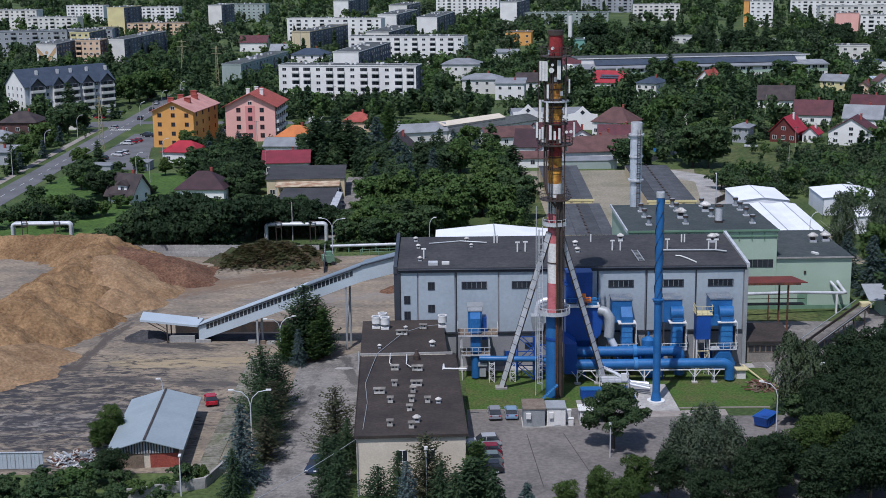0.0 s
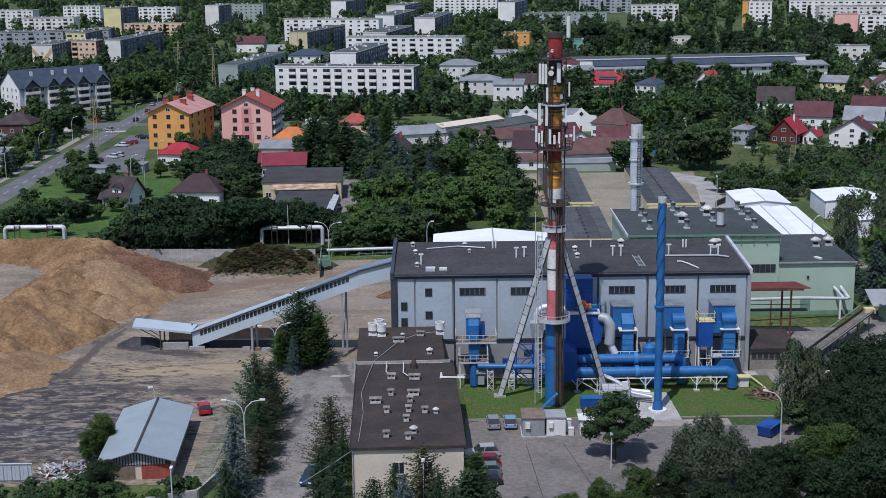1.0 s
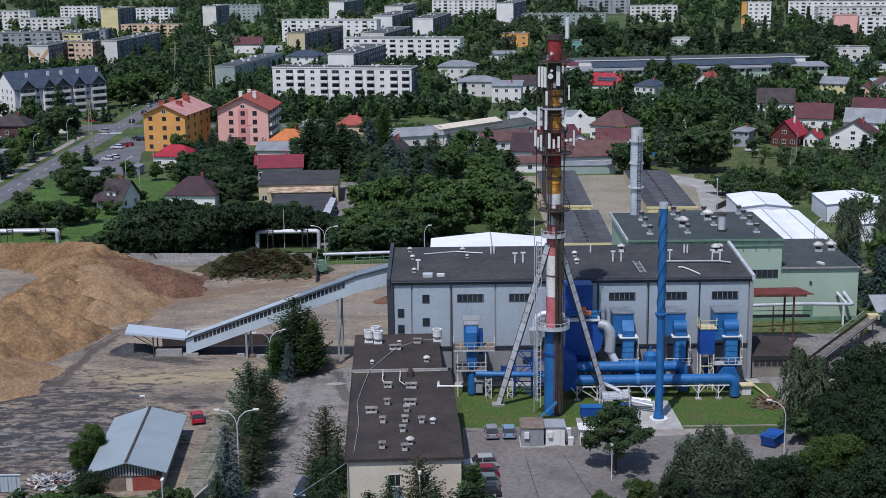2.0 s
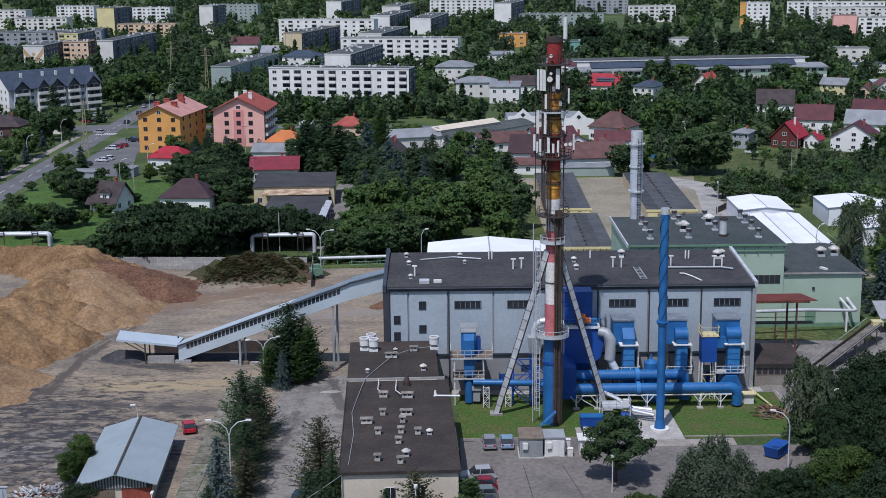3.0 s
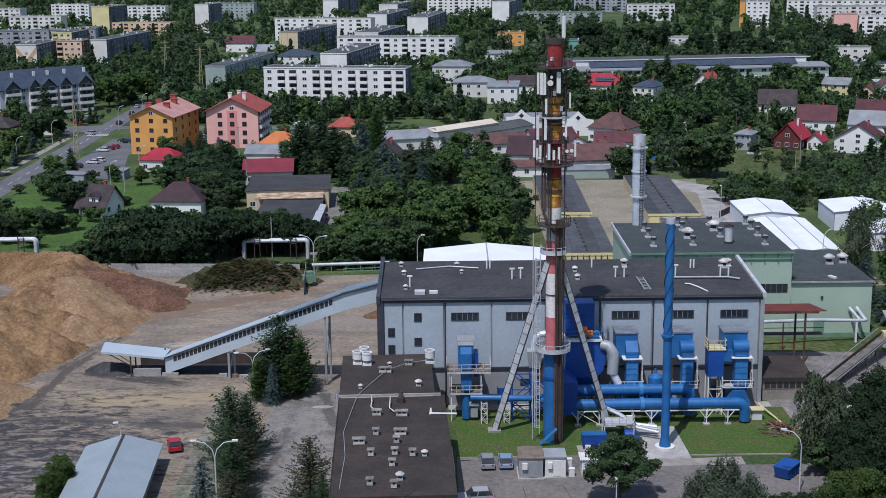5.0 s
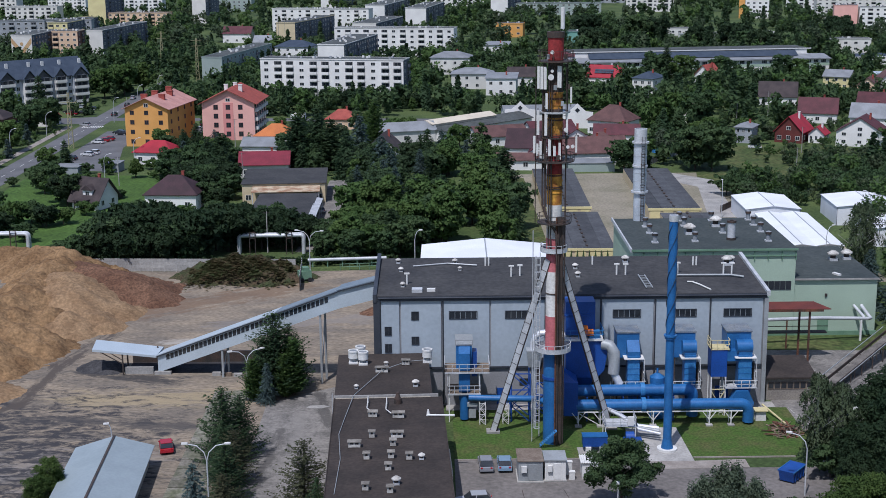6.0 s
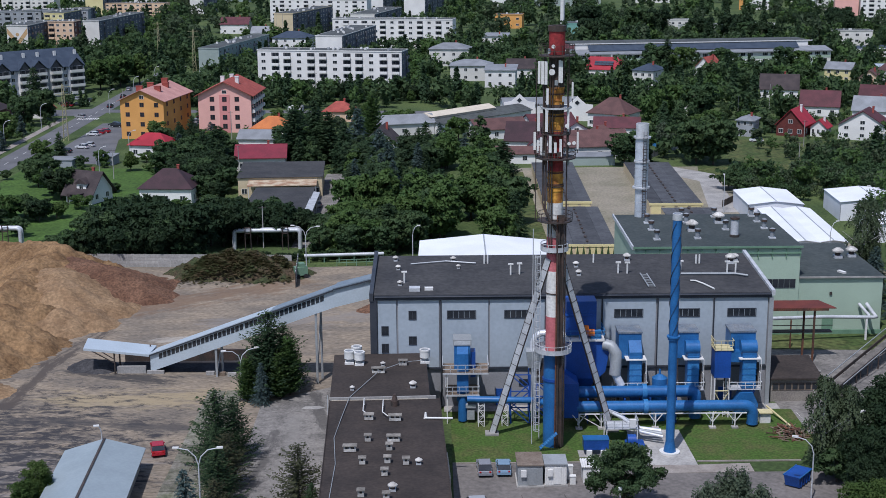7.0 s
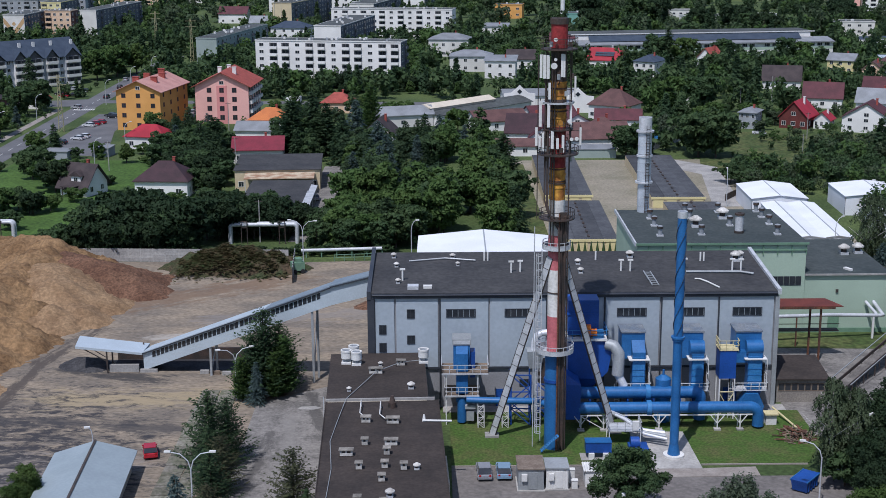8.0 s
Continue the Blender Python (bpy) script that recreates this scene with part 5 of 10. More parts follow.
# ---- green production hall ----
HALLFELT = mat("green_grey_felt", (0.042, 0.052, 0.052), (0.060, 0.070, 0.069), 0.85, s1=0.15, s2=1.6, spread=0.2, fine=8.0, crisp=0.66)
green = thing("production_hall", "pale green clad production hall with a dark flat roof", "industrial building")
part("wall", Mesh().box(20.9, 48.0, 53.3, 78.2, 0, 14.7), GREENWALL, green)
part("roof", Mesh().box(20.7, 48.2, 53.0, 78.4, 14.7, 15.0), HALLFELT, green, "dark roofing felt")
part("roof_edge", Mesh().box(20.6, 48.3, 52.86, 53.0, 14.72, 15.06), GREENTRIM, green, "green roof edge")
part("roof_edge", Mesh().box(20.45, 20.7, 52.9, 78.5, 14.6, 15.2), GALV, green, "pale metal verge")
part("wall", Mesh().box(48.0, 61.9, 53.6, 77.0, 0, 9.5), GREENWALL, green)
part("roof", Mesh().box(48.02, 62.1, 53.3, 77.2, 9.5, 9.72), HALLFELT, green, "dark roofing felt")
part("roof_edge", Mesh().box(48.02, 62.2, 53.15, 53.3, 9.5, 9.78), SLAB, green)
part("plinth", Mesh().box(20.8, 62.0, 53.1, 53.3, 0, 0.7), GREENTRIM, green, "green plinth")
for k in range(10):
    window(green, 38.4 + k * 0.95, 53.28, 7.9, 0.9, 1.5, panes=1, rim=TRIM)
for k in range(12):
    part("wall_bracket", Mesh().box(22.6 + k * 2.3, 22.75 + k * 2.3, 53.1, 53.3, 13.0, 14.5), GREENTRIM, green)
part("cornice", Mesh().box(20.8, 48.1, 53.05, 53.3, 13.7, 13.9), GREENTRIM, green)
part("wall_lamp", Mesh().box(53.2, 53.6, 53.4, 53.6, 6.6, 7.1), STEEL, green)
part("door", Mesh().box(52.2, 54.0, 53.5, 53.6, 0.1, 3.0), GREENTRIM, green)
for x, y in ((25.6, 71.2), (25.5, 65.7), (25.3, 58.4), (32.5, 76.0), (32.5, 71.3), (32.2, 59.0), (38.3, 76.0), (38.2, 65.5), (45.1, 76.3), (45.0, 71.7), (45.0, 66.2), (44.6, 58.8)):
    drum_vent(x, y, 15.0, 1.1)
for x, y in ((32.3, 64.8), (38.1, 71.0)):
    mushroom_vent(x, y, 15.0, 1.6)
for x, y in ((58.0, 66.2), (60.6, 67.0)):
    mushroom_vent(x, y, 9.72, 1.5)
big = thing("roof_fan", "tall grey ribbed exhaust cylinder on the felt roof", "roof fan", 38.6, 60.2, 15.0)
part("drum", Mesh().rod((0, 0, -0.05), (0, 0, 3.0), 0.68, n=18), GALV, big)
part("cap", Mesh().ring((0, 0), 0.4, 0.8, 3.0, 3.35, 18).ring((0, 0), 0.4, 0.8, 0.0, 0.4, 18), STEEL, big)
ob = solid("roof_flap", Mesh().box(-0.3, 0.3, -0.8, 0.8, -0.05, 0.3), WHITE, "white open roof flap", "hatch")
ob.matrix_basis = pose(55.7, 55.9, 9.72, 0, 0, 25)

FLUE = mat("pale_flue_jacket", (0.50, 0.54, 0.58), (0.42, 0.46, 0.50), 0.4, 0.15, s1=0.5, spread=0.1)
silo = thing("silver_flue", "silver insulated flue with a ladder and ring platforms", "chimney", 25.3, 77.0, 14.9)
part("lower_shell", Mesh().rod((0, 0, 0), (0, 0, 5.6), 1.05, n=26), FLUE, silo)
part("upper_shell", Mesh().rod((0, 0, 5.6), (0, 0, 14.6), 1.2, n=26), FLUE, silo)
part("crown", Mesh().ring((0, 0), 0.95, 1.15, 14.6, 16.9, 26), GALV, silo, "dull grey crown")
for z in (5.3, 10.0, 14.3):
    part("ring_platform", Mesh().ring((0, 0), 1.1, 1.55 if z != 10.0 else 1.4, z, z + 0.3, 26), GALV, silo)
lad = part("ladder", Mesh().bar((0.05, -1.42, 0), (0.05, -1.42, 15.6), 0.08).bar((0.6, -1.38, 0), (0.6, -1.38, 15.6), 0.08), STEEL, silo)
for k in range(30):
    part("rung", Mesh().bar((0.05, -1.42, 0.4 + 0.5 * k), (0.6, -1.38, 0.4 + 0.5 * k), 0.07), STEEL, lad)

for k in range(9):
    z = 1.2 + 1.55 * k
    part("seam", Mesh().ring((0, 0), 1.0, 1.09 if z < 5.6 else 1.24, z, z + 0.07, 26), GALV, silo)
for k in range(7):
    part("cage_hoop", Mesh().ring((0.33, -1.55), 0.42, 0.47, 3.0 + 1.9 * k, 3.07 + 1.9 * k, 10), STEEL, lad)

# ---- open lean-to, low brick store and conveyor beside the boiler house ----
lean = thing("open_shelter", "rusty steel shelter with a brown sheet roof", "shelter")
b = Mesh().grid([(36.8, 38.0, 8.7), (49.8, 38.0, 8.7), (47.8, 41.0, 9.1), (36.8, 41.0, 9.1), (36.8, 38.0, 8.83), (49.8, 38.0, 8.83), (47.8, 41.0, 9.23), (36.8, 41.0, 9.23)],
                [(3, 2, 1, 0), (4, 5, 6, 7), (0, 1, 5, 4), (1, 2, 6, 5), (2, 3, 7, 6), (3, 0, 4, 7)])
part("roof", b, mat("brown_sheet", (0.155, 0.042, 0.030), (0.11, 0.033, 0.026), 0.6, s1=0.4, spread=0.12), lean, "brown sheet roof")
part("fascia", Mesh().box(36.8, 48.6, 37.9, 37.99, 8.4, 8.75), RUST, lean)
for x, y in ((38.0, 38.5), (46.6, 38.5), (36.9, 40.7), (45.6, 40.7)):
    part("post", Mesh().bar((x, y, 0), (x, y, 8.7 if y < 40 else 9.0), 0.28), RUST, lean)
part("ladder", Mesh().bar((37.7, 38.3, 0), (37.7, 38.3, 5.0), 0.08).bar((38.3, 38.3, 0), (38.3, 38.3, 5.0), 0.08), RUST, lean)
part("catwalk", Mesh().box(36.8, 50, 40.2, 41.6, 4.2, 4.35).bar((36.8, 40.2, 5.4), (50, 40.2, 5.4), 0.1), STEEL, lean, "dark steel catwalk")
pr = thing("heat_pipe", "shiny aluminium heating pipe along the green hall", "pipe")
part("run", Mesh().tube([(37, 46.0, 4.7), (51, 48.6, 4.3), (59.4, 49.9, 3.75), (60.0, 50.1, 3.75), (59.8, 51.0, 4.1), (59.3, 53.2, 5.1)], 0.3, 12), GALV, pr)
part("run", Mesh().tube([(58.1, 53.3, 5.05), (58.9, 50.8, 4.0), (59.0, 50.2, 3.7)], 0.26, 12), GALV, pr)
part("leg", Mesh().bar((58.3, 49.6, 0), (58.3, 49.6, 3.6), 0.3), WHITE, pr)
part("post", Mesh().bar((45, 45.7, 0), (45, 45.7, 4.7), 0.2), RUST, pr)
store = thing("low_store", "low rendered store with a brown felt roof and a strip window", "store", 35.6, 19.2)
part("wall", Mesh().box(0.2, 7.2, 1.6, 8.8, 0, 3.4), mat("brown_grey_render", (0.26, 0.235, 0.20), (0.2, 0.18, 0.16), 0.9), store)
part("roof", Mesh().grid([(0, 1.1, 3.4), (7.5, 1.1, 3.4), (7.5, 9, 4.3), (0, 9, 4.3), (0, 1.1, 3.6), (7.5, 1.1, 3.6), (7.5, 9, 4.5), (0, 9, 4.5)], [(3, 2, 1, 0), (4, 5, 6, 7), (0, 1, 5, 4), (1, 2, 6, 5), (2, 3, 7, 6), (3, 0, 4, 7)]), BITUMEN, store)
for k in range(7):
    window(store, 0.9 + k * 0.93, 1.6, 1.7, 0.85, 1.1, panes=1, rim=WOOD)
belt = thing("belt_conveyor", "weathered inclined belt conveyor on steel legs", "conveyor")
a, c = Vector((45.6, 24.0, 0.7)), Vector((61.5, 43.5, 2.9))
d = (c - a).normalized()
u = Vector((-d.y, d.x, 0)).normalized()
part("bed", Mesh().bar(a, c, 1.6, 0.2), BELTGREY, belt)
for s in (-1, 1):
    part("side_rail", Mesh().bar(a + u * s + Vector((0, 0, 0.4)), c + u * s + Vector((0, 0, 0.4)), 0.12, 0.5), STEEL, belt)
    part("hand_rail", Mesh().bar(a + u * s * 1.6 + Vector((0, 0, 1.0)), c + u * s * 1.6 + Vector((0, 0, 1.0)), 0.1), GREYMETAL, belt)
for k in range(6):
    q = a.lerp(c, (k + 0.5) / 6)
    for e in (-1, 1):
        part("leg", Mesh().bar(q + u * e, (q.x + u.x * e, q.y + u.y * e, 0), 0.16), STEEL, belt)
    part("baluster", Mesh().bar(q - u * 1.6 + Vector((0, 0, 1)), q - u * 1.6 - Vector((0, 0, 0.4)), 0.08), STEEL, belt)
part("head", Mesh().box(60.8, 62.6, 43.0, 44.6, 2.8, 3.6), YELLOW, belt, "tan drive head")
shed2 = thing("small_shed", "small green shed with a grey metal roof", "shed", 66, 48)
part("wall", Mesh().box(0, 5, 0, 4, 0, 2.8), GREENWALL, shed2)
part("roof", Mesh().grid([(-2.5, -0.6, 2.8), (5.4, -0.6, 2.8), (5.0, 4.6, 4.6), (-2.5, 4.6, 4.6), (-2.5, -0.6, 2.95), (5.4, -0.6, 2.95), (5.0, 4.6, 4.75), (-2.5, 4.6, 4.75)], [(3, 2, 1, 0), (4, 5, 6, 7), (0, 1, 5, 4), (1, 2, 6, 5), (2, 3, 7, 6), (3, 0, 4, 7)]), GREYMETAL, shed2)


# ---- storage yard ----
def heap(name, ridge, slope, material, label, category, step=0.8, rough=0.35, margin=24, seed=0.0, soft=1.6, cones=()):
    """A loose heap: falls away at its slope from a crooked ridge of (x, y, height), with lumps."""
    x0, x1 = min(p[0] for p in ridge) - margin, max(p[0] for p in ridge) + margin
    y0, y1 = min(p[1] for p in ridge) - margin, max(p[1] for p in ridge) + margin
    nx, ny = int((x1 - x0) / step), int((y1 - y0) / step)
    z = {}
    segs = list(zip(ridge, ridge[1:])) or [(ridge[0], ridge[0])]
    for i in range(nx + 1):
        for j in range(ny + 1):
            x, y = x0 + i * step, y0 + j * step
            best = -9.0
            w = 1 + 0.22 * noise.noise((x * 0.11 + seed, y * 0.11, 3.1)) + 0.12 * noise.noise((x * 0.3, y * 0.3 + seed, 1.7))
            for a, c in segs:
                dx, dy = c[0] - a[0], c[1] - a[1]
                ll = dx * dx + dy * dy
                t = 0 if ll == 0 else min(1, max(0, ((x - a[0]) * dx + (y - a[1]) * dy) / ll))
                d = math.hypot(x - a[0] - t * dx, y - a[1] - t * dy)
                best = max(best, a[2] + t * (c[2] - a[2]) - slope * w * (math.hypot(d, soft) - soft))
            for cx, cy, ch, cs in cones:
                best = max(best, ch - cs * w * (math.hypot(math.hypot(x - cx, y - cy), 0.5) - 0.5))
            if best > -0.5:
                best += 0.13 * noise.noise((x * 7.7, y * 7.7, seed)) + rough * (1.1 * noise.noise((x * 0.17, y * 0.17, seed + 5)) + noise.noise((x * 0.45, y * 0.45, seed)) + 0.6 * noise.noise((x * 1.1, y * 1.1, seed)) + 0.4 * noise.noise((x * 2.3, y * 2.3, seed)))
            z[i, j] = best
    b, idx = Mesh(), {}
    for i in range(nx):
        for j in range(ny):
            q = ((i, j), (i + 1, j), (i + 1, j + 1), (i, j + 1))
            if max(z[k] for k in q) < -0.25:
                continue
            f = []
            for k in q:
                if k not in idx:
                    idx[k] = len(b.v)
                    b.v.append((x0 + k[0] * step, y0 + k[1] * step, max(-0.1, z[k])))
                f.append(idx[k])
            b.f.append(tuple(f))
            b.s.append(True)
            b.m.append(0)
    return solid(name, b, material, label, category, kind="stuff")


heap("wood_chip_pile", [(-122, 110, 3.2), (-100, 108, 3.8), (-88, 103, 5.0), (-84.5, 95, 5.7), (-86, 80, 5.6), (-86.5, 64, 5.6), (-88.5, 48, 5.6), (-96, 33, 6.2), (-112, 24, 6.6)], 0.56, CHIPS, "long crescent heap of orange-brown wood chips", "wood chips", 0.5, 0.72, 24, cones=((-78.5, 60, 3.8, 0.5), (-80.5, 50, 4.6, 0.5), (-84, 40, 5.2, 0.55), (-89, 31, 5.4, 0.55), (-95, 23, 5.2, 0.5), (-81, 82, 5.0, 0.6), (-84, 57, 5.2, 0.6), (-104, 22, 6.0, 0.6), (-92, 102, 4.8, 0.5), (-83, 68, 5.2, 0.6), (-91, 40, 5.6, 0.58)))
heap("wood_chip_pile", [(-81, 79, 5.9), (-77, 70, 5.0), (-72.5, 62, 2.6)], 0.46, CHIPS_PALE, "paler fresh tip of wood chips against the big heap", "wood chips", 0.5, 0.45, 16, 4.0, 1.0, cones=((-75.5, 60, 3.6, 0.5), (-70.5, 70, 2.4, 0.4)))
heap("wood_chip_pile", [(-81, 27, 2.4), (-87, 20, 4.2), (-97, 14.5, 5.2)], 0.42, CHIPS_PALE, "paler front slope of the wood chip heap", "wood chips", 0.75, 0.3, 18, 7.0)
heap("bark_heap", [(-83, 93, 4.9), (-77, 87, 5.0), (-71, 84, 4.6), (-65.5, 80, 2.6)], 0.44, BARK, "dark brown heap of shredded bark", "bark", 0.5, 0.35, 10, 11.0, 0.8)
heap("coal_heap", [(-65.5, 39, 1.3), (-63, 38.6, 1.4)], 0.5, COAL, "small black heap of coal fines", "coal", 0.4, 0.12, 6, 2.0, 0.4)
heap("bark_heap", [(-23.6, 69.5, 0.7), (-22.6, 71, 0.9)], 0.45, BARK, "small brown heap beside the boiler house", "bark", 0.4, 0.15, 5, 6.0, 0.4)
heap("brush_mound", [(-58, 98, 2.6), (-52, 98, 3.8), (-46, 97, 3.6), (-41.5, 95.5, 2.4)], 0.5, BRUSH, "mound of cut green and brown brushwood", "brushwood", 0.45, 0.6, 9, 15.0, 0.7)
random.seed(4)
b = Mesh()
for k in range(9500):
    t, s = random.random(), random.gauss(0, 0.55)
    x, y = -60.5 + 21.5 * t, 96.4 + s * 5.2
    zz = max(0.05, 4.0 - 9.0 * abs(t - 0.5) ** 1.8 - 2.3 * abs(s) + 0.7 * math.sin(0.9 * x + 1.3 * math.sin(0.8 * y)) * math.cos(0.7 * y + 0.4 * x)) + random.uniform(0, 0.8) ** 1.5
    a = random.uniform(0, 6.28)
    l = random.uniform(0.4, 1.5)
    d = Vector((math.cos(a) * l, math.sin(a) * l, random.uniform(-0.25, 0.35)))
    p = Vector((x, y, zz))
    n = Vector((-d.y, d.x, 0.1)) * random.uniform(0.08, 0.26)
    b.face([p - d / 2, p + n, p + d / 2, p - n])
brush = solid("brushwood", b, leafy("cut_brush", (0.052, 0.074, 0.026), (0.125, 0.084, 0.048), (0.066, 0.080, 0.030)), "tangle of cut branches with wilting leaves", "brushwood", kind="stuff")

solid("water_puddle", Mesh().prism([(0, 0), (2.2, -0.3), (3.4, 0.4), (2.4, 1.1), (0.4, 0.9)], 0.05, 0.07, 0, pose(-30.6, 19.4, 0.0)), SLAB, "pale cement spill on the driveway", "spill", kind="structure")

# conveyor gallery
G0, G1, G2 = Vector((-55.1, 36.0, 0.2)), Vector((-26.4, 29.4, 12.0)), Vector((-20.2, 28.4, 13.8))
gal = thing("conveyor_gallery", "inclined pale sheet-metal conveyor gallery with a strip of windows", "conveyor gallery")


def gallery_piece(a, c, h, w, cover):
    d = c - a
    back = Vector((-d.y, d.x, 0)).normalized() * w
    up = Vector((0, 0, h))
    q = [a, c, c + back, a + back, a + up, c + up, c + back + up, a + back + up]
    part("wall", Mesh().grid(q, [(0, 1, 5, 4), (1, 2, 6, 5), (2, 3, 7, 6), (3, 0, 4, 7), (3, 2, 1, 0)]), SHEET, gal, "pale sheet-metal wall")
    e = d.normalized() * 0.15
    ov = back.normalized() * 0.25
    r = [a + up - ov - e, c + up - ov + e, c + back + up + ov + e, a + back + up + ov - e]
    part("roof", Mesh().grid([*r, *[p + Vector((0, 0, 0.14)) for p in r]], [(3, 2, 1, 0), (4, 5, 6, 7), (0, 1, 5, 4), (1, 2, 6, 5), (2, 3, 7, 6), (3, 0, 4, 7)]), cover, gal, "sheet-metal roof")
    part("eave", Mesh().bar(a + up - ov * 1.1 - Vector((0, 0, 0.1)), c + up - ov * 1.1 - Vector((0, 0, 0.1)), 0.1, 0.2), TRIM, gal, "dark eave line")


GM = G0.lerp(G1, 0.66)
gallery_piece(G0, GM, 2.75, 3.0, SHEET)
gallery_piece(GM, G1, 2.75, 3.0, OLDSHEET)
gallery_piece(G1, G2, 2.85, 3.0, OLDSHEET)
gd = (G1 - G0)
gu = gd.normalized()
gn = Vector((-gd.y, gd.x, 0)).normalized()
for k in range(38):
    p = G0 + gd * (0.05 + 0.0236 * k + (0.006 if k > 19 else 0)) + Vector((0, 0, 1.55))
    q = p + gu * 0.58
    part("pane", Mesh().grid([p - gn * 0.05, q - gn * 0.05, q - gn * 0.05 + Vector((0, 0, 0.85)), p - gn * 0.05 + Vector((0, 0, 0.85)), p + gn * 0.02, q + gn * 0.02, q + gn * 0.02 + Vector((0, 0, 0.85)), p + gn * 0.02 + Vector((0, 0, 0.85))],
                             [(0, 1, 2, 3), (0, 4, 5, 1), (1, 5, 6, 2), (2, 6, 7, 3), (3, 7, 4, 0)]), GLASS, gal)
for t in (0.36, 0.64, 0.9):
    q = G0.lerp(G1, t)
    for s in (0.3, 2.7):
        part("leg", Mesh().bar((q.x + gn.x * s, q.y + gn.y * s, 0), (q.x + gn.x * s, q.y + gn.y * s, q.z + 0.1), 0.32), GREYMETAL, gal)
    part("leg_brace", Mesh().bar((q.x + gn.x * 0.3, q.y + gn.y * 0.3, 0.4), (q.x + gn.x * 2.7, q.y + gn.y * 2.7, q.z), 0.14), GREYMETAL, gal)
can = thing("loading_canopy", "pale sheet canopy on slim posts over the loading pit", "canopy")
cr = [(-64.8, 34.6, 4.1), (-55.2, 35.6, 2.7), (-54.8, 39.6, 2.9), (-65.2, 39.2, 4.3)]
part("roof", Mesh().grid([*[Vector(p) for p in cr], *[Vector(p) + Vector((0, 0, 0.35)) for p in cr]], [(3, 2, 1, 0), (4, 5, 6, 7), (0, 1, 5, 4), (1, 2, 6, 5), (2, 3, 7, 6), (3, 0, 4, 7)]), SHEET, can)
for x, y in ((-60.4, 35.4), (-60.4, 38.8), (-55.6, 38.9)):
    part("post", Mesh().bar((x, y, 0), (x, y, 3.6), 0.2), STEEL, can)
part("brace", Mesh().bar((-60.4, 35.4, 1.8), (-64.0, 35.2, 4.0), 0.12).bar((-60.4, 35.4, 2.4), (-62.4, 35.2, 3.8), 0.1), STEEL, can)
pit = thing("loading_pit", "low concrete pit walls beneath the gallery", "pit wall")
part("wall", Mesh().box(-60.2, -55.8, 35.7, 36.2, 0, 1.15), SLAB, pit)
part("wall", Mesh().box(-55.6, -53.0, 35.4, 35.9, 0, 0.5), SLAB, pit)
# dark wall and black floor give the pit its shade under the gallery by colour
part("back_wall", Mesh().box(-60.2, -38.0, 41.4, 41.8, 0, 1.9), STEEL, pit, "dark back wall standing in for shade under the gallery")
part("trough", Mesh().box(-60.2, -38.0, 36.2, 41.4, 0.0, 0.1), COAL, pit, "black pit trough painted as shade beneath the gallery")
for k in range(5):
    part("stone_block", Mesh().box(-46.5 + k * 1.7, -45.2 + k * 1.7, 34.5 - k * 0.35, 35.1 - k * 0.35, 0, 0.55), WOOD if k % 2 else SLAB, pit)

# boundary wall of concrete panels
bw = thing("boundary_wall", "grey precast concrete boundary wall behind the yard", "wall")
px0, px1 = Vector((-84.0, 103.2)), Vector((-40.0, 100.6))
for k in range(18):
    p, q = px0.lerp(px1, k / 18), px0.lerp(px1, (k + 1) / 18)
    for j in range(4):
        part("panel", Mesh().bar((p.x + 0.1, p.y, 0.35 + 0.66 * j), (q.x - 0.1, q.y, 0.35 + 0.66 * j), 0.1, 0.64), SLAB, bw)
    part("post", Mesh().box(p.x - 0.1, p.x + 0.1, p.y - 0.06, p.y + 0.06, 0, 2.68), SLAB, bw)
bw2 = thing("guard_rail", "green tubular guard rail below the heating pipe", "railing")
for z in (0.75, 1.35):
    part("rail", Mesh().rod((-31.2, 101.4, z), (-21.5, 102.6, z), 0.06, n=6), GREENTRIM, bw2)
for k in range(6):
    part("post", Mesh().rod((-31.2 + 1.94 * k, 101.4 + 0.24 * k, 0), (-31.2 + 1.94 * k, 101.4 + 0.24 * k, 1.4), 0.07, n=6), GREENTRIM, bw2)

bw3 = thing("boundary_fence", "dark steel sheet fence with posts closing the yard", "fence")
for k in range(8):
    a, c = Vector((-38.8 + 0.12 * k, 100.4 - 1.9 * k, 0)), Vector((-38.7 + 0.12 * k, 98.55 - 1.9 * k, 0))
    part("panel", Mesh().bar(a + Vector((0, 0, 1.4)), c + Vector((0, 0, 1.4)), 0.06, 2.7), STEEL, bw3)
    part("post", Mesh().bar(a, a + Vector((0, 0, 3.0)), 0.12), GALV, bw3)


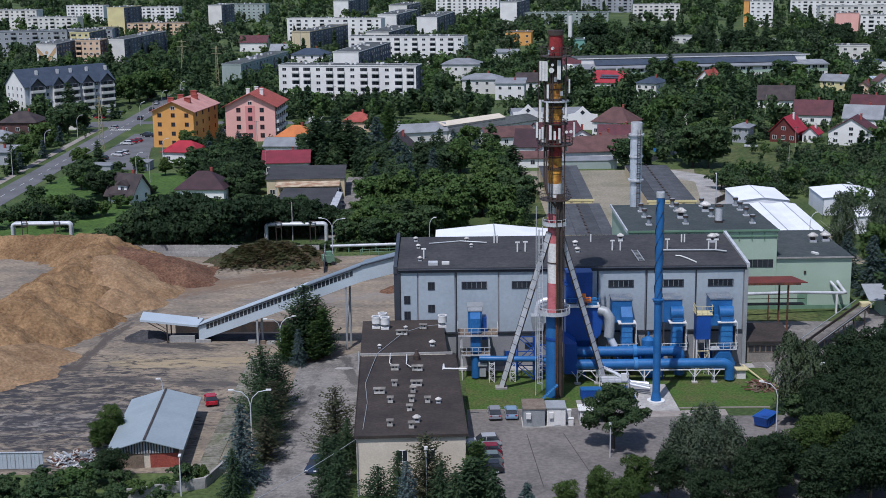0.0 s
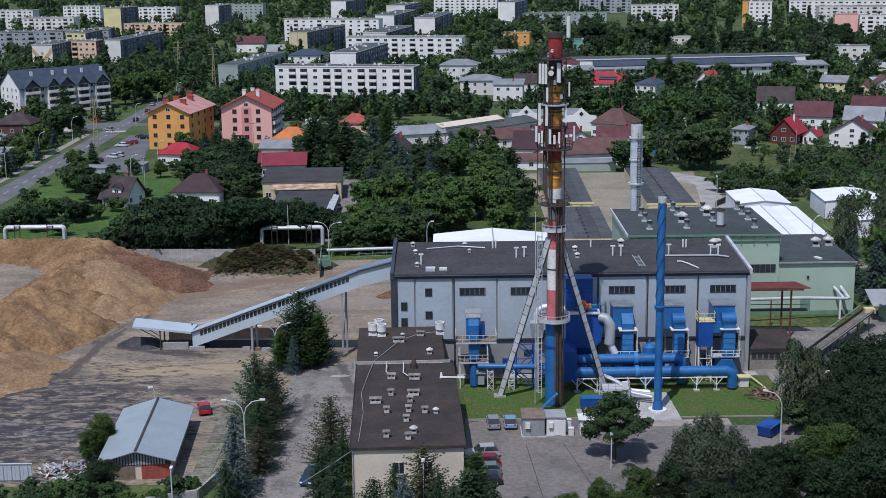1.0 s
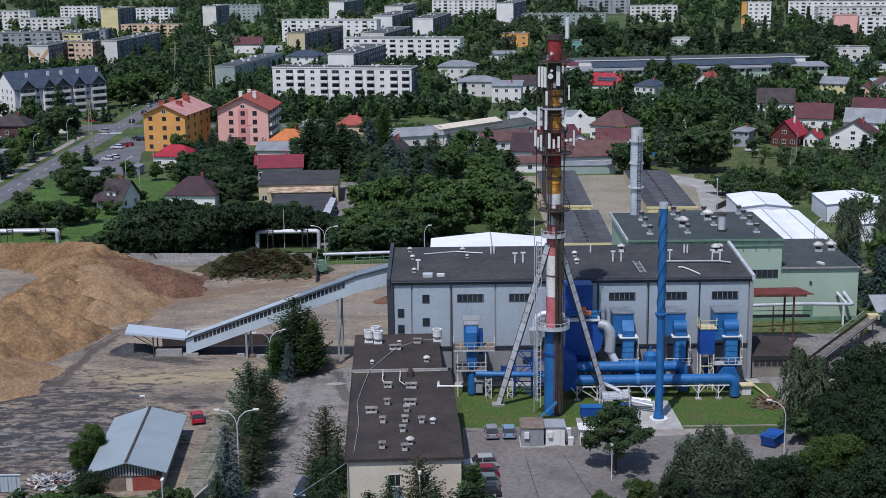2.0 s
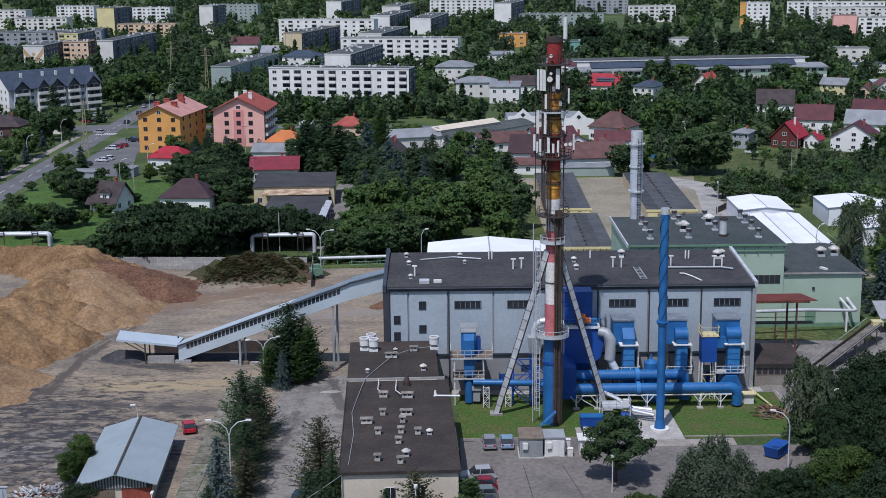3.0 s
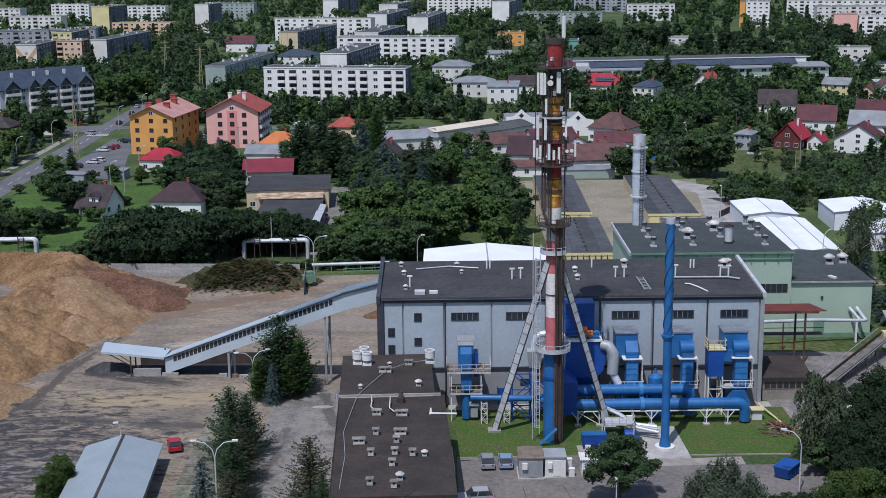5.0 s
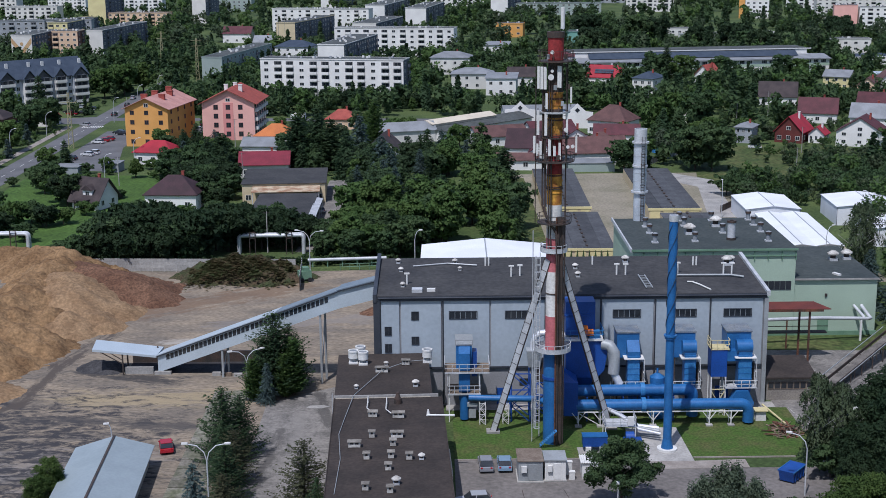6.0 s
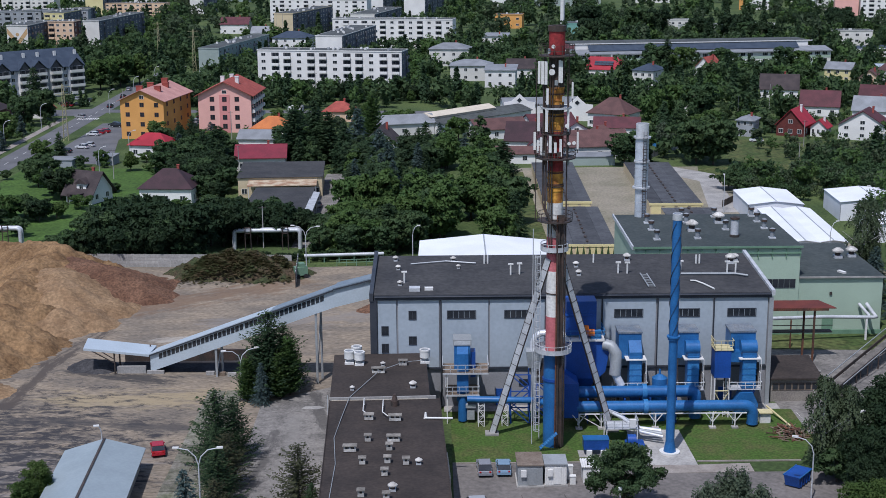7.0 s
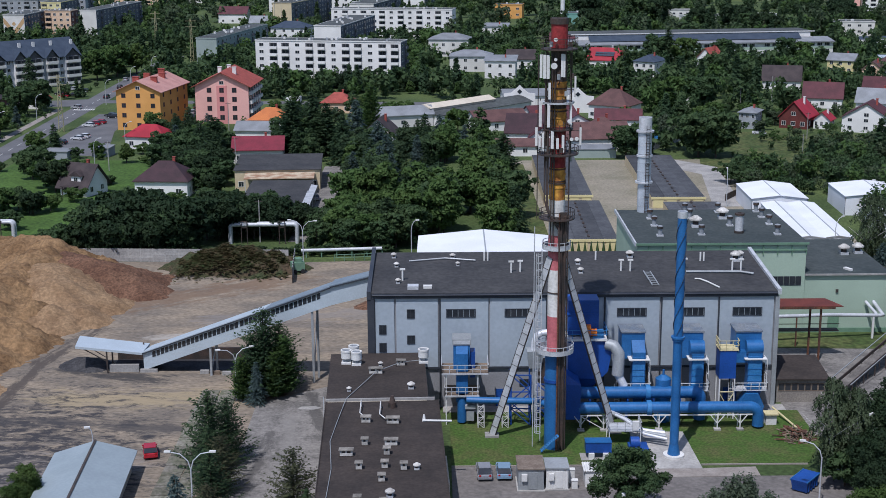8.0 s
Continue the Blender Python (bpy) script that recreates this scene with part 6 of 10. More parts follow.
def heat_bridge(x0, x1, y, h, label):
    """Insulated district-heating pipes that rise over a gateway."""
    t = thing("heating_pipes", label, "pipe")
    for k, r in ((0, 0.42), (1.0, 0.42)):
        part("pipe", Mesh().tube([(x0, y + k, 0), (x0, y + k, h - 0.7), *arc((x0 + 0.7, y + k, h - 0.7), 0.7, 170, 95, (1, 0, 0), (0, 0, 1), 4), (x1 - 0.7, y + k, h), *arc((x1 - 0.7, y + k, h - 0.7), 0.7, 85, 10, (1, 0, 0), (0, 0, 1), 4), (x1, y + k, 0)], r, 12), GALV, t)
    for x in (x0 + 3, x1 - 3):
        part("support", Mesh().bar((x - 0.6, y - 0.6, 0), (x - 0.6, y - 0.6, h + 0.9), 0.16).bar((x + 0.6, y - 0.6, 0), (x + 0.6, y - 0.6, h + 0.9), 0.16).bar((x - 0.6, y - 0.6, h + 0.8), (x + 0.6, y - 0.6, h + 0.8), 0.16).bar((x - 0.6, y - 0.6, h - 0.5), (x + 0.6, y - 0.6, h - 0.5), 0.16), STEEL, t)


heat_bridge(-113.0, -99.5, 120, 4.2, "pale insulated heating pipes bridging a gateway")
heat_bridge(-53.8, -40.0, 117, 4.0, "pale insulated heating pipes bridging a gateway")
hp = thing("heating_pipes", "pale insulated heating pipe on short supports", "pipe")
part("pipe", Mesh().tube([(-38, 104.5, 1.5), (-22, 106, 1.5)], 0.35, 12), GALV, hp)
for k in range(6):
    part("support", Mesh().bar((-37 + 3 * k, 104.6 + 0.28 * k, 0), (-37 + 3 * k, 104.6 + 0.28 * k, 1.4), 0.2), GREENTRIM, hp)

# shed with a sheet roof
shed = thing("yard_shed", "brick and plaster shed with a pale sheet-metal roof", "shed", -56.3, -22.6, 0, 3.5)
SX, SD = 9.0, 20.0
part("wall", Mesh().box(0.3, SX - 0.3, 0.3, SD, 0, 2.7), CREAM, shed, "worn pale plaster wall")
part("brick_front", Mesh().box(SX * 0.56, SX - 0.28, 0.22, 0.3, 0, 2.0), mat("red_brickwork", (0.30, 0.075, 0.05), (0.24, 0.06, 0.045), 0.9, s1=1.0), shed, "red painted wall strip")
part("gable", Mesh().prism([(0.2, 2.0), (SX - 0.2, 2.0), (SX - 0.2, 2.7), (SX / 2, 3.9), (0.2, 2.7)], -0.3, -0.16, 0, pose(0, 0, 0, 90, 0, 0)), STEEL, shed, "grey boarded gable")
for k in range(22):
    part("board", Mesh().box(0.3 + k * 0.36, 0.5 + k * 0.36, 0.1, 0.16, 2.05, 2.75 + 1.0 * (1 - abs((k - 10.5) / 10.5))), GREYMETAL, shed)
for s in (0, 1):
    q = [(SX / 2, -0.6, 4.15), (SX / 2, SD + 0.5, 4.15)]
    ex = -0.5 if s == 0 else SX + 0.5
    e = [(ex, -0.6, 2.7), (ex, SD + 0.5, 2.7)]
    ring = [q[0], e[0], e[1], q[1]] if s == 0 else [q[0], q[1], e[1], e[0]]
    low_r = [(x, y, z - 0.12) for x, y, z in ring]
    part("roof_plane", Mesh().grid(low_r + ring, [(3, 2, 1, 0), (4, 5, 6, 7), (0, 1, 5, 4), (1, 2, 6, 5), (2, 3, 7, 6), (3, 0, 4, 7)]), SHEDROOF, shed, "pale sheet-metal roof")
part("ridge_cap", Mesh().bar((SX / 2, -0.6, 4.2), (SX / 2, SD + 0.5, 4.2), 0.3, 0.1), STEEL, shed, "dark ridge cap")
part("door", Mesh().box(0.8, 4.2, 0.2, 0.3, 0, 2.3), WOOD, shed)
OLDSLAB = mat("mossy_slab", (0.20, 0.185, 0.155), (0.10, 0.105, 0.065), 0.95, s1=0.35, s2=2.5, spread=0.3, per_object=0.25, fine=8.0, crisp=0.65)
path = thing("slab_path", "strip of worn concrete slabs with weeds in the joints", "path", kind="structure")
random.seed(9)
for k in range(17):
    for j in range(2):
        part("slab", Mesh().box(0, 2.5, 0, 2.9, 0, 0.09 + 0.03 * random.random()), OLDSLAB, path, at=pose(-45.2 + j * 2.65 + 0.02 * k, -24.5 + 3.05 * k, 0.03, 0, 0, random.uniform(-1.2, 1.2)))

# metal fence, scrap and low wall at the edge of the yard
fence = thing("sheet_fence", "pale blue-grey corrugated sheet fence", "fence")
for k in range(14):
    part("sheet", Mesh().box(-80.0 + k * 1.05, -78.98 + k * 1.05, -22.1, -22.0, 0.1, 2.3), SHEET, fence)
    part("rib", Mesh().box(-79.5 + k * 1.05, -79.4 + k * 1.05, -22.16, -22.1, 0.1, 2.3), GREYMETAL, fence)
part("top_rail", Mesh().box(-80.0, -65.2, -22.2, -21.9, 2.3, 2.38), GALV, fence)
scrap = thing("scrap_heap", "tangled heap of pale scrap metal and boards", "scrap heap", kind="stuff")
random.seed(12)
b = Mesh()
for k in range(320):
    r, a = 3.4 * math.sqrt(random.random()), random.uniform(0, 6.28)
    p = Vector((-61.6 + r * math.cos(a), -19.5 + r * 0.8 * math.sin(a), 0.1 + (3.4 - r) * 0.4 * random.random()))
    t = random.uniform(0, 3.14)
    d = Vector((math.cos(t), math.sin(t), random.uniform(-0.3, 0.4))) * random.uniform(0.3, 1.3)
    b.bar(p, p + d, random.uniform(0.05, 0.32), random.uniform(0.04, 0.1), random.choice((0, 0, 1, 2)))
part("scrap", b, [GREYMETAL, OLDWHITE, RUST], scrap)
lw = thing("retaining_wall", "low grey concrete retaining wall at the yard's edge", "wall")
for p, q in (((-52, -32.5), (-43, -29.0)), ((-43, -29.0), (-40.6, -20.5))):
    part("wall", Mesh().bar((p[0], p[1], 0.7), (q[0], q[1], 0.7), 0.35, 1.4), SLAB, lw)
wood = thing("timber_pile", "pile of broken boards and rubble on the lawn's edge", "timber pile", kind="stuff")
random.seed(21)
b = Mesh()
for k in range(90):
    r, a = 2.3 * math.sqrt(random.random()), random.uniform(0, 6.28)
    p = Vector((35.4 + r * math.cos(a), 8.0 + r * math.sin(a) * 1.3, 0.1 + (2.3 - r) * 0.35 * random.random()))
    t = random.uniform(0, 3.14)
    b.bar(p, p + Vector((math.cos(t), math.sin(t), random.uniform(-0.1, 0.3))) * random.uniform(0.5, 1.8), random.uniform(0.08, 0.3), 0.07, random.choice((0, 0, 1)))
part("timber", b, [WOOD, RUST], wood)
wood = thing("rubble_pile", "pale rubble and boards under the open shelter", "rubble", kind="stuff")
b = Mesh()
for k in range(80):
    r, a = 3.2 * math.sqrt(random.random()), random.uniform(0, 6.28)
    p = Vector((42.5 + r * math.cos(a), 34.5 + r * math.sin(a) * 0.8, 0.08 + (3.2 - r) * 0.2 * random.random()))
    t = random.uniform(0, 3.14)
    b.bar(p, p + Vector((math.cos(t), math.sin(t), random.uniform(-0.1, 0.2))) * random.uniform(0.4, 1.6), random.uniform(0.15, 0.6), 0.1, random.choice((0, 1, 1)))
part("rubble", b, [WOOD, SLAB], wood)
skip = thing("waste_container", "blue steel waste container beside the lawn", "container", 31.9, -10.2, 0.05, 52)
part("body", Mesh().grid([(0, 0, 0.2), (3.0, 0, 0.2), (3.0, 1.8, 0.2), (0, 1.8, 0.2), (-0.4, -0.1, 1.6), (3.4, -0.1, 1.6), (3.4, 1.9, 1.6), (-0.4, 1.9, 1.6)], [(3, 2, 1, 0), (0, 1, 5, 4), (1, 2, 6, 5), (2, 3, 7, 6), (3, 0, 4, 7), (4, 5, 6, 7)]), DEEPBLUE, skip)
for k in range(4):
    part("rib", Mesh().box(0.2 + k * 0.8, 0.32 + k * 0.8, -0.16, 0.0, 0.25, 1.5), DEEPBLUE, skip)
part("rim", Mesh().box(-0.45, 3.45, -0.2, -0.08, 1.5, 1.64).box(-0.45, 3.45, 1.9, 2.0, 1.5, 1.64), BLUE, skip)
loader = thing("wood_chipper", "small green machine standing beside the brushwood", "machine", -37.6, 93, 0, 20)
part("body", Mesh().box(-1.2, 1.2, -0.9, 0.9, 0.6, 2.2).box(-0.4, 0.8, -0.7, 0.7, 2.2, 2.9), GREENTRIM, loader)
for x in (-0.8, 0.8):
    for y in (-0.95, 0.95):
        part("wheel", Mesh().rod((x, y - 0.15, 0.45), (x, y + 0.15, 0.45), 0.45, n=14), RUBBER, loader)


# ---- town ----
SLATE = mat("slate_roof", (0.040, 0.054, 0.078), (0.052, 0.068, 0.095), 0.6, s1=0.4, spread=0.15)
MAROON = mat("maroon_roof", (0.105, 0.036, 0.042), (0.076, 0.029, 0.033), 0.7, s1=0.4, spread=0.15, per_object=0.15)
REDROOF = mat("bright_red_roof", (0.34, 0.026, 0.040), (0.27, 0.023, 0.034), 0.6, s1=0.3, spread=0.1)
TILERED = mat("red_tile_roof", (0.335, 0.082, 0.062), (0.255, 0.062, 0.048), 0.8, s1=0.5, spread=0.18)
ORANGEROOF = mat("orange_roof", (0.50, 0.17, 0.055), (0.42, 0.14, 0.05), 0.8, s1=0.3, spread=0.12)
PALEROSE = mat("pale_rose_roof", (0.50, 0.27, 0.23), (0.42, 0.22, 0.19), 0.7, s1=0.3, spread=0.12)
BROWNROOF = mat("brown_roof", (0.125, 0.066, 0.060), (0.092, 0.050, 0.046), 0.75, s1=0.4, spread=0.15, per_object=0.1)
PLUM = mat("plum_brown_roof", (0.058, 0.031, 0.036), (0.042, 0.025, 0.028), 0.7, s1=0.4, spread=0.15)
CRIMSON = mat("crimson_roof", (0.20, 0.030, 0.046), (0.15, 0.026, 0.038), 0.65, s1=0.4, spread=0.15)
DARKROOF = mat("dark_roof", (0.042, 0.033, 0.034), (0.062, 0.048, 0.047), 0.75, s1=0.4, spread=0.15)
GREYROOF = mat("grey_sheet_roof", (0.24, 0.25, 0.262), (0.19, 0.198, 0.206), 0.6, s1=0.3, spread=0.1, per_object=0.1)
FLATROOF = mat("flat_felt_roof", (0.085, 0.093, 0.09), (0.062, 0.066, 0.066), 0.9, s1=0.12, s2=1, spread=0.2)
WHITEWALL = mat("white_render", (0.76, 0.74, 0.70), (0.67, 0.65, 0.615), 0.9, s1=0.15, spread=0.05)
OFFWHITE = mat("off_white_render", (0.68, 0.655, 0.605), (0.59, 0.57, 0.525), 0.9, s1=0.15, spread=0.05)
PALEGREY = mat("pale_blue_grey_render", (0.43, 0.455, 0.485), (0.37, 0.39, 0.42), 0.9, s1=0.15, spread=0.06)
GREYWALL = mat("grey_render", (0.33, 0.345, 0.36), (0.28, 0.295, 0.31), 0.9, s1=0.15, spread=0.06)
GREENGREY = mat("grey_green_render", (0.33, 0.38, 0.35), (0.28, 0.33, 0.30), 0.9, s1=0.15, spread=0.06)
ORANGEWALL = mat("orange_render", (0.68, 0.345, 0.105), (0.62, 0.31, 0.09), 0.9, s1=0.2, spread=0.04)
PINKWALL = mat("pink_render", (0.76, 0.42, 0.36), (0.70, 0.385, 0.33), 0.9, s1=0.2, spread=0.04)
ROSE = mat("deep_rose_render", (0.64, 0.27, 0.25), (0.58, 0.24, 0.22), 0.9, s1=0.2, spread=0.04)
YELLOWWALL = mat("yellow_render", (0.66, 0.58, 0.30), (0.60, 0.52, 0.27), 0.9, s1=0.2, spread=0.05)
BEIGEWALL = mat("beige_render", (0.58, 0.48, 0.31), (0.52, 0.43, 0.28), 0.9, s1=0.2, spread=0.05)
PEACH = mat("peach_render", (0.70, 0.50, 0.34), (0.64, 0.45, 0.30), 0.9, s1=0.2, spread=0.05)
TEALWALL = mat("teal_render", (0.20, 0.38, 0.33), (0.17, 0.34, 0.29), 0.9, s1=0.2, spread=0.05)
DARKWOOD = mat("dark_red_boards", (0.13, 0.035, 0.03), (0.10, 0.03, 0.026), 0.8, s1=0.6, spread=0.15)
# end walls turned from the sun: their shade is put into this dark colour
SHADED_END = mat("blue_grey_render", (0.125, 0.135, 0.16), (0.10, 0.11, 0.13), 0.9, s1=0.15, spread=0.08)
# dark tone painted in for the shade inside balconies and under dormer roofs
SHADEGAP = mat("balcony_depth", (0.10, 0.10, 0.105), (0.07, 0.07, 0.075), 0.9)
BALC = {}


def balcony(parent, x, y, z, w, turn, front):
    """A balcony: back painted dark as recess shade, glass panes, slab and a solid parapet, standing out from the wall.
    """
    key = (round(w, 2), front.name)
    if key not in BALC:
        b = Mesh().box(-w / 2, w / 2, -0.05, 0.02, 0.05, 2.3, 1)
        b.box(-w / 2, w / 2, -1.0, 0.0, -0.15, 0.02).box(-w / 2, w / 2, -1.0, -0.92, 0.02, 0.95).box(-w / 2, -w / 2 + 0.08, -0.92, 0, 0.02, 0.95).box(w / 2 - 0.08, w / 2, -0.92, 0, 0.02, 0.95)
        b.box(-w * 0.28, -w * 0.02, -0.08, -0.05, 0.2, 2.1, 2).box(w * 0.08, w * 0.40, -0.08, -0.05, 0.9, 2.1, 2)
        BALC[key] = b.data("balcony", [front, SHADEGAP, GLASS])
    part("balcony", BALC[key], None, parent, at=pose(x, y, z, 0, 0, turn))


def flats(x, y, ang, L, D, h, floors, cols, wall, label, bal=(), side=0, left=0, end=None, front=None, gap=0.0, roof=None, name="apartment_building", keep=4.0, vents=8):
    """A flat-roofed block. Its front face runs from (x, y) along ang; floors and columns of windows; bal: the columns that carry balconies."""
    t = thing(name, label, "apartment building" if name == "apartment_building" else "building", x, y, 0, ang)
    occupy(x, y, ang, L, D, keep)
    part("wall", Mesh().box(0, L, 0, D, 0, h - 0.35), wall, t)
    part("roof", Mesh().box(-0.15, L + 0.15, -0.15, D + 0.15, h - 0.35, h - 0.1), roof or FLATROOF, t, "flat felt roof")
    part("parapet", Mesh().box(-0.2, L + 0.2, -0.2, -0.02, h - 0.4, h).box(-0.2, L + 0.2, D + 0.02, D + 0.2, h - 0.4, h).box(-0.2, -0.02, -0.02, D + 0.02, h - 0.4, h).box(L + 0.02, L + 0.2, -0.02, D + 0.02, h - 0.4, h), wall, t)
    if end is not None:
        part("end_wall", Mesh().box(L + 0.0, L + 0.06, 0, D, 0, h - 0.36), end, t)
    fh = (h - 1.6) / floors
    for j in range(floors):
        z = 1.1 + j * fh
        for k in range(cols):
            cx = L * (k + 0.5) / cols
            if k in bal:
                balcony(t, cx, 0, z - 0.1, min(3.2, L / cols * 0.86), 0, front or wall)
            else:
                window(t, cx, 0, z + 0.75, min(1.9, L / cols * 0.42), 1.35)
        for k in range(side):
            cy = D * (k + 0.5) / side
            if k % 4 == 1:
                # balcony fronts on darkened end walls take the same painted shade
                balcony(t, L, cy, z - 0.1, min(3.0, D / side * 0.8), 90, GREYWALL if end is None else SHADED_END)
            else:
                window(t, L + (0.06 if end else 0), cy, z + 0.75, min(1.7, D / side * 0.42), 1.35, 90)
        for k in range(left):
            window(t, 0, D * (k + 0.5) / left, z + 0.75, 1.5, 1.35, -90)
    random.seed(int(abs(x * 7 + y)))
    for k in range(vents):
        vx, vy = random.uniform(0.08, 0.92) * L, random.uniform(0.2, 0.8) * D
        part("roof_vent", Mesh().box(vx - 0.45, vx + 0.45, vy - 0.35, vy + 0.35, h - 0.1, h + 0.75), WHITE if k % 3 else GREYWALL, t)
    return t


def house(x, y, ang, L, D, he, rise, style, wall, roof, label, over=0.5, wins=3, floors=1, keep=13.0, side=2, smoke=True, name="house", rim=None):
    """A pitched-roof house. style: 'gx' ridge along the front, 'gy' gable to the front, 'hip', 'flat'."""
    t = thing(name, label, "house", x, y, 0, ang)
    occupy(x, y, ang, L, D, keep)
    part("wall", Mesh().box(0, L, 0, D, 0, he), wall, t)
    o, th = over, 0.18
    zl = he - (o * rise / (D / 2) if style == "gx" else o * rise / (L / 2) if style == "gy" else 0.05)
    if style == "gx":
        part("gable", Mesh().prism([(0, he), (D, he), (D / 2, he + rise)], 0, L, 0, Matrix(((0, 0, 1, 0), (1, 0, 0, 0), (0, 1, 0, 0), (0, 0, 0, 1)))), wall, t)
        r0 = [(-o, -o, zl), (L + o, -o, zl), (L + o, D / 2, he + rise + 0.03), (-o, D / 2, he + rise + 0.03)]
        r1 = [(-o, D / 2, he + rise + 0.03), (L + o, D / 2, he + rise + 0.03), (L + o, D + o, zl), (-o, D + o, zl)]
        slopes = [r0, r1]
    elif style == "gy":
        part("gable", Mesh().prism([(0, he), (L, he), (L / 2, he + rise)], -D, 0, 0, pose(0, 0, 0, 90, 0, 0)), wall, t)
        r0 = [(-o, -o, zl), (L / 2, -o, he + rise + 0.03), (L / 2, D + o, he + rise + 0.03), (-o, D + o, zl)]
        r1 = [(L / 2, -o, he + rise + 0.03), (L + o, -o, zl), (L + o, D + o, zl), (L / 2, D + o, he + rise + 0.03)]
        slopes = [r0, r1]
    elif style == "hip":
        k = min(L, D) / 2 * 0.85
        ra, rb = ((k, D / 2), (L - k, D / 2)) if L >= D else ((L / 2, k), (L / 2, D - k))
        A, B, C, E = (-o, -o, zl), (L + o, -o, zl), (L + o, D + o, zl), (-o, D + o, zl)
        P, Q = (*ra, he + rise), (*rb, he + rise)
        slopes = [[A, B, Q, P], [B, C, Q], [C, E, P, Q], [E, A, P]] if L >= D else [[A, B, P], [B, C, Q, P], [C, E, Q], [E, A, P, Q]]
    else:
        slopes = [[(-o, -o, he), (L + o, -o, he), (L + o, D + o, he + rise), (-o, D + o, he + rise)]]
    for s in slopes:
        n = len(s)
        top = [(px, py, pz + th) for px, py, pz in s]
        part("roof_slope", Mesh().grid(list(s) + top, [tuple(range(n))[::-1], tuple(range(n, 2 * n))] + [(i, (i + 1) % n, n + (i + 1) % n, n + i) for i in range(n)]), roof, t)
    fh = he / floors
    for j in range(floors):
        for k in range(wins):
            window(t, L * (k + 0.5) / wins, 0, j * fh + 0.95, min(1.4, L / wins * 0.5), min(1.4, fh * 0.48), rim=rim)
        for k in range(side):
            window(t, L, D * (k + 0.5) / side, j * fh + 0.95, 1.2, min(1.4, fh * 0.48), 90, rim=rim)
            window(t, 0, D * (k + 0.5) / side, j * fh + 0.95, 1.2, min(1.4, fh * 0.48), -90, rim=rim)
    if style == "gy" and rise > 2.2:
        window(t, L / 2, 0, he + 0.35, min(1.5, L * 0.2), 1.2)
    if smoke:
        part("chimney", Mesh().box(L * 0.62, L * 0.62 + 0.6, D * 0.55, D * 0.55 + 0.6, he + rise * 0.4, he + rise + 0.9).box(L * 0.62 - 0.08, L * 0.62 + 0.68, D * 0.55 - 0.08, D * 0.55 + 0.68, he + rise + 0.9, he + rise + 1.0), TILERED if roof != REDROOF else WHITE, t)
    return t


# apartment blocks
flats(-84.8, 407.5, -12, 61.5, 11, 16, 5, 12, WHITEWALL, "long white five-storey apartment block with balconies", bal=(1, 2, 4, 5, 7, 8, 10, 11), side=2, end=SHADED_END, vents=16)
flats(-66.7, 479, -11, 12.8, 68, 16, 5, 0, WHITEWALL, "apartment block with a blank white end wall", side=14, end=SHADED_END, vents=16)
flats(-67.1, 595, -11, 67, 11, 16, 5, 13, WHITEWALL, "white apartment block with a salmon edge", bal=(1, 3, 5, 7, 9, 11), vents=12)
flats(-104.8, 645, -14, 11.6, 74, 16, 5, 0, BEIGEWALL, "apartment block with a beige end wall", side=15, end=SHADED_END, vents=12)
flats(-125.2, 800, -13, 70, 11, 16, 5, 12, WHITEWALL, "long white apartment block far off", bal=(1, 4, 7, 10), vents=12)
flats(-62.0, 838, -10, 14.4, 80, 16, 5, 0, WHITEWALL, "apartment block with a white end wall far off", side=14, end=SHADED_END)
flats(-31.9, 793, -9, 14.6, 84, 16, 5, 0, WHITEWALL, "apartment block with a white end wall far off", side=14, end=SHADED_END)
flats(-61.3, 665, -12, 14.8, 70, 14, 4, 0, OFFWHITE, "apartment block with a dull flat roof", side=12, end=SHADED_END)
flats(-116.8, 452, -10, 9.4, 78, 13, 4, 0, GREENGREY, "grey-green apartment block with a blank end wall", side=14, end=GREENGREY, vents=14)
flats(-235.0, 560, -3, 11.1, 39, 16, 5, 0, OFFWHITE, "apartment block with a chevron painted end wall", side=8, end=SHADED_END)
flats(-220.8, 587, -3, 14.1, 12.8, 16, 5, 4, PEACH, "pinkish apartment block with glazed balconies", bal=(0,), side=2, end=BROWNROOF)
flats(-203.4, 593, -7, 9.1, 75, 16, 5, 0, OFFWHITE, "apartment block with an off-white end wall", side=14, end=SHADED_END)
flats(-243.8, 662, -4, 12.1, 60, 16, 5, 3, YELLOWWALL, "cream apartment block with dark balconies", bal=(0,), side=10, end=SHADED_END)
flats(-296, 680, 8, 44, 12, 16, 5, 10, GREYWALL, "long blue-grey apartment block", bal=(2, 5, 8))
flats(-255, 690, 6, 30, 12, 16, 5, 7, GREYWALL, "blue-grey apartment block with balconies", bal=(2, 5))
flats(-272.3, 876, -12, 14.1, 32, 22, 7, 0, YELLOWWALL, "tall apartment block with a cream end wall", side=6, end=SHADED_END)
flats(-357, 1072, -14, 37, 11, 16, 5, 9, WHITEWALL, "white apartment block far off", bal=(1, 4, 7))
flats(-276.7, 1018, -4, 33, 11, 16, 5, 8, WHITEWALL, "white apartment block far off", bal=(1, 4, 6))
flats(-198.2, 899, -14, 11.3, 26, 22, 7, 0, OFFWHITE, "tall block with a painted off-white end wall", side=5, end=SHADED_END)
flats(-258.2, 876, -8, 47, 11, 10, 3, 10, PEACH, "low pinkish terrace block", bal=(2, 7))
flats(-116, 1106, -13, 14.6, 67, 16, 5, 0, WHITEWALL, "white apartment block far off", side=10, end=SHADED_END)
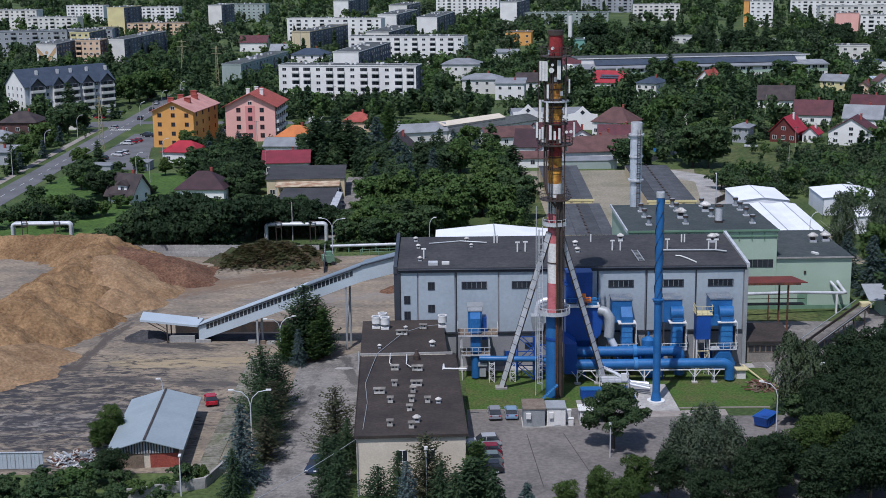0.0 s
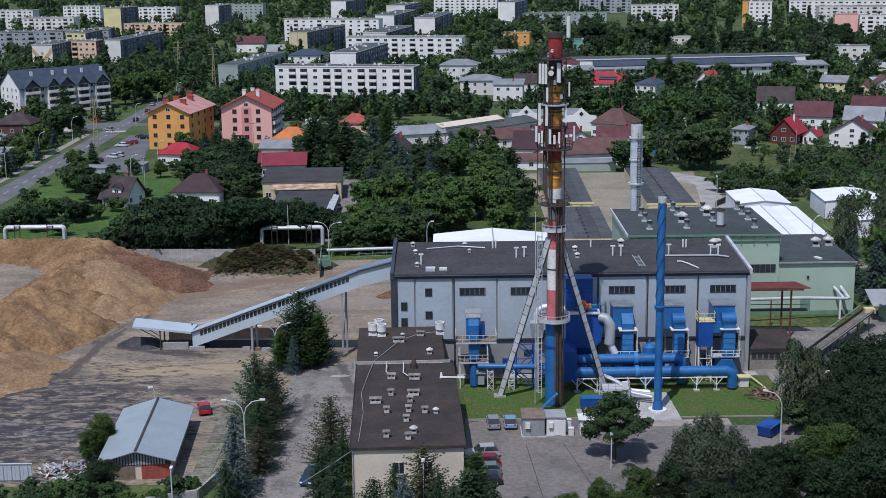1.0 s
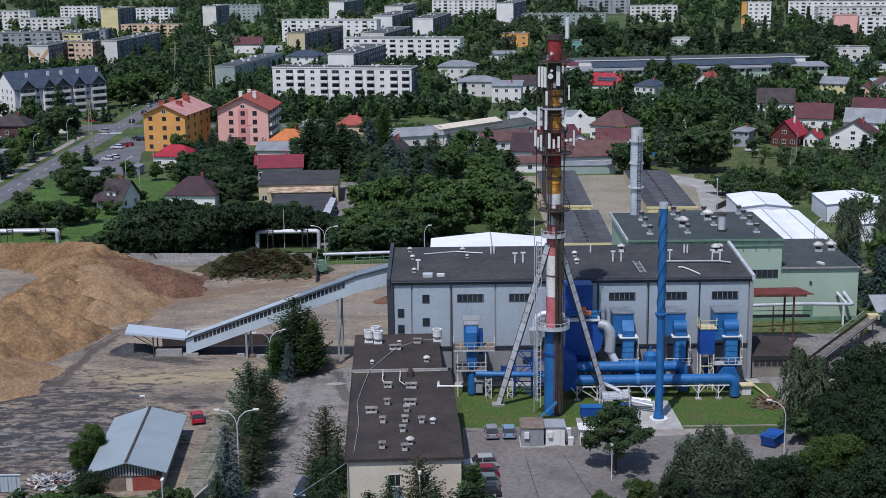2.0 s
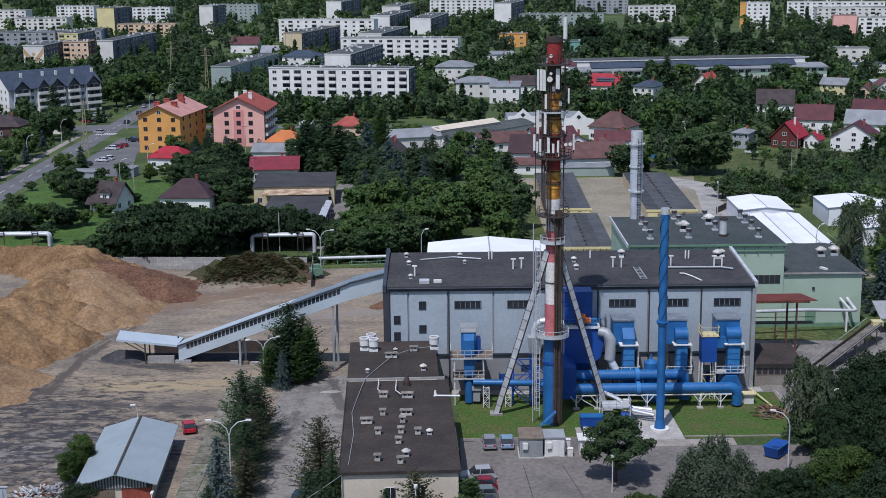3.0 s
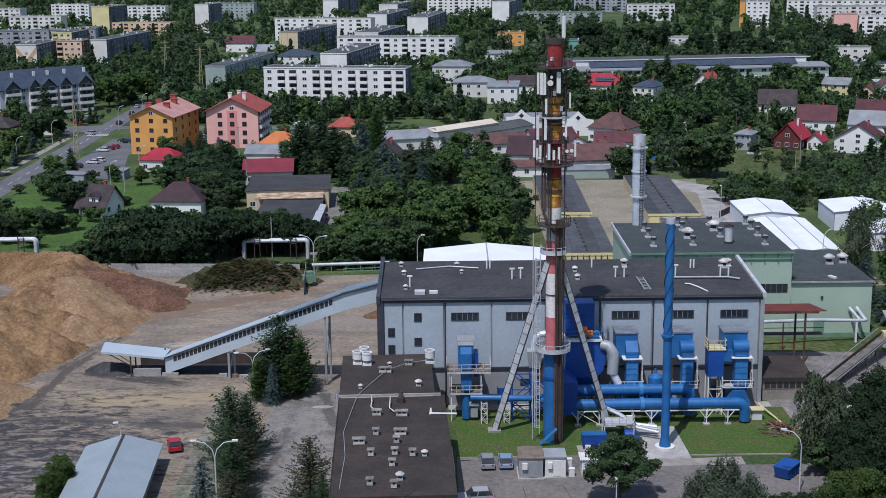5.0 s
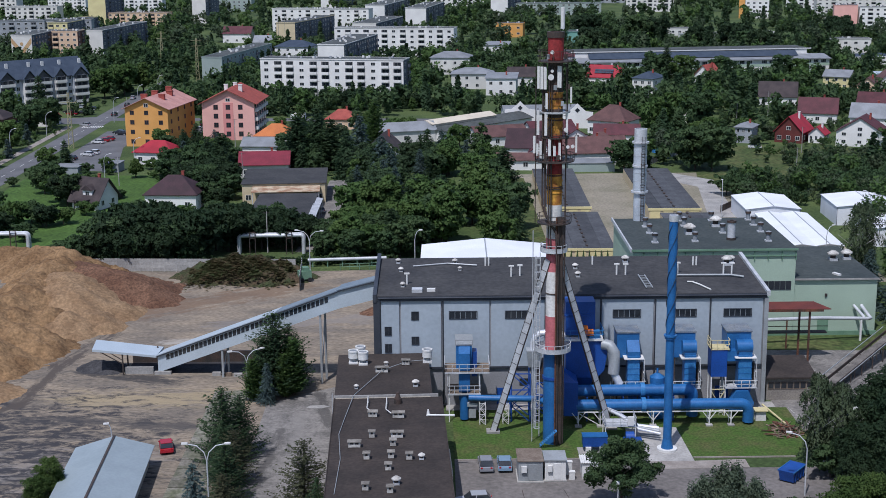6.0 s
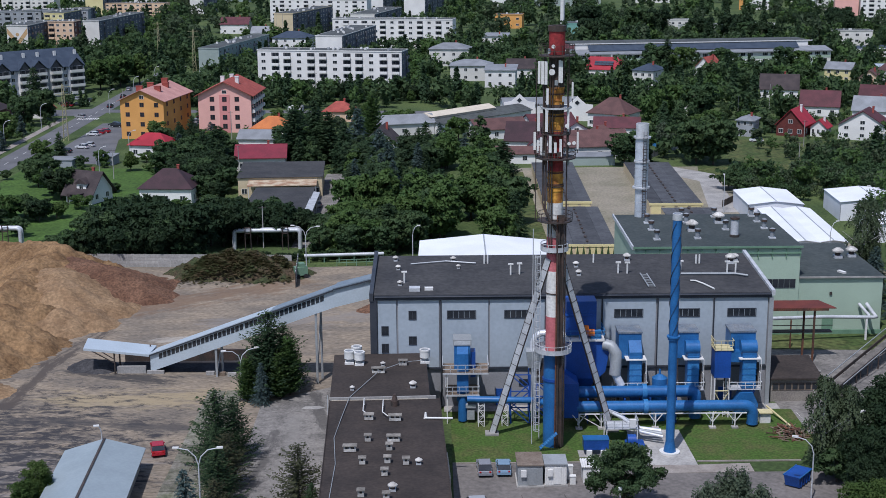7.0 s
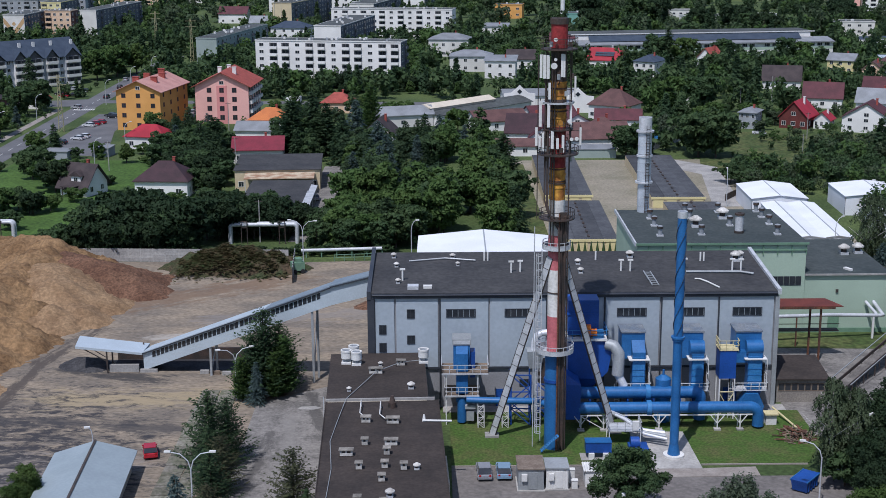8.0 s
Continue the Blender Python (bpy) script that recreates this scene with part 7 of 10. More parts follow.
flats(-213, 1063, -8, 40, 11, 16, 5, 9, GREENGREY, "grey-green apartment block far off")
flats(-330, 860, -6, 40, 12, 16, 5, 9, OFFWHITE, "off-white apartment block far off", bal=(1, 4, 7))
flats(-410, 1000, -10, 50, 12, 16, 5, 10, OFFWHITE, "off-white apartment block far off", bal=(1, 4, 7))
flats(33.4, 940, -14, 13.8, 57, 20, 6, 0, WHITEWALL, "tall white apartment block far off", side=9, end=SHADED_END)
flats(49, 965, -4, 75.5, 12, 10, 3, 16, GREENGREY, "long pale green school building", name="school_building", vents=6)
flats(28.0, 727, -9, 17.5, 14, 9, 2, 3, ORANGEWALL, "orange rendered flat-roofed house", name="house_block", vents=3, keep=6)
flats(66.0, 646, -12, 18.2, 16, 9, 2, 0, TEALWALL, "teal rendered hall with an orange end", side=2, end=ORANGEWALL, name="hall_building", vents=5, keep=6)
flats(143, 690, 12, 62, 8, 4, 1, 14, WHITEWALL, "long low white pavilion behind the school", name="pavilion", vents=0, keep=6)
flats(128, 728, -2, 26, 9, 5, 1, 6, OFFWHITE, "low pale workshop behind the school", name="workshop", vents=2, keep=6)
flats(285.8, 1002, -14, 80, 12, 16, 5, 16, WHITEWALL, "long white apartment block far off", bal=(2, 5, 8, 11, 14))
flats(281, 890, -4, 70, 12, 16, 5, 14, OFFWHITE, "long pale apartment block far off", bal=(2, 5, 8, 11))
flats(257.1, 761, -12, 15.3, 12, 17, 5, 0, PINKWALL, "apartment block with a blank pink end wall")
flats(272.2, 754, -12, 42, 11, 16, 5, 9, WHITEWALL, "white apartment block with balconies", bal=(1, 4, 7))
flats(228.2, 899, -14, 17.8, 14, 20, 6, 4, WHITEWALL, "tall white block with an orange side strip", left=2)
flats(223.8, 901, -14, 4.3, 14, 20, 6, 0, ORANGEWALL, "narrow orange stair tower of flats", vents=0)
flats(206.0, 588, -8, 21.6, 12, 8, 2, 4, OFFWHITE, "beige two-storey flat-roofed building", left=2, name="office_building", vents=3, keep=6)
flats(150, 1000, -6, 40, 12, 14, 4, 9, OFFWHITE, "pale apartment block far off", bal=(1, 4, 7))
flats(-20, 1120, -10, 60, 12, 16, 5, 12, WHITEWALL, "white apartment block far off", bal=(2, 5, 8))
flats(120, 1150, -8, 50, 12, 16, 5, 10, GREYWALL, "grey apartment block far off", bal=(2, 5, 8))
flats(-60, 1000, -10, 16, 60, 16, 5, 0, OFFWHITE, "apartment block with a pale end wall", side=10, end=SHADED_END)

# mural and sign shapes on end walls
b = Mesh()
for s in (-1, 1):
    b.grid([(5.5 + s * 0.1, -0.03, 8.2), (5.5 + s * 5.4, -0.03, 14.6), (5.5 + s * 5.4, -0.03, 11.6), (5.5 + s * 0.1, -0.03, 5.0)], [(0, 1, 2, 3) if s < 0 else (3, 2, 1, 0)])
mural = solid("wall_mural", b.rod((5.5, -0.02, 11.2), (5.5, -0.08, 11.2), 0.9, n=16), mat("mural_brown", (0.50, 0.33, 0.17), (0.45, 0.29, 0.15), 0.9), "brown chevron and round motif painted on the end wall", "mural")
mural.matrix_basis = pose(-235.0, 560, 0, 0, 0, -3)

# school with a dark solar band
school = thing("school_building", "long low school with pale green walls and dark solar roof bands", "school", 51.7, 473, 0, 6.5)
occupy(51.7, 473, 6.5, 126, 30, 4)
part("wall", Mesh().box(0, 126, 0, 30, 0, 6.6), WHITEWALL, school)
part("green_band", Mesh().box(-0.02, 126.02, -0.06, -0.01, 3.2, 4.5), GREENWALL, school, "pale green wall band")
part("green_band", Mesh().box(-0.02, 126.02, -0.06, -0.01, 0.0, 1.4), GREENWALL, school, "pale green wall band")
part("roof", Mesh().grid([(-0.6, -0.8, 6.6), (126.6, -0.8, 6.6), (126.6, 9, 8.2), (-0.6, 9, 8.2)], [(0, 1, 2, 3)]), GREYROOF, school, "grey sloping roof")
part("roof_front", Mesh().box(-0.6, 126.6, -0.9, -0.7, 6.2, 6.75), GREYROOF, school)
part("upper_wall", Mesh().box(4, 118, 9, 9.4, 8.0, 10.6), WHITEWALL, school)
part("solar_band", Mesh().grid([(10, 4.0, 7.75), (112, 4.0, 7.75), (112, 8.9, 10.2), (10, 8.9, 10.2)], [(0, 1, 2, 3)]), SLATE, school, "dark solar panel band")
part("flat_roof", Mesh().box(2, 120, 9, 30, 10.2, 10.6), FLATROOF, school)
part("roof_edge", Mesh().box(2, 120, 8.6, 9.0, 10.5, 10.9), WHITE, school)
for k in range(34):
    for z in (1.5, 4.6):
        if k % 5 != 4:
            window(school, 2.5 + k * 3.65, -0.06, z, 2.5, 1.6, panes=3)
bt = Mesh().box(0, 18, 0, 9, 0, 4)
ob = solid("low_building", bt, WHITEWALL, "low white building with solar panels on the roof", "building")
ob.matrix_basis = pose(199, 520, 0, 0, 0, 8)
occupy(199, 520, 8, 40, 9)
for k in range(12):
    q = solid("solar_panel", Mesh().grid([(0, 0, 0), (2.6, 0, 0), (2.6, 2.2, 1.0), (0, 2.2, 1.0), (0, 0, -0.08), (2.6, 0, -0.08), (2.6, 2.2, 0.0), (0, 2.2, 0.0)], [(0, 1, 2, 3), (4, 7, 6, 5), (0, 4, 5, 1), (1, 5, 6, 2), (2, 6, 7, 3), (3, 7, 4, 0)]), SLATE, "dark tilted solar panel on a flat roof", "solar panel", "solar panels")
    q.matrix_basis = pose(199.4, 520.2, 4.08, 0, 0, 8) @ pose(0.1 + (k % 6) * 2.9, 1.0 + (k // 6) * 4.0, 0)
ob = solid("boiler_flue", Mesh().rod((0, 0, 0), (0, 0, 22), 1.3, n=16), WHITE, "plain white round flue behind the teal hall", "chimney")
ob.matrix_basis = pose(66, 668, 0)

# orange and pink apartment houses
og = house(-111.6, 271.3, -9, 14.4, 26, 12.4, 3.2, "gy", ORANGEWALL, PALEROSE, "orange four-storey apartment house with a pale rose roof", 0.9, 3, 4, 12, 4, False, "apartment_house", BROWNROOF)
for x, y, z in ((4.5, 6, 14.8), (9.8, 8, 14.6), (5.2, 14, 15.0), (9.2, 17, 14.8), (7.2, 22, 15.6)):
    part("chimney", Mesh().box(x - 1.0, x + 1.0, y - 0.5, y + 0.5, 12.5, z + 1.3).box(x - 1.1, x + 1.1, y - 0.6, y + 0.6, z + 1.3, z + 1.5), TILERED, og, "brick chimney")
pk = house(-88.8, 283.3, -3, 17.4, 22, 12.4, 4.2, "gy", PINKWALL, TILERED, "pink four-storey apartment house with a red tiled roof", 1.1, 0, 1, 12, 0, False, "apartment_house")
part("centre_strip", Mesh().box(7.0, 10.4, -0.12, 0, 0, 12.4), ROSE, pk, "deep rose centre strip")
for j in range(4):
    for x in (4.6, 8.7, 12.8):
        window(pk, x, -0.12 if x == 8.7 else 0, 1.3 + 2.95 * j, 1.5, 1.6, rim=BROWNROOF)
    for k in range(5):
        balcony(pk, 17.4, 2.4 + 4.2 * k, 0.6 + 2.95 * j, 2.8, 90, WHITE)
for x, y in ((6.5, 9), (11.5, 8), (8.4, 15)):
    part("chimney", Mesh().box(x - 0.6, x + 0.6, y - 0.5, y + 0.5, 13, 17.4).box(x - 0.7, x + 0.7, y - 0.6, y + 0.6, 17.4, 17.6), WHITE, pk)

# slate-roofed apartment row
ba = thing("apartment_row", "grey and white apartment row with slate gables and balconies", "apartment building", -183.0, 365, 0, 44)
occupy(-183, 365, 44, 48, 18, 14)
part("wall", Mesh().box(0, 40.5, 0, 16, 0, 12), PALEGREY, ba)
part("gable", Mesh().prism([(0, 0), (16, 0), (16, 12), (8, 18), (0, 12)], -0.3, 0, 0, Matrix(((0, 0, 1, 0), (1, 0, 0, 0), (0, 1, 0, 0), (0, 0, 0, 1)))), WHITEWALL, ba, "white gable wall")
for s in ([(-0.8, -0.9, 11.4), (41.3, -0.9, 11.4), (41.3, 8, 18.2), (-0.8, 8, 18.2)], [(-0.8, 8, 18.2), (41.3, 8, 18.2), (41.3, 16.9, 11.4), (-0.8, 16.9, 11.4)]):
    part("roof_slope", Mesh().grid(s + [(px, py, pz + 0.2) for px, py, pz in s], [(3, 2, 1, 0), (4, 5, 6, 7), (0, 1, 5, 4), (1, 2, 6, 5), (2, 3, 7, 6), (3, 0, 4, 7)]), SLATE, ba)
for k, x in enumerate((5, 14.5, 20.5, 28.0, 37)):
    w = 6.5 if k % 2 == 0 else 5.0
    part("bay", Mesh().box(x - w / 2, x + w / 2, -1.3, 0.0, 0, 11.6), WHITEWALL if k % 2 else PALEGREY, ba)
    g = [(x - w / 2 - 0.5, -1.8, 11.2), (x, -1.8, 14.8), (x, 6, 14.8), (x - w / 2 - 0.5, 3.0, 11.2)]
    g2 = [(x, -1.8, 14.8), (x + w / 2 + 0.5, -1.8, 11.2), (x + w / 2 + 0.5, 3.0, 11.2), (x, 6, 14.8)]
    for s in (g, g2):
        part("dormer_roof", Mesh().grid(s + [(px, py, pz + 0.2) for px, py, pz in s], [(3, 2, 1, 0), (4, 5, 6, 7), (0, 1, 5, 4), (1, 2, 6, 5), (2, 3, 7, 6), (3, 0, 4, 7)]), SLATE, ba)
    # gable under the dormer roof filled with the painted recess shade
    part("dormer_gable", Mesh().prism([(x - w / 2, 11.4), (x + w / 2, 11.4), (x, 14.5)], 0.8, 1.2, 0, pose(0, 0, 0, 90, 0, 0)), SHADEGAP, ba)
    for j in range(4):
        balcony(ba, x, -1.3, 0.7 + 2.85 * j, w * 0.92, 0, OFFWHITE)
    part("chimney", Mesh().box(x + 2.4, x + 3.5, 4.5, 5.1, 13, 17.6), WHITE, ba)
for j in range(4):
    for x in (10.0, 24.2, 32.6, 40.0):
        window(ba, x, 0, 1.4 + 2.85 * j, 1.4, 1.5)
    for y in (2.5, 6, 10, 13.5):
        window(ba, -0.3, y, 1.4 + 2.85 * j, 1.0, 1.5, -90)

# houses
house(100.8, 430, -35, 9.5, 11, 4.2, 5.2, "gy", WHITEWALL, TILERED, "white house with a bright red tiled roof")
house(114.6, 364, -14, 14.2, 10, 3.5, 5.0, "gx", WHITEWALL, DARKROOF, "white house with a dark brown roof")
house(97.2, 267.5, -30, 8.8, 12, 3.8, 4.6, "gy", DARKWOOD, REDROOF, "dark red boarded house with a bright red roof")
house(107.5, 265.5, -30, 5, 6, 3, 2.2, "gy", WHITEWALL, REDROOF, "white garage with a bright red roof")
house(116.4, 312, -18, 13, 10, 3.8, 4.6, "gx", WHITEWALL, MAROON, "white house with a maroon roof")
house(153.7, 415, -30, 11, 10, 5.6, 2.4, "gx", YELLOWWALL, GREYROOF, "yellow house with a pale grey roof", floors=2)
house(161.6, 393, -24, 8.2, 10, 4, 3, "gy", PEACH, BROWNROOF, "peach house with a brown roof")
house(172, 398, -7, 10, 11, 5, 4, "gy", OFFWHITE, BROWNROOF, "pale house with a brown roof")
house(114.4, 259, -26, 14.4, 11, 4.6, 4.4, "gy", WHITEWALL, MAROON, "white house with a wide maroon gable roof", floors=2)
house(128.0, 290, -24, 13, 10, 5, 4, "gx", WHITEWALL, GREYROOF, "white house with a grey roof")
house(140.0, 322, -24, 13, 10, 5, 4, "gx", GREYWALL, MAROON, "grey house with a maroon roof")
house(71.6, 316, -30, 9.6, 12, 4.6, 3.6, "gy", OFFWHITE, BROWNROOF, "off-white house with a brown gable roof", floors=2)
house(84.3, 267, -26, 5.4, 8, 5, 1.2, "hip", GREYWALL, GREYROOF, "small grey two-storey house with a grey roof", floors=2)
house(71.0, 406, -34, 9.5, 12, 6.4, 2.4, "hip", OFFWHITE, SLATE, "beige two-storey house with a grey hipped roof", floors=2)
house(55.4, 436, -22, 15, 10, 4.2, 4.6, "gx", WHITEWALL, REDROOF, "white house with a red roof and solar panels")
sol = [solid("solar_panel", Mesh().box(0, 1.6, 0, 1.0, 0, 0.06), SLATE, "dark solar panel on a red roof", "solar panel", "solar panels") for k in range(10)]
for k, q in enumerate(sol):
    q.matrix_basis = pose(55.4, 436, 0, 0, 0, -22) @ pose(3.0 + (k % 5) * 1.7, 1.0 + (k // 5) * 0.95, 5.75 + (k // 5) * 0.86, 42, 0, 0)
house(-13.8, 492, -8, 18.9, 14, 8, 2.5, "hip", OFFWHITE, GREYROOF, "pale villa with a grey hipped roof", floors=2, wins=4)
house(-4.6, 428, -4, 18, 13, 6.5, 2.2, "hip", OFFWHITE, GREYROOF, "pale two-storey villa with a grey hipped roof", floors=2, wins=4)
house(9.5, 403.5, -7, 12.6, 12, 7, 1.3, "flat", WHITEWALL, GREYROOF, "white cubic villa with a pale mono-pitch roof", floors=2)
house(20, 432, -7, 12, 10, 5, 3.5, "gx", WHITEWALL, DARKROOF, "white house with a dark roof")
house(39.6, 290, -32, 13.5, 12, 4.6, 4.8, "hip", WHITEWALL, BROWNROOF, "white manor with a tall brown hipped roof", wins=5)
lh = house(-10.0, 274.5, 46, 46, 11, 3.4, 1.6, "gx", WHITEWALL, FLATROOF, "long low white hall with a cream ridge lantern", wins=0, side=0, smoke=False, name="long_hall")
part("ridge_lantern", Mesh().box(0.0, 31.0, 3.6, 9.4, 4.0, 5.4).grid([(-0.4, 3.2, 5.4), (31.4, 3.2, 5.4), (31.4, 6.5, 6.6), (-0.4, 6.5, 6.6), (31.4, 9.8, 5.4), (-0.4, 9.8, 5.4)], [(0, 1, 2, 3), (3, 2, 4, 5), (0, 3, 5), (1, 4, 2), (5, 4, 1, 0)]), CREAM, lh, "cream sheet ridge lantern")
house(13.0, 313, 4, 26, 12, 4.5, 1.6, "gx", WHITEWALL, GREYROOF, "low white hall with a dull grey roof", wins=0, side=0, smoke=False, name="long_hall")
for x, y in ((12.8, 312.0), (32.1, 304.0)):
    c = [(0, 0), (0, 5.6), (2.4, 5.9), (4.2, 7.4), (5.4, 8.6), (6.6, 7.4), (8.4, 5.9), (10.8, 5.6), (10.8, 0)]
    ob = solid("ornate_gable", Mesh().prism(c, 0, 0.4, 0, pose(0, 0, 0, 90, 0, 0)), WHITEWALL, "white curved parapet gable with a small round window", "gable wall", "curved gables")
    ob.matrix_basis = pose(x, y, 0, 0, 0, -6)
    win = solid("gable_window", Mesh().box(-0.6, 0.6, -0.5, -0.42, -0.6, 0.6), GLASS, "dark diamond window in the curved gable", "window", "gable windows")
    win.matrix_basis = pose(x, y, 0, 0, 0, -6) @ pose(5.4, 0, 6.3, 0, 45, 0)
house(2.0, 262, 18, 17, 12, 3.2, 2.6, "gx", WHITEWALL, BROWNROOF, "low white building with a broad brown roof", wins=4, smoke=False)
house(20.0, 270, 18, 15, 11, 3.4, 2.8, "gx", WHITEWALL, MAROON, "low white building with a maroon roof", wins=4)
house(22.0, 215, 0, 17, 5, 2.4, 0.5, "flat", GREENGREY, GREYROOF, "long low grey-green shed at the court's end", 0.2, 0, 1, 2, 0, False, "long_shed")
house(9.3, 236, -9, 13, 15, 4, 4.5, "gx", WHITEWALL, PLUM, "low house with a broad dark maroon roof", wins=4)
house(24.0, 224, 8, 21, 14, 3.8, 3.6, "gx", WHITEWALL, BROWNROOF, "low house with a broad red-brown roof", wins=6)
house(34.5, 237, 8, 9, 9, 4.2, 3.2, "hip", WHITEWALL, BROWNROOF, "low pavilion with a red-brown hipped roof", wins=3)
house(15.5, 228, -9, 8, 10, 3.6, 3.0, "gy", WHITEWALL, MAROON, "small wing with a maroon gable roof", smoke=False)
house(26.0, 246, 8, 11, 10, 4.4, 3.2, "gy", WHITEWALL, MAROON, "low house with a maroon cross gable")
house(38.6, 262, -8, 14, 8, 4, 2.6, "gx", WHITEWALL, MAROON, "low outbuilding with a maroon roof", wins=4)
house(6.0, 219, -3, 16, 6, 3, 1.5, "gx", WHITEWALL, BROWNROOF, "long white outbuilding with a brown roof", wins=3, smoke=False)
house(-49.9, 306, -6, 10.3, 9, 3.5, 3, "hip", PEACH, TILERED, "small house with a red hipped roof")
house(-68.2, 257, -8, 11.5, 10, 5, 3.2, "hip", WHITEWALL, ORANGEROOF, "white house with an orange roof")
house(-70.5, 243.5, -5, 10.7, 9, 4, 2.0, "gx", WHITEWALL, GREYROOF, "white annex with a bluish grey roof", smoke=False)
house(-66.5, 210, 3, 13.6, 10, 3.8, 2.8, "gx", OFFWHITE, CRIMSON, "long house with a crimson sheet roof", wins=4)
house(-60.6, 172.3, 3, 20.9, 20, 5, 0.4, "flat", BEIGEWALL, FELT, "beige flat-roofed office building", 0.3, 7, 1, 10, 0, False, "office_building")
oc = thing("loading_canopy", "rusty cream sheet canopy along the beige office", "canopy", -57.6, 166.2, 0, 3)
part("roof", Mesh().grid([(0, 0, 4.0), (17, 0, 4.0), (17, 6.0, 4.4), (0, 6.0, 4.4), (0, 0, 4.14), (17, 0, 4.14), (17, 6.0, 4.54), (0, 6.0, 4.54)], [(3, 2, 1, 0), (4, 5, 6, 7), (0, 1, 5, 4), (1, 2, 6, 5), (2, 3, 7, 6), (3, 0, 4, 7)]), mat("rusty_cream_sheet", (0.52, 0.43, 0.30), (0.30, 0.17, 0.10), 0.7, s1=0.5, spread=0.2), oc)
for k in range(5):
    part("post", Mesh().bar((0.3 + 4.1 * k, 0.3, 0), (0.3 + 4.1 * k, 0.3, 4.0), 0.16), GALV, oc)
house(-55.0, 137.5, 0, 13.9, 28, 3.4, 0.3, "flat", BEIGEWALL, FELT, "long low flat-roofed beige extension building", 0.3, 0, 1, 8, 0, False, "extension")
lt = thing("lean_to_roof", "pale grey sheet lean-to along the dark-roofed extension", "roof", -41.0, 135.2)
part("roof", Mesh().grid([(0, 0, 3.62), (1.7, 0, 3.3), (1.7, 26, 3.3), (0, 26, 3.62), (0, 0, 3.76), (1.7, 0, 3.44), (1.7, 26, 3.44), (0, 26, 3.76)], [(3, 2, 1, 0), (4, 5, 6, 7), (0, 1, 5, 4), (1, 2, 6, 5), (2, 3, 7, 6), (3, 0, 4, 7)]), GALV, lt)
for k in range(7):
    part("post", Mesh().bar((1.5, 0.4 + 4.2 * k, 0), (1.5, 0.4 + 4.2 * k, 3.32), 0.14), GALV, lt)
house(-32.4, 237, -10, 9, 9, 4, 4, "gy", OFFWHITE, DARKROOF, "house with a dark purple-brown roof")
house(-30.9, 270, 16, 20, 8, 4, 2.2, "gx", OFFWHITE, GREYROOF, "long hall with a pale roof", smoke=False)
house(-83.6, 164.6, -4, 12.8, 11, 4, 4, "hip", WHITEWALL, PLUM, "white house with a purple-brown hipped roof")
sh = house(-102.6, 168.5, -24, 7.8, 8.2, 2.8, 4.6, "gx", WHITEWALL, DARKROOF, "white house with a steep dark brown roof and a dormer", keep=14, over=0.9)
part("dormer", Mesh().box(3.0, 5.8, 0.6, 4.4, 2.9, 5.0), WHITEWALL, sh)
part("dormer_roof", Mesh().grid([(2.6, 0.2, 4.9), (4.4, 0.2, 6.2), (4.4, 4.9, 6.2), (2.6, 4.9, 4.9), (6.2, 0.2, 4.9), (6.2, 4.9, 4.9)], [(0, 1, 2, 3), (1, 4, 5, 2), (0, 4, 1), (3, 2, 5), (0, 3, 5, 4)]), DARKROOF, sh)
window(sh, 4.4, 0.6, 3.5, 1.2, 1.1)
part("porch_roof", Mesh().box(1.8, 5.8, -2.4, 0.0, 2.6, 2.8).box(2.3, 2.5, -2.3, -2.1, 0, 2.6).box(5.5, 5.7, -2.3, -2.1, 0, 2.6), DARKROOF, sh)
house(-101.5, 235.5, -12, 12, 9, 3.6, 3.0, "hip", WHITEWALL, REDROOF, "white annex with a bright red hipped roof", smoke=False)
house(-120.3, 217, -8, 7.1, 5, 2.4, 0.2, "flat", GREYWALL, GREYROOF, "small grey flat-roofed garage", 0.2, 0, 1, 2, 0, False, "garage")
house(-108.0, 222, -8, 5.0, 5, 2.4, 0.2, "flat", GREYWALL, GREYROOF, "small grey flat-roofed garage", 0.2, 0, 1, 2, 0, False, "garage")
house(-158.7, 322, -18, 9, 8, 3, 3.4, "gy", OFFWHITE, TILERED, "small house with a red tiled roof")
house(-177, 311, -5, 14, 12, 4, 3.5, "hip", BROWNROOF, DARKROOF, "brick house with a dark hipped roof")
house(-170, 262, -3, 13, 11, 4, 3, "hip", PEACH, GREYROOF, "house with a pale blue-grey roof")
house(-160, 236, -3, 11, 9, 4, 1.0, "flat", GREYWALL, GREYROOF, "grey workshop with a pale roof")
house(-95.5, 553, -12, 19, 14, 9, 3, "hip", WHITEWALL, SLATE, "white two-storey house with a slate roof", floors=3, wins=4)
house(-255, 770, -8, 14, 12, 8, 4, "hip", WHITEWALL, SLATE, "white house with a blue slate roof", floors=2)
house(-145, 700, -8, 18, 10, 6, 4, "gx", WHITEWALL, MAROON, "long house with a maroon roof")
house(-118, 640, -8, 12, 9, 5, 3.5, "gx", WHITEWALL, GREYROOF, "white house with a pale roof")
house(15, 590, -8, 14, 10, 6, 1.2, "flat", WHITEWALL, GREYROOF, "white flat-roofed villa in gardens", floors=2)
house(46, 520, -8, 12, 10, 5, 3, "gx", OFFWHITE, MAROON, "house with a maroon roof")
house(230, 480, -8, 13, 10, 5, 4, "gx", WHITEWALL, MAROON, "white house with a maroon roof")
house(186, 445, -8, 8, 6, 3, 0.6, "flat", GREYWALL, SHEET, "pale kiosk with a blue-grey roof", smoke=False)
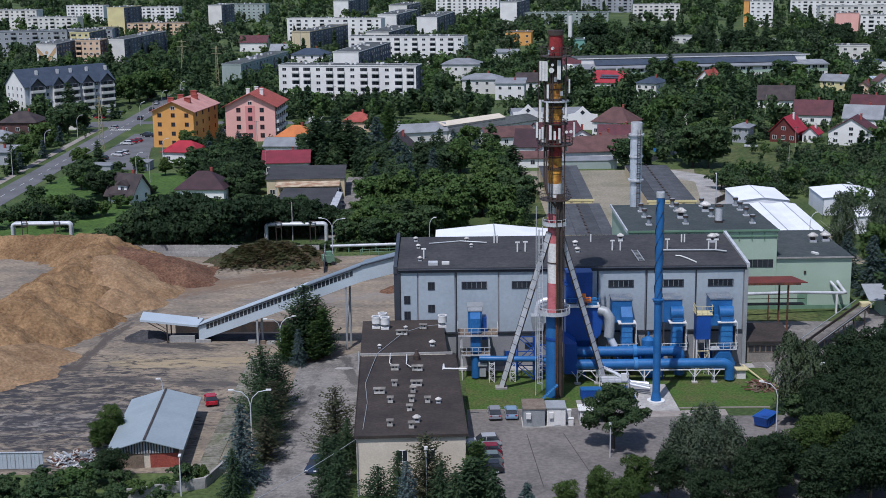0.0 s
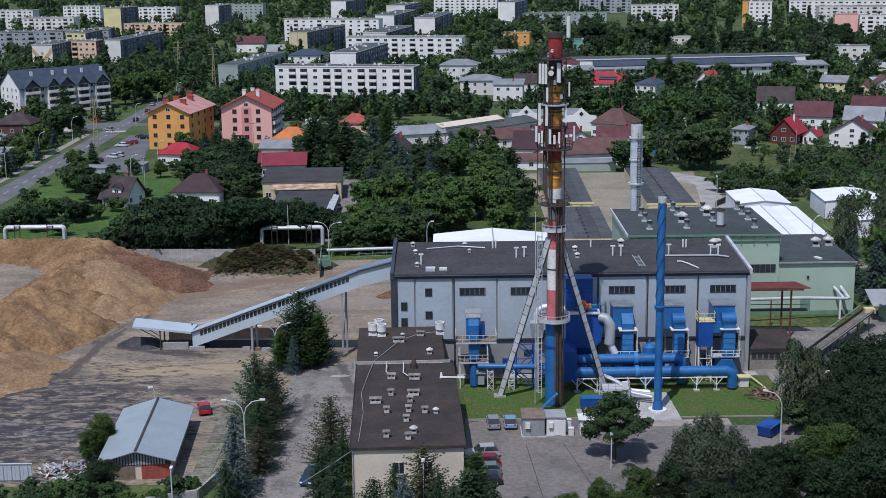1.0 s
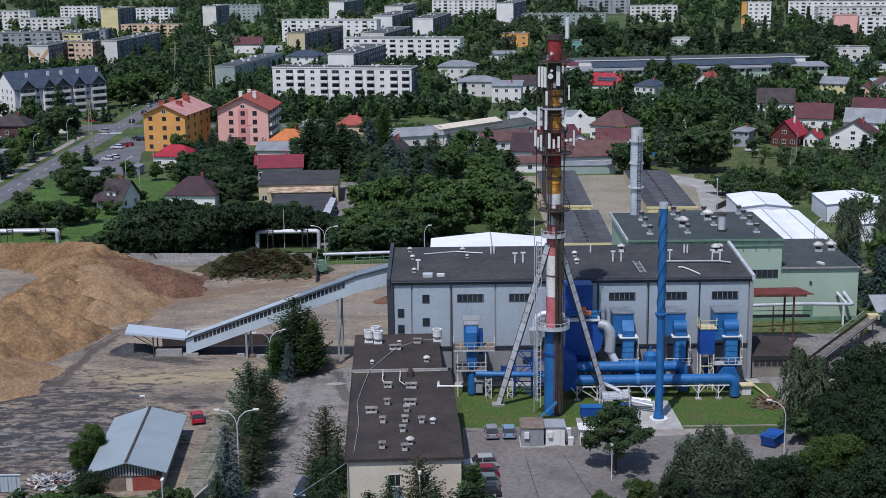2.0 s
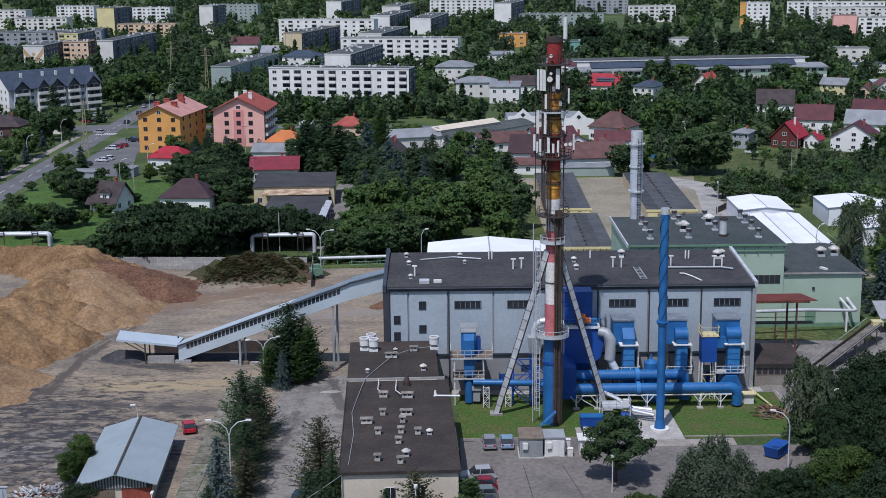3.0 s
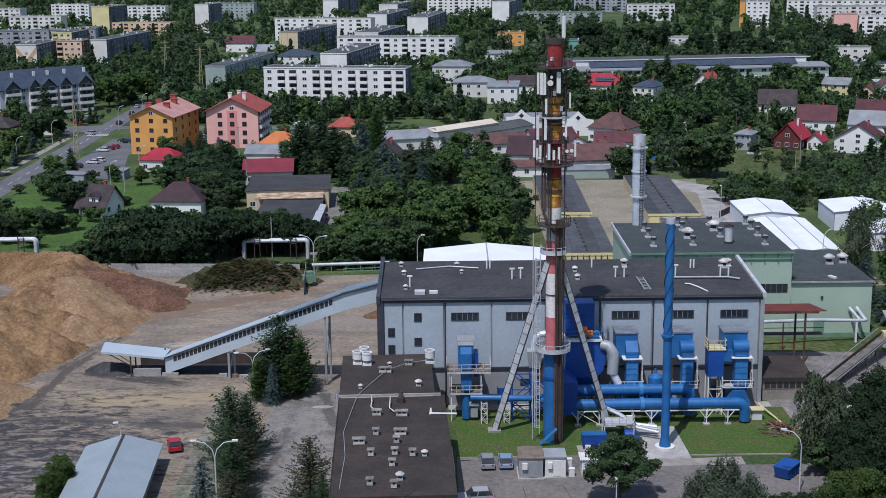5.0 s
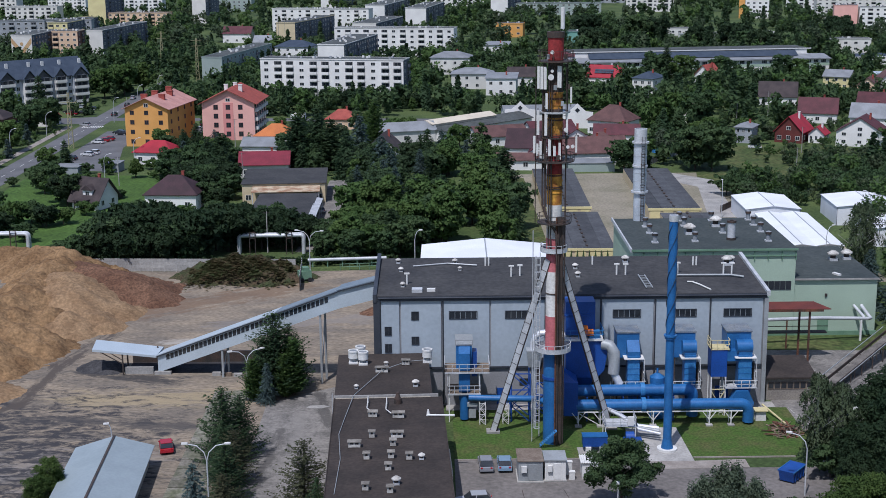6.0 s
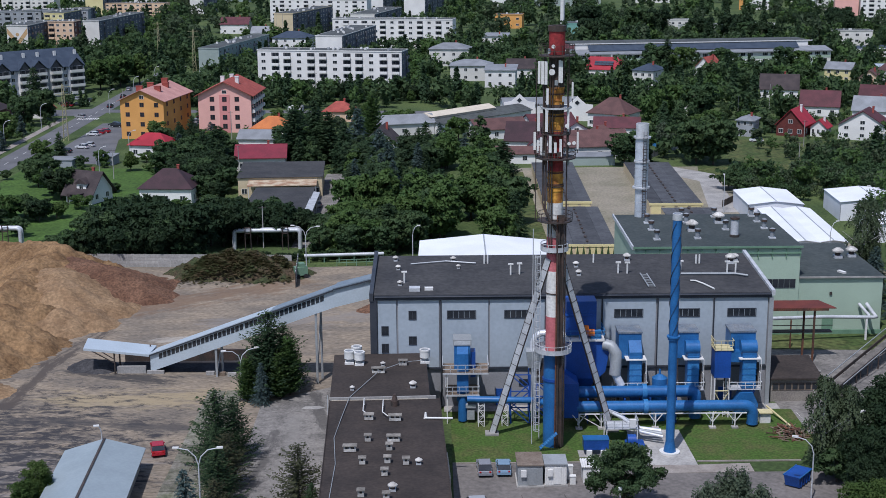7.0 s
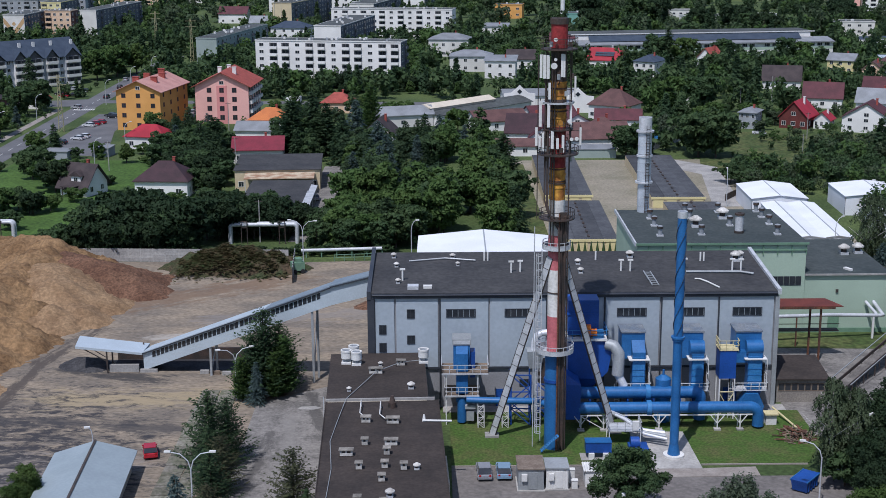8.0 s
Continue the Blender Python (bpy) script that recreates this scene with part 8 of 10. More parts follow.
house(200, 360, -8, 12, 10, 5, 4, "gx", WHITEWALL, TILERED, "white house with a red roof")
house(176, 300, -8, 12, 10, 5, 4, "gx", WHITEWALL, MAROON, "white house with a maroon roof")
house(160, 340, -8, 11, 9, 5, 4, "gy", PEACH, DARKROOF, "peach house with a dark roof")

# garage rows
def garages(x, y, n, pitch, D, ang, label, door):
    t = thing("garage_row", label, "garages", x, y, 0, ang)
    occupy(x, y, ang, n * pitch, D, 3)
    part("wall", Mesh().box(0, n * pitch, 0.2, D, 0, 2.4), BEIGEWALL, t)
    part("fascia", Mesh().box(-0.2, n * pitch + 0.2, 0, 0.2, 2.05, 2.6), YELLOWWALL, t, "yellow fascia")
    for k in range(n):
        part("roof_panel", Mesh().box(k * pitch + 0.02, (k + 1) * pitch - 0.02, 0.2, D + 0.2, 2.4, 2.56 + 0.02 * (k % 3)), GARAGEFELT, t)
        part("door", Mesh().box(k * pitch + 0.35, (k + 1) * pitch - 0.35, 0.12, 0.2, 0.05, 2.0), door, t)
    for k in range(int(D / 4)):
        part("roof_ridge", Mesh().box(n * pitch * 0.48, n * pitch * 0.52, 2 + 4 * k, 3.4 + 4 * k, 2.6, 2.85), STEEL, t)


garages(13.8, 108, 4, 2.9, 38, -1.0, "dark-roofed garage row with yellow doors", YELLOWWALL)
garages(14.0, 152, 4, 2.8, 54, -1.0, "dark-roofed garage row with a yellow fascia", YELLOWWALL)
garages(39.4, 108, 4, 3.05, 36, -1.5, "dark-roofed garage row behind the green hall", YELLOWWALL)
garages(38.6, 149, 4, 3.05, 56, -1.5, "dark-roofed garage row with a yellow fascia", YELLOWWALL)
for k in range(10):
    ob = solid("thuja_shrub", Mesh().rod((0, 0, 0), (0, 0, 2.4), 0.42, 0.05, n=7), LEAF_DARK, "small dark conical thuja in a row", "shrub", "thujas before the garages")
    ob.matrix_basis = pose(13.6 + k * 1.25, 107.0, 0)

# white sheet halls and tents
def tent(x, y, ang, L, D, he, rise, label, mt=None):
    t = thing("storage_tent", label, "tent hall", x, y, 0, ang)
    occupy(x, y, ang, L, D, 3)
    mt = mt or TENT
    part("front_gable", Mesh().prism([(0, 0), (L, 0), (L, he), (L / 2, he + rise), (0, he)], -0.15, 0, 0, pose(0, 0, 0, 90, 0, 0)), mt, t)
    part("back_gable", Mesh().prism([(0, 0), (L, 0), (L, he), (L / 2, he + rise), (0, he)], -0.15, 0, 0, pose(0, D, 0, 90, 0, 0)), mt, t)
    for s in ([(-0.15, -0.2, 0), (-0.15, D + 0.2, 0), (-0.15, D + 0.2, he), (-0.15, -0.2, he)], [(L + 0.15, D + 0.2, 0), (L + 0.15, -0.2, 0), (L + 0.15, -0.2, he), (L + 0.15, D + 0.2, he)]):
        part("side_wall", Mesh().grid(s, [(0, 1, 2, 3)]), mt, t)
    for s in ([(-0.3, -0.3, he - 0.05), (L / 2, -0.3, he + rise), (L / 2, D + 0.3, he + rise), (-0.3, D + 0.3, he - 0.05)], [(L / 2, -0.3, he + rise), (L + 0.3, -0.3, he - 0.05), (L + 0.3, D + 0.3, he - 0.05), (L / 2, D + 0.3, he + rise)]):
        part("roof_slope", Mesh().grid(s + [(px, py, pz + 0.1) for px, py, pz in s], [(3, 2, 1, 0), (4, 5, 6, 7), (0, 1, 5, 4), (1, 2, 6, 5), (2, 3, 7, 6), (3, 0, 4, 7)]), mt, t)
    part("ridge_seam", Mesh().bar((L / 2, -0.3, he + rise + 0.1), (L / 2, D + 0.3, he + rise + 0.1), 0.25, 0.06), GREYMETAL, t)


tent(-14.6, 45, -0.6, 23.2, 40, 8.9, 1.1, "large white membrane storage hall")
tent(59.6, 140, -1, 12.2, 17, 4.0, 0.7, "white sheet-roofed storage hall")
tent(59.9, 104, -2, 5.7, 33, 3.6, 0.4, "long white sheet-roofed hall")
tent(65.6, 104, -2, 5.6, 33, 3.6, 0.4, "long white sheet-roofed hall")
tent(80.5, 140, -2, 16, 15, 4.4, 0.7, "white sheet-roofed hall behind trees")
tent(82.0, 118, -2, 12, 14, 4.0, 0.6, "white sheet-roofed hall behind trees")


# ---- vehicles ----
CAR_PAINT = {}
TAIL = mat("tail_lamp", (0.45, 0.015, 0.015), (0.35, 0.012, 0.012), 0.3)
LAMPGLASS = mat("lamp_glass", (0.75, 0.76, 0.78), (0.65, 0.66, 0.68), 0.15, spec=0.6)


def car(x, y, ang, colour, tone, tall=0.0, long=4.2):
    """A parked car, nose along its own +y. Meshes are shared by colour and size."""
    key = (colour, tall, long)
    if key in CAR_PAINT:
        return copy_thing(CAR_PAINT[key], pose(x, y, 0.04, 0, 0, ang))
    paint = mat(colour + "_car_paint", tone, tuple(0.92 * c for c in tone), 0.25, 0.15, s1=0.4, spread=0.03, spec=0.6)
    t = thing("car", colour + " parked car with dark windows on asphalt", "car", x, y, 0.05, ang, group="parked cars")
    w, h = 0.86, 1.45 + tall
    l = long / 2
    side = [(-l, 0.32), (-l + 0.05, 0.78), (-l + 0.25, 0.92), (-l * 0.86, 0.95), (l * 0.42, 0.93), (l * 0.95, 0.78), (l, 0.55), (l, 0.3)]
    n = len(side)
    v = [(-w, p, q) for p, q in side] + [(w, p, q) for p, q in side]
    part("body", Mesh().grid(v, [tuple(range(n))[::-1], tuple(range(n, 2 * n))] + [(i, (i + 1) % n, n + (i + 1) % n, n + i) for i in range(n)]), paint, t)
    c = [(-l * 0.93, 0.94), (-l * 0.72, h - 0.06), (-l * 0.5, h), (l * 0.12, h - 0.02), (l * 0.44, 0.93)]
    wi = w - 0.16
    vv = [(-w + 0.03, p, q) if q < 1 else (-wi, p, q) for p, q in c] + [(w - 0.03, p, q) if q < 1 else (wi, p, q) for p, q in c]
    m = len(c)
    part("glasshouse", Mesh().grid(vv, [tuple(range(m))[::-1], tuple(range(m, 2 * m))] + [(i, i + 1, m + i + 1, m + i) for i in range(m - 1)]), GLASS, t, "dark windows")
    part("roof", Mesh().box(-wi - 0.02, wi + 0.02, -l * 0.7, l * 0.12, h - 0.05, h + 0.02), paint, t)
    for s in (-1, 1):
        part("pillar", Mesh().bar((s * (w - 0.04), -l * 0.1, 0.94), (s * (wi + 0.01), -l * 0.15, h - 0.02), 0.08), paint, t)
        part("mirror", Mesh().box(s * w - 0.1, s * w + 0.1, l * 0.3, l * 0.36, 0.95, 1.08), paint, t)
        part("tail_light", Mesh().box(s * (w - 0.25) - 0.12, s * (w - 0.25) + 0.12, -l - 0.02, -l + 0.06, 0.68, 0.86), TAIL, t)
        part("headlight", Mesh().box(s * (w - 0.28) - 0.18, s * (w - 0.28) + 0.18, l - 0.06, l + 0.02, 0.58, 0.72), LAMPGLASS, t)
        for q in (-l * 0.62, l * 0.62):
            wh = part("wheel", Mesh().rod((s * (w - 0.16), q, 0.31), (s * (w + 0.02), q, 0.31), 0.31, n=16), RUBBER, t)
            part("rim", Mesh().rod((s * (w + 0.01), q, 0.31), (s * (w + 0.035), q, 0.31), 0.19, n=12), GALV, wh)
    part("number_plate", Mesh().box(-0.26, 0.26, -l - 0.03, -l, 0.48, 0.6), WHITE, t)
    part("bumper", Mesh().box(-w + 0.03, w - 0.03, -l - 0.05, -l + 0.1, 0.34, 0.6), paint, t)
    CAR_PAINT[key] = t
    return t


SILVERC, DARKC, BLUEC, REDC, WHITEC, BLACKC, GREYC = (0.42, 0.43, 0.45), (0.06, 0.065, 0.075), (0.22, 0.33, 0.45), (0.42, 0.02, 0.035), (0.72, 0.72, 0.72), (0.025, 0.026, 0.03), (0.2, 0.21, 0.22)
car(-5.7, -3.7, 2, "silver grey", (0.26, 0.27, 0.30), 0.1, 4.3)
car(-3.3, -3.6, 0, "pale blue", BLUEC)
car(-7.6, -15.4, 96, "silver", SILVERC, 0.12, 4.6)
car(-7.4, -18.6, 90, "dark red", (0.22, 0.015, 0.03))
car(-7.4, -21.6, 92, "dull green grey", (0.16, 0.2, 0.19))
car(-7.4, -24.8, 90, "black", BLACKC)
car(-47.7, 3.6, 14, "red", REDC, 0, 4.0)
car(-29.6, -23.4, 168, "dark blue", (0.03, 0.045, 0.08), 0.05, 4.3)
car(-40.4, 4.0, 12, "black", BLACKC)
for x, y, a, c, k in ((-119.5, 252, 70, "white", WHITEC), (-118.5, 255.5, 70, "white", WHITEC), (-122.5, 278, 75, "white", WHITEC), (-121.5, 281.5, 75, "red", REDC), (-120.5, 284.5, 75, "red", REDC), (-119, 297, 80, "black", BLACKC), (-120.5, 300, 80, "black", BLACKC),
                      (-126.0, 236, 78, "black", BLACKC), (-124.5, 239, 78, "silver", SILVERC), (-123.6, 241.8, 78, "dark blue", DARKC), (-122.8, 244.4, 78, "black", BLACKC), (-133.0, 348, 0, "black", BLACKC), (-137.0, 320, 60, "silver", SILVERC), (-134.5, 377, 0, "black", BLACKC), (-137.6, 402, 0, "silver", SILVERC),
                      (-150, 352, 80, "red", REDC), (-147, 354, 80, "black", BLACKC), (-153, 358, 80, "black", BLACKC), (-146, 366, 80, "dark blue", DARKC), (-152, 372, 80, "silver", SILVERC), (-94, 294, 0, "black", BLACKC), (-94, 306, 0, "silver", SILVERC), (-94.5, 318, 0, "black", BLACKC)):
    car(x, y, a, c, k)
for x, y, a, c, k in ((-175, 318, 75, "white", WHITEC), (-168, 320, 75, "white", WHITEC), (-36, 331, 80, "dark blue", DARKC), (-78, 334, 84, "black", BLACKC), (-40.2, 161, 20, "silver", SILVERC), (-42, 172, 30, "white", WHITEC), (208, 552, 80, "white", WHITEC), (215, 551, 80, "black", BLACKC), (53.5, 139, 30, "black", BLACKC),
                      (88, 255, 80, "white", WHITEC), (-12, 860, 40, "white", WHITEC), (-10, 866, 40, "silver", SILVERC), (-8, 871, 40, "white", WHITEC), (-14, 855, 40, "silver", SILVERC), (-156, 243, 80, "white", WHITEC)):
    car(x, y, a, c, k)
van = thing("van", "white delivery van parked by the street", "van", -62, 331.5, 0.05, 80, group="parked cars")
part("box", Mesh().box(-1.0, 1.0, -2.8, 1.2, 0.4, 2.5), WHITE, van)
part("cab", Mesh().box(-0.95, 0.95, 1.2, 2.6, 0.4, 1.9).box(-0.8, 0.8, 2.0, 2.62, 1.2, 1.8, 1), [WHITE, GLASS], van)
for sx in (-0.9, 0.9):
    for sy in (-1.8, 1.8):
        part("wheel", Mesh().rod((sx - 0.12, sy, 0.35), (sx + 0.12, sy, 0.35), 0.35, n=14), RUBBER, van)


# ---- lamps, poles and wires ----
def street_lamp(x, y, h, turn, arms=1, reach=2.0, label="grey steel street lamp with a curved arm"):
    t = thing("street_lamp", label, "street lamp", x, y, 0, turn, group="street lamps")
    part("pole", Mesh().rod((0, 0, 0), (0, 0, h * 0.78), 0.11, 0.08, n=8), GALV, t)
    for k in range(arms):
        s = 1 if k == 0 else -1
        part("arm", Mesh().tube([(0, 0, h * 0.76), (s * reach * 0.12, 0, h * 0.88), (s * reach * 0.45, 0, h * 0.97), (s * reach, 0, h)], 0.065, 8), GALV, t)
        part("head", Mesh().box(s * reach - 0.35, s * reach + 0.35, -0.16, 0.16, h - 0.08, h + 0.1), WHITE, t, "pale lamp head")


street_lamp(-38.6, -17.5, 9.0, 0, 2, 2.5, "twin-armed grey street lamp beside spruces")
street_lamp(-39.5, 23.5, 7.6, 20, 2, 2.4, "twin-armed grey street lamp beside a tree")
street_lamp(32.4, -13.5, 7.8, 158, 1, 2.2)
street_lamp(39.5, -4.0, 7.0, 40, 1, 2.6)
street_lamp(-37.0, 98.5, 9.0, 170, 2, 2.6)
street_lamp(-16.0, 98.0, 9.0, 0, 1, 1.2)
street_lamp(-45.5, -31.6, 5.2, 90, 1, 0.4)
street_lamp(-54.2, 1.2, 4.7, 190, 1, 0.6)
street_lamp(56, 150, 9.0, 90, 1, 0.8)
street_lamp(85.5, 132, 9.5, 160, 1, 1.5)
street_lamp(66.0, 98, 9.0, 30, 1, 1.8)
for x, y, h in ((-142.5, 215, 9), (-142.5, 250, 9), (-142.5, 290, 9), (-129.0, 330, 9), (-129, 372, 9), (-128.5, 410, 9), (-101.2, 234.6, 8), (-103, 205, 8)):
    street_lamp(x, y, h, 20, 1, 1.8)
for x, y, h in ((8.9, -20.5, 4.6), (-15.0, -37.5, 8.0)):
    t = thing("path_lamp", "slim white post lamp with a round head", "path lamp", x, y, 0.05, group="path lamps")
    part("pole", Mesh().rod((0, 0, 0), (0, 0, h), 0.06, n=8), WHITE, t)
    part("head", Mesh().rod((0, 0, h), (0, 0, h + 0.35), 0.22, n=12), WHITE, t)


def mast(x, y, h, mt, label):
    t = thing("lattice_mast", label, "power mast", x, y, 0, 12, group="lattice masts")
    b = Mesh()
    for sx, sy in ((-1, -1), (1, -1), (1, 1), (-1, 1)):
        b.bar((sx * 0.8, sy * 0.8, 0), (sx * 0.22, sy * 0.22, h), 0.14)
    for k in range(10):
        a, c = k / 10, (k + 1) / 10
        ra, rc = 0.8 - 0.58 * a, 0.8 - 0.58 * c
        for (ax, ay), (cx, cy) in (((-1, -1), (1, -1)), ((1, -1), (1, 1)), ((1, 1), (-1, 1)), ((-1, 1), (-1, -1))):
            b.bar((ax * ra, ay * ra, h * a), (cx * rc, cy * rc, h * c), 0.09)
    part("tower", b, mt, t)
    for z in (h * 0.82, h * 0.95):
        part("cross_arm", Mesh().bar((-2.4, 0, z), (2.4, 0, z), 0.16), mt, t)
    return t


mast(-128.6, 268, 18, MASTPAINT, "yellowish lattice power mast beside the street")
mast(-122, 470, 20, MASTPAINT, "yellowish lattice power mast among trees")
mast(-148, 520, 20, MASTPAINT, "yellowish lattice power mast among trees")
for x, y, h in ((-98, 200, 8), (-71, 196, 8), (-47.8, 118, 9), (-65, 205, 8), (-78, 226, 9), (-96, 610, 22), (-101, 622, 22), (-76, 268, 9), (100, 245, 8), (92, 300, 9), (110, 330, 9), (24, 345, 10), (66, 330, 10), (-58, 372, 10), (-124, 330, 9), (88, 205, 8)):
    t = thing("utility_pole", "slim grey utility pole", "utility pole", x, y, group="utility poles")
    part("pole", Mesh().rod((0, 0, 0), (0, 0, h), 0.13, 0.09, n=8), SLAB, t)
    part("cross_arm", Mesh().bar((-0.8, 0, h - 0.3), (0.8, 0, h - 0.3), 0.1), STEEL, t)
w0, w1 = Vector((-23.6, -32.6, 7.6)), Vector((-47.0, -66.0, 7.0))
solid("overhead_cable", Mesh().tube([w0.lerp(w1, k / 10) - Vector((0, 0, 1.2 * (1 - (2 * k / 10 - 1) ** 2))) for k in range(11)], 0.03, 6), GREYMETAL, "sagging pale overhead cable from the annex corner", "cable")
t = thing("utility_pole", "slim grey utility pole", "utility pole", -47.0, -66.0, group="utility poles")
part("pole", Mesh().rod((0, 0, 0), (0, 0, 7.2), 0.12, 0.09, n=8), SLAB, t)
sign = thing("information_sign", "small white sign on a post among shrubs", "sign", -31.6, 26.5)
part("post", Mesh().rod((0, 0, 0), (0, 0, 2.4), 0.04, n=6), GALV, sign)
part("board", Mesh().box(-0.45, 0.45, -0.03, 0.03, 1.9, 2.4).box(-0.3, 0.3, -0.04, -0.03, 2.1, 2.2, 1), [WHITE, STEEL], sign)
gf = thing("garden_fence", "dark mesh fence along the garden edge", "fence")
for k in range(22):
    a, c = Vector((57.0 + 1.0 * k, 156 + 1.6 * k, 0)), Vector((58.0 + 1.0 * k, 157.6 + 1.6 * k, 0))
    part("fence_post", Mesh().bar(a, a + Vector((0, 0, 1.8)), 0.1), STEEL, gf)
    part("fence_panel", Mesh().bar(a + Vector((0, 0, 0.9)), c + Vector((0, 0, 0.9)), 0.04, 1.5), STEEL, gf)


pf = thing("sheet_fence", "blue-grey sheet fence round a garden behind the garages", "fence")
for k in range(14):
    a, c = Vector((51.0 + 1.14 * k, 226.6 + 1.74 * k, 0)), Vector((52.1 + 1.14 * k, 228.3 + 1.74 * k, 0))
    part("sheet", Mesh().bar(a + Vector((0, 0, 1.0)), c + Vector((0, 0, 1.0)), 0.06, 1.9), GREYROOF, pf)
    part("post", Mesh().bar(a, a + Vector((0, 0, 2.05)), 0.1), STEEL, pf)
pool = thing("garden_pool", "round garden pool with bright turquoise water", "pool", 57.6, 249.0)
part("wall", Mesh().ring((0, 0), 2.5, 2.65, 0, 1.2, 28), PALEBLUE, pool)
part("water", Mesh().rod((0, 0, 0.9), (0, 0, 1.05), 2.5, n=28), mat("pool_water", (0.10, 0.48, 0.60), (0.08, 0.42, 0.55), 0.1, spread=0.05, spec=0.5), pool)


# ---- trees ----
def leaf_quads(rs, centre, normal, size, droop=0.0, shade=None):
    """Leaf clumps: one small blade for each centre, facing about along its normal and shaded along the swell of its bough."""
    n = len(centre)
    nn = normal + rs.normal(0, 0.45, (n, 3))
    nn /= np.linalg.norm(nn, axis=1, keepdims=True) + 1e-9
    ref = rs.normal(0, 1, (n, 3))
    u = np.cross(nn, ref)
    u /= np.linalg.norm(u, axis=1, keepdims=True) + 1e-9
    w = np.cross(nn, u)
    s = (size * rs.uniform(0.6, 1.35, n))[:, None]
    a, c = u * s * 0.5, w * s * rs.uniform(0.35, 0.6, (n, 1))
    drop = np.zeros((n, 3))
    drop[:, 2] = -droop
    v = np.stack([centre - a * 1.1 - c * 0.6, centre + a * 1.1 - c * rs.uniform(0, 0.8, (n, 1)) + drop * s, centre + c * 1.5], 1).reshape(-1, 3)
    return v, np.arange(3 * n).reshape(-1, 3), soft_normals(nn, shade)


def soft_normals(own, swell):
    """Blade normals bent towards the rounded form that the blades make up, one for each corner."""
    swell = own if swell is None else swell / (np.linalg.norm(swell, axis=1, keepdims=True) + 1e-9)
    q = 0.35 * own + 0.75 * swell
    return np.repeat(q / (np.linalg.norm(q, axis=1, keepdims=True) + 1e-9), 3, axis=0)


def foliage(name, groups, material):
    me = bpy.data.meshes.new(name)
    v = np.concatenate([g[0] for g in groups])
    shade = np.concatenate([g[2] for g in groups])
    n = len(v)
    me.vertices.add(n)
    me.vertices.foreach_set("co", v.astype(np.float32).ravel())
    me.loops.add(n)
    me.loops.foreach_set("vertex_index", np.arange(n, dtype=np.int32))
    me.polygons.add(n // 3)
    me.polygons.foreach_set("loop_start", np.arange(0, n, 3, dtype=np.int32))
    me.update(calc_edges=True)
    me.normals_split_custom_set_from_vertices(shade.astype(np.float32))
    me.materials.append(material)
    me.update()
    return me


def bough_crown(rs, boughs, count, size, material, flat=0.5, loose=0.5):
    """Leaves scattered over many separate boughs (centre, radii), turned every way, with gaps between."""
    area = np.array([r[0] * r[2] for c, r in boughs])
    pts, nrm, swell = [], [], []
    mid = np.mean([c for c, r in boughs], axis=0)
    span = np.std([c for c, r in boughs], axis=0) * 2 + 0.1
    for (c, r), share in zip(boughs, area / area.sum()):
        n = int(count * share) + 2
        d = rs.normal(0, 1, (n, 3))
        d[:, 2] = np.where(d[:, 2] < -0.6, -d[:, 2], d[:, 2])
        d /= np.linalg.norm(d, axis=1, keepdims=True)
        pts.append(np.array(c) + d * np.array(r) * rs.uniform(0.35, 1.12, (n, 1)) ** 0.7)
        nrm.append(d * 0.5 + np.array((0, 0, flat)) + rs.normal(0, loose, (n, 3)))
        swell.append(d * 0.7 + (pts[-1] - mid) / span * 0.5 + np.array((0, 0, 0.2)))
    return foliage("crown", [leaf_quads(rs, np.concatenate(pts), np.concatenate(nrm), size, 0.0, np.concatenate(swell))], material)


def needles(rs, base, along, length, width):
    """Narrow twigs: one long blade from each base point along its own direction."""
    n = len(base)
    along = along / (np.linalg.norm(along, axis=1, keepdims=True) + 1e-9)
    side = np.cross(along, rs.normal(0, 1, (n, 3)) + np.array((0, 0, 2.5)))
    side /= np.linalg.norm(side, axis=1, keepdims=True) + 1e-9
    l = (length * rs.uniform(0.6, 1.3, n))[:, None]
    v = np.stack([base - side * width * l, base + side * width * l, base + along * l], 1).reshape(-1, 3)
    own = np.cross(side, along)
    own *= np.where(own[:, 2:] < 0, -1, 1)
    flip = (np.cross(v[1::3] - v[0::3], v[2::3] - v[0::3])[:, 2] < 0)
    v3 = v.reshape(-1, 3, 3)
    v3[flip] = v3[flip][:, ::-1]
    out = np.stack([base[:, 0], base[:, 1], np.zeros(n)], 1)
    out /= np.linalg.norm(out, axis=1, keepdims=True) + 1e-6
    return v3.reshape(-1, 3), np.arange(3 * n).reshape(-1, 3), soft_normals(own, out * 0.8 + np.array((0, 0, 0.55)) + rs.normal(0, 0.15, (n, 3)))


def trunk_mesh(h, r, limbs, rs, bark):
    b = Mesh().rod((0, 0, -0.1), (0.1, 0.05, h * 0.6), r, r * 0.6, n=8).rod((0.1, 0.05, h * 0.6), (0, 0, h * 0.95), r * 0.6, r * 0.1, n=6)
    for k in range(limbs):
        a = 2 * math.pi * k / max(limbs, 1) + rs.uniform(-0.4, 0.4)
        z = h * rs.uniform(0.3, 0.6)
        l = h * rs.uniform(0.2, 0.32)
        b.rod((0.05, 0, z), (math.cos(a) * l, math.sin(a) * l, z + l * 0.8), r * 0.4, r * 0.08, n=5)
    return b.data("trunk", bark)


KINDS = {}


def tree_kind(key, name, label, category, build):
    KINDS[key] = (name, label, category, build)


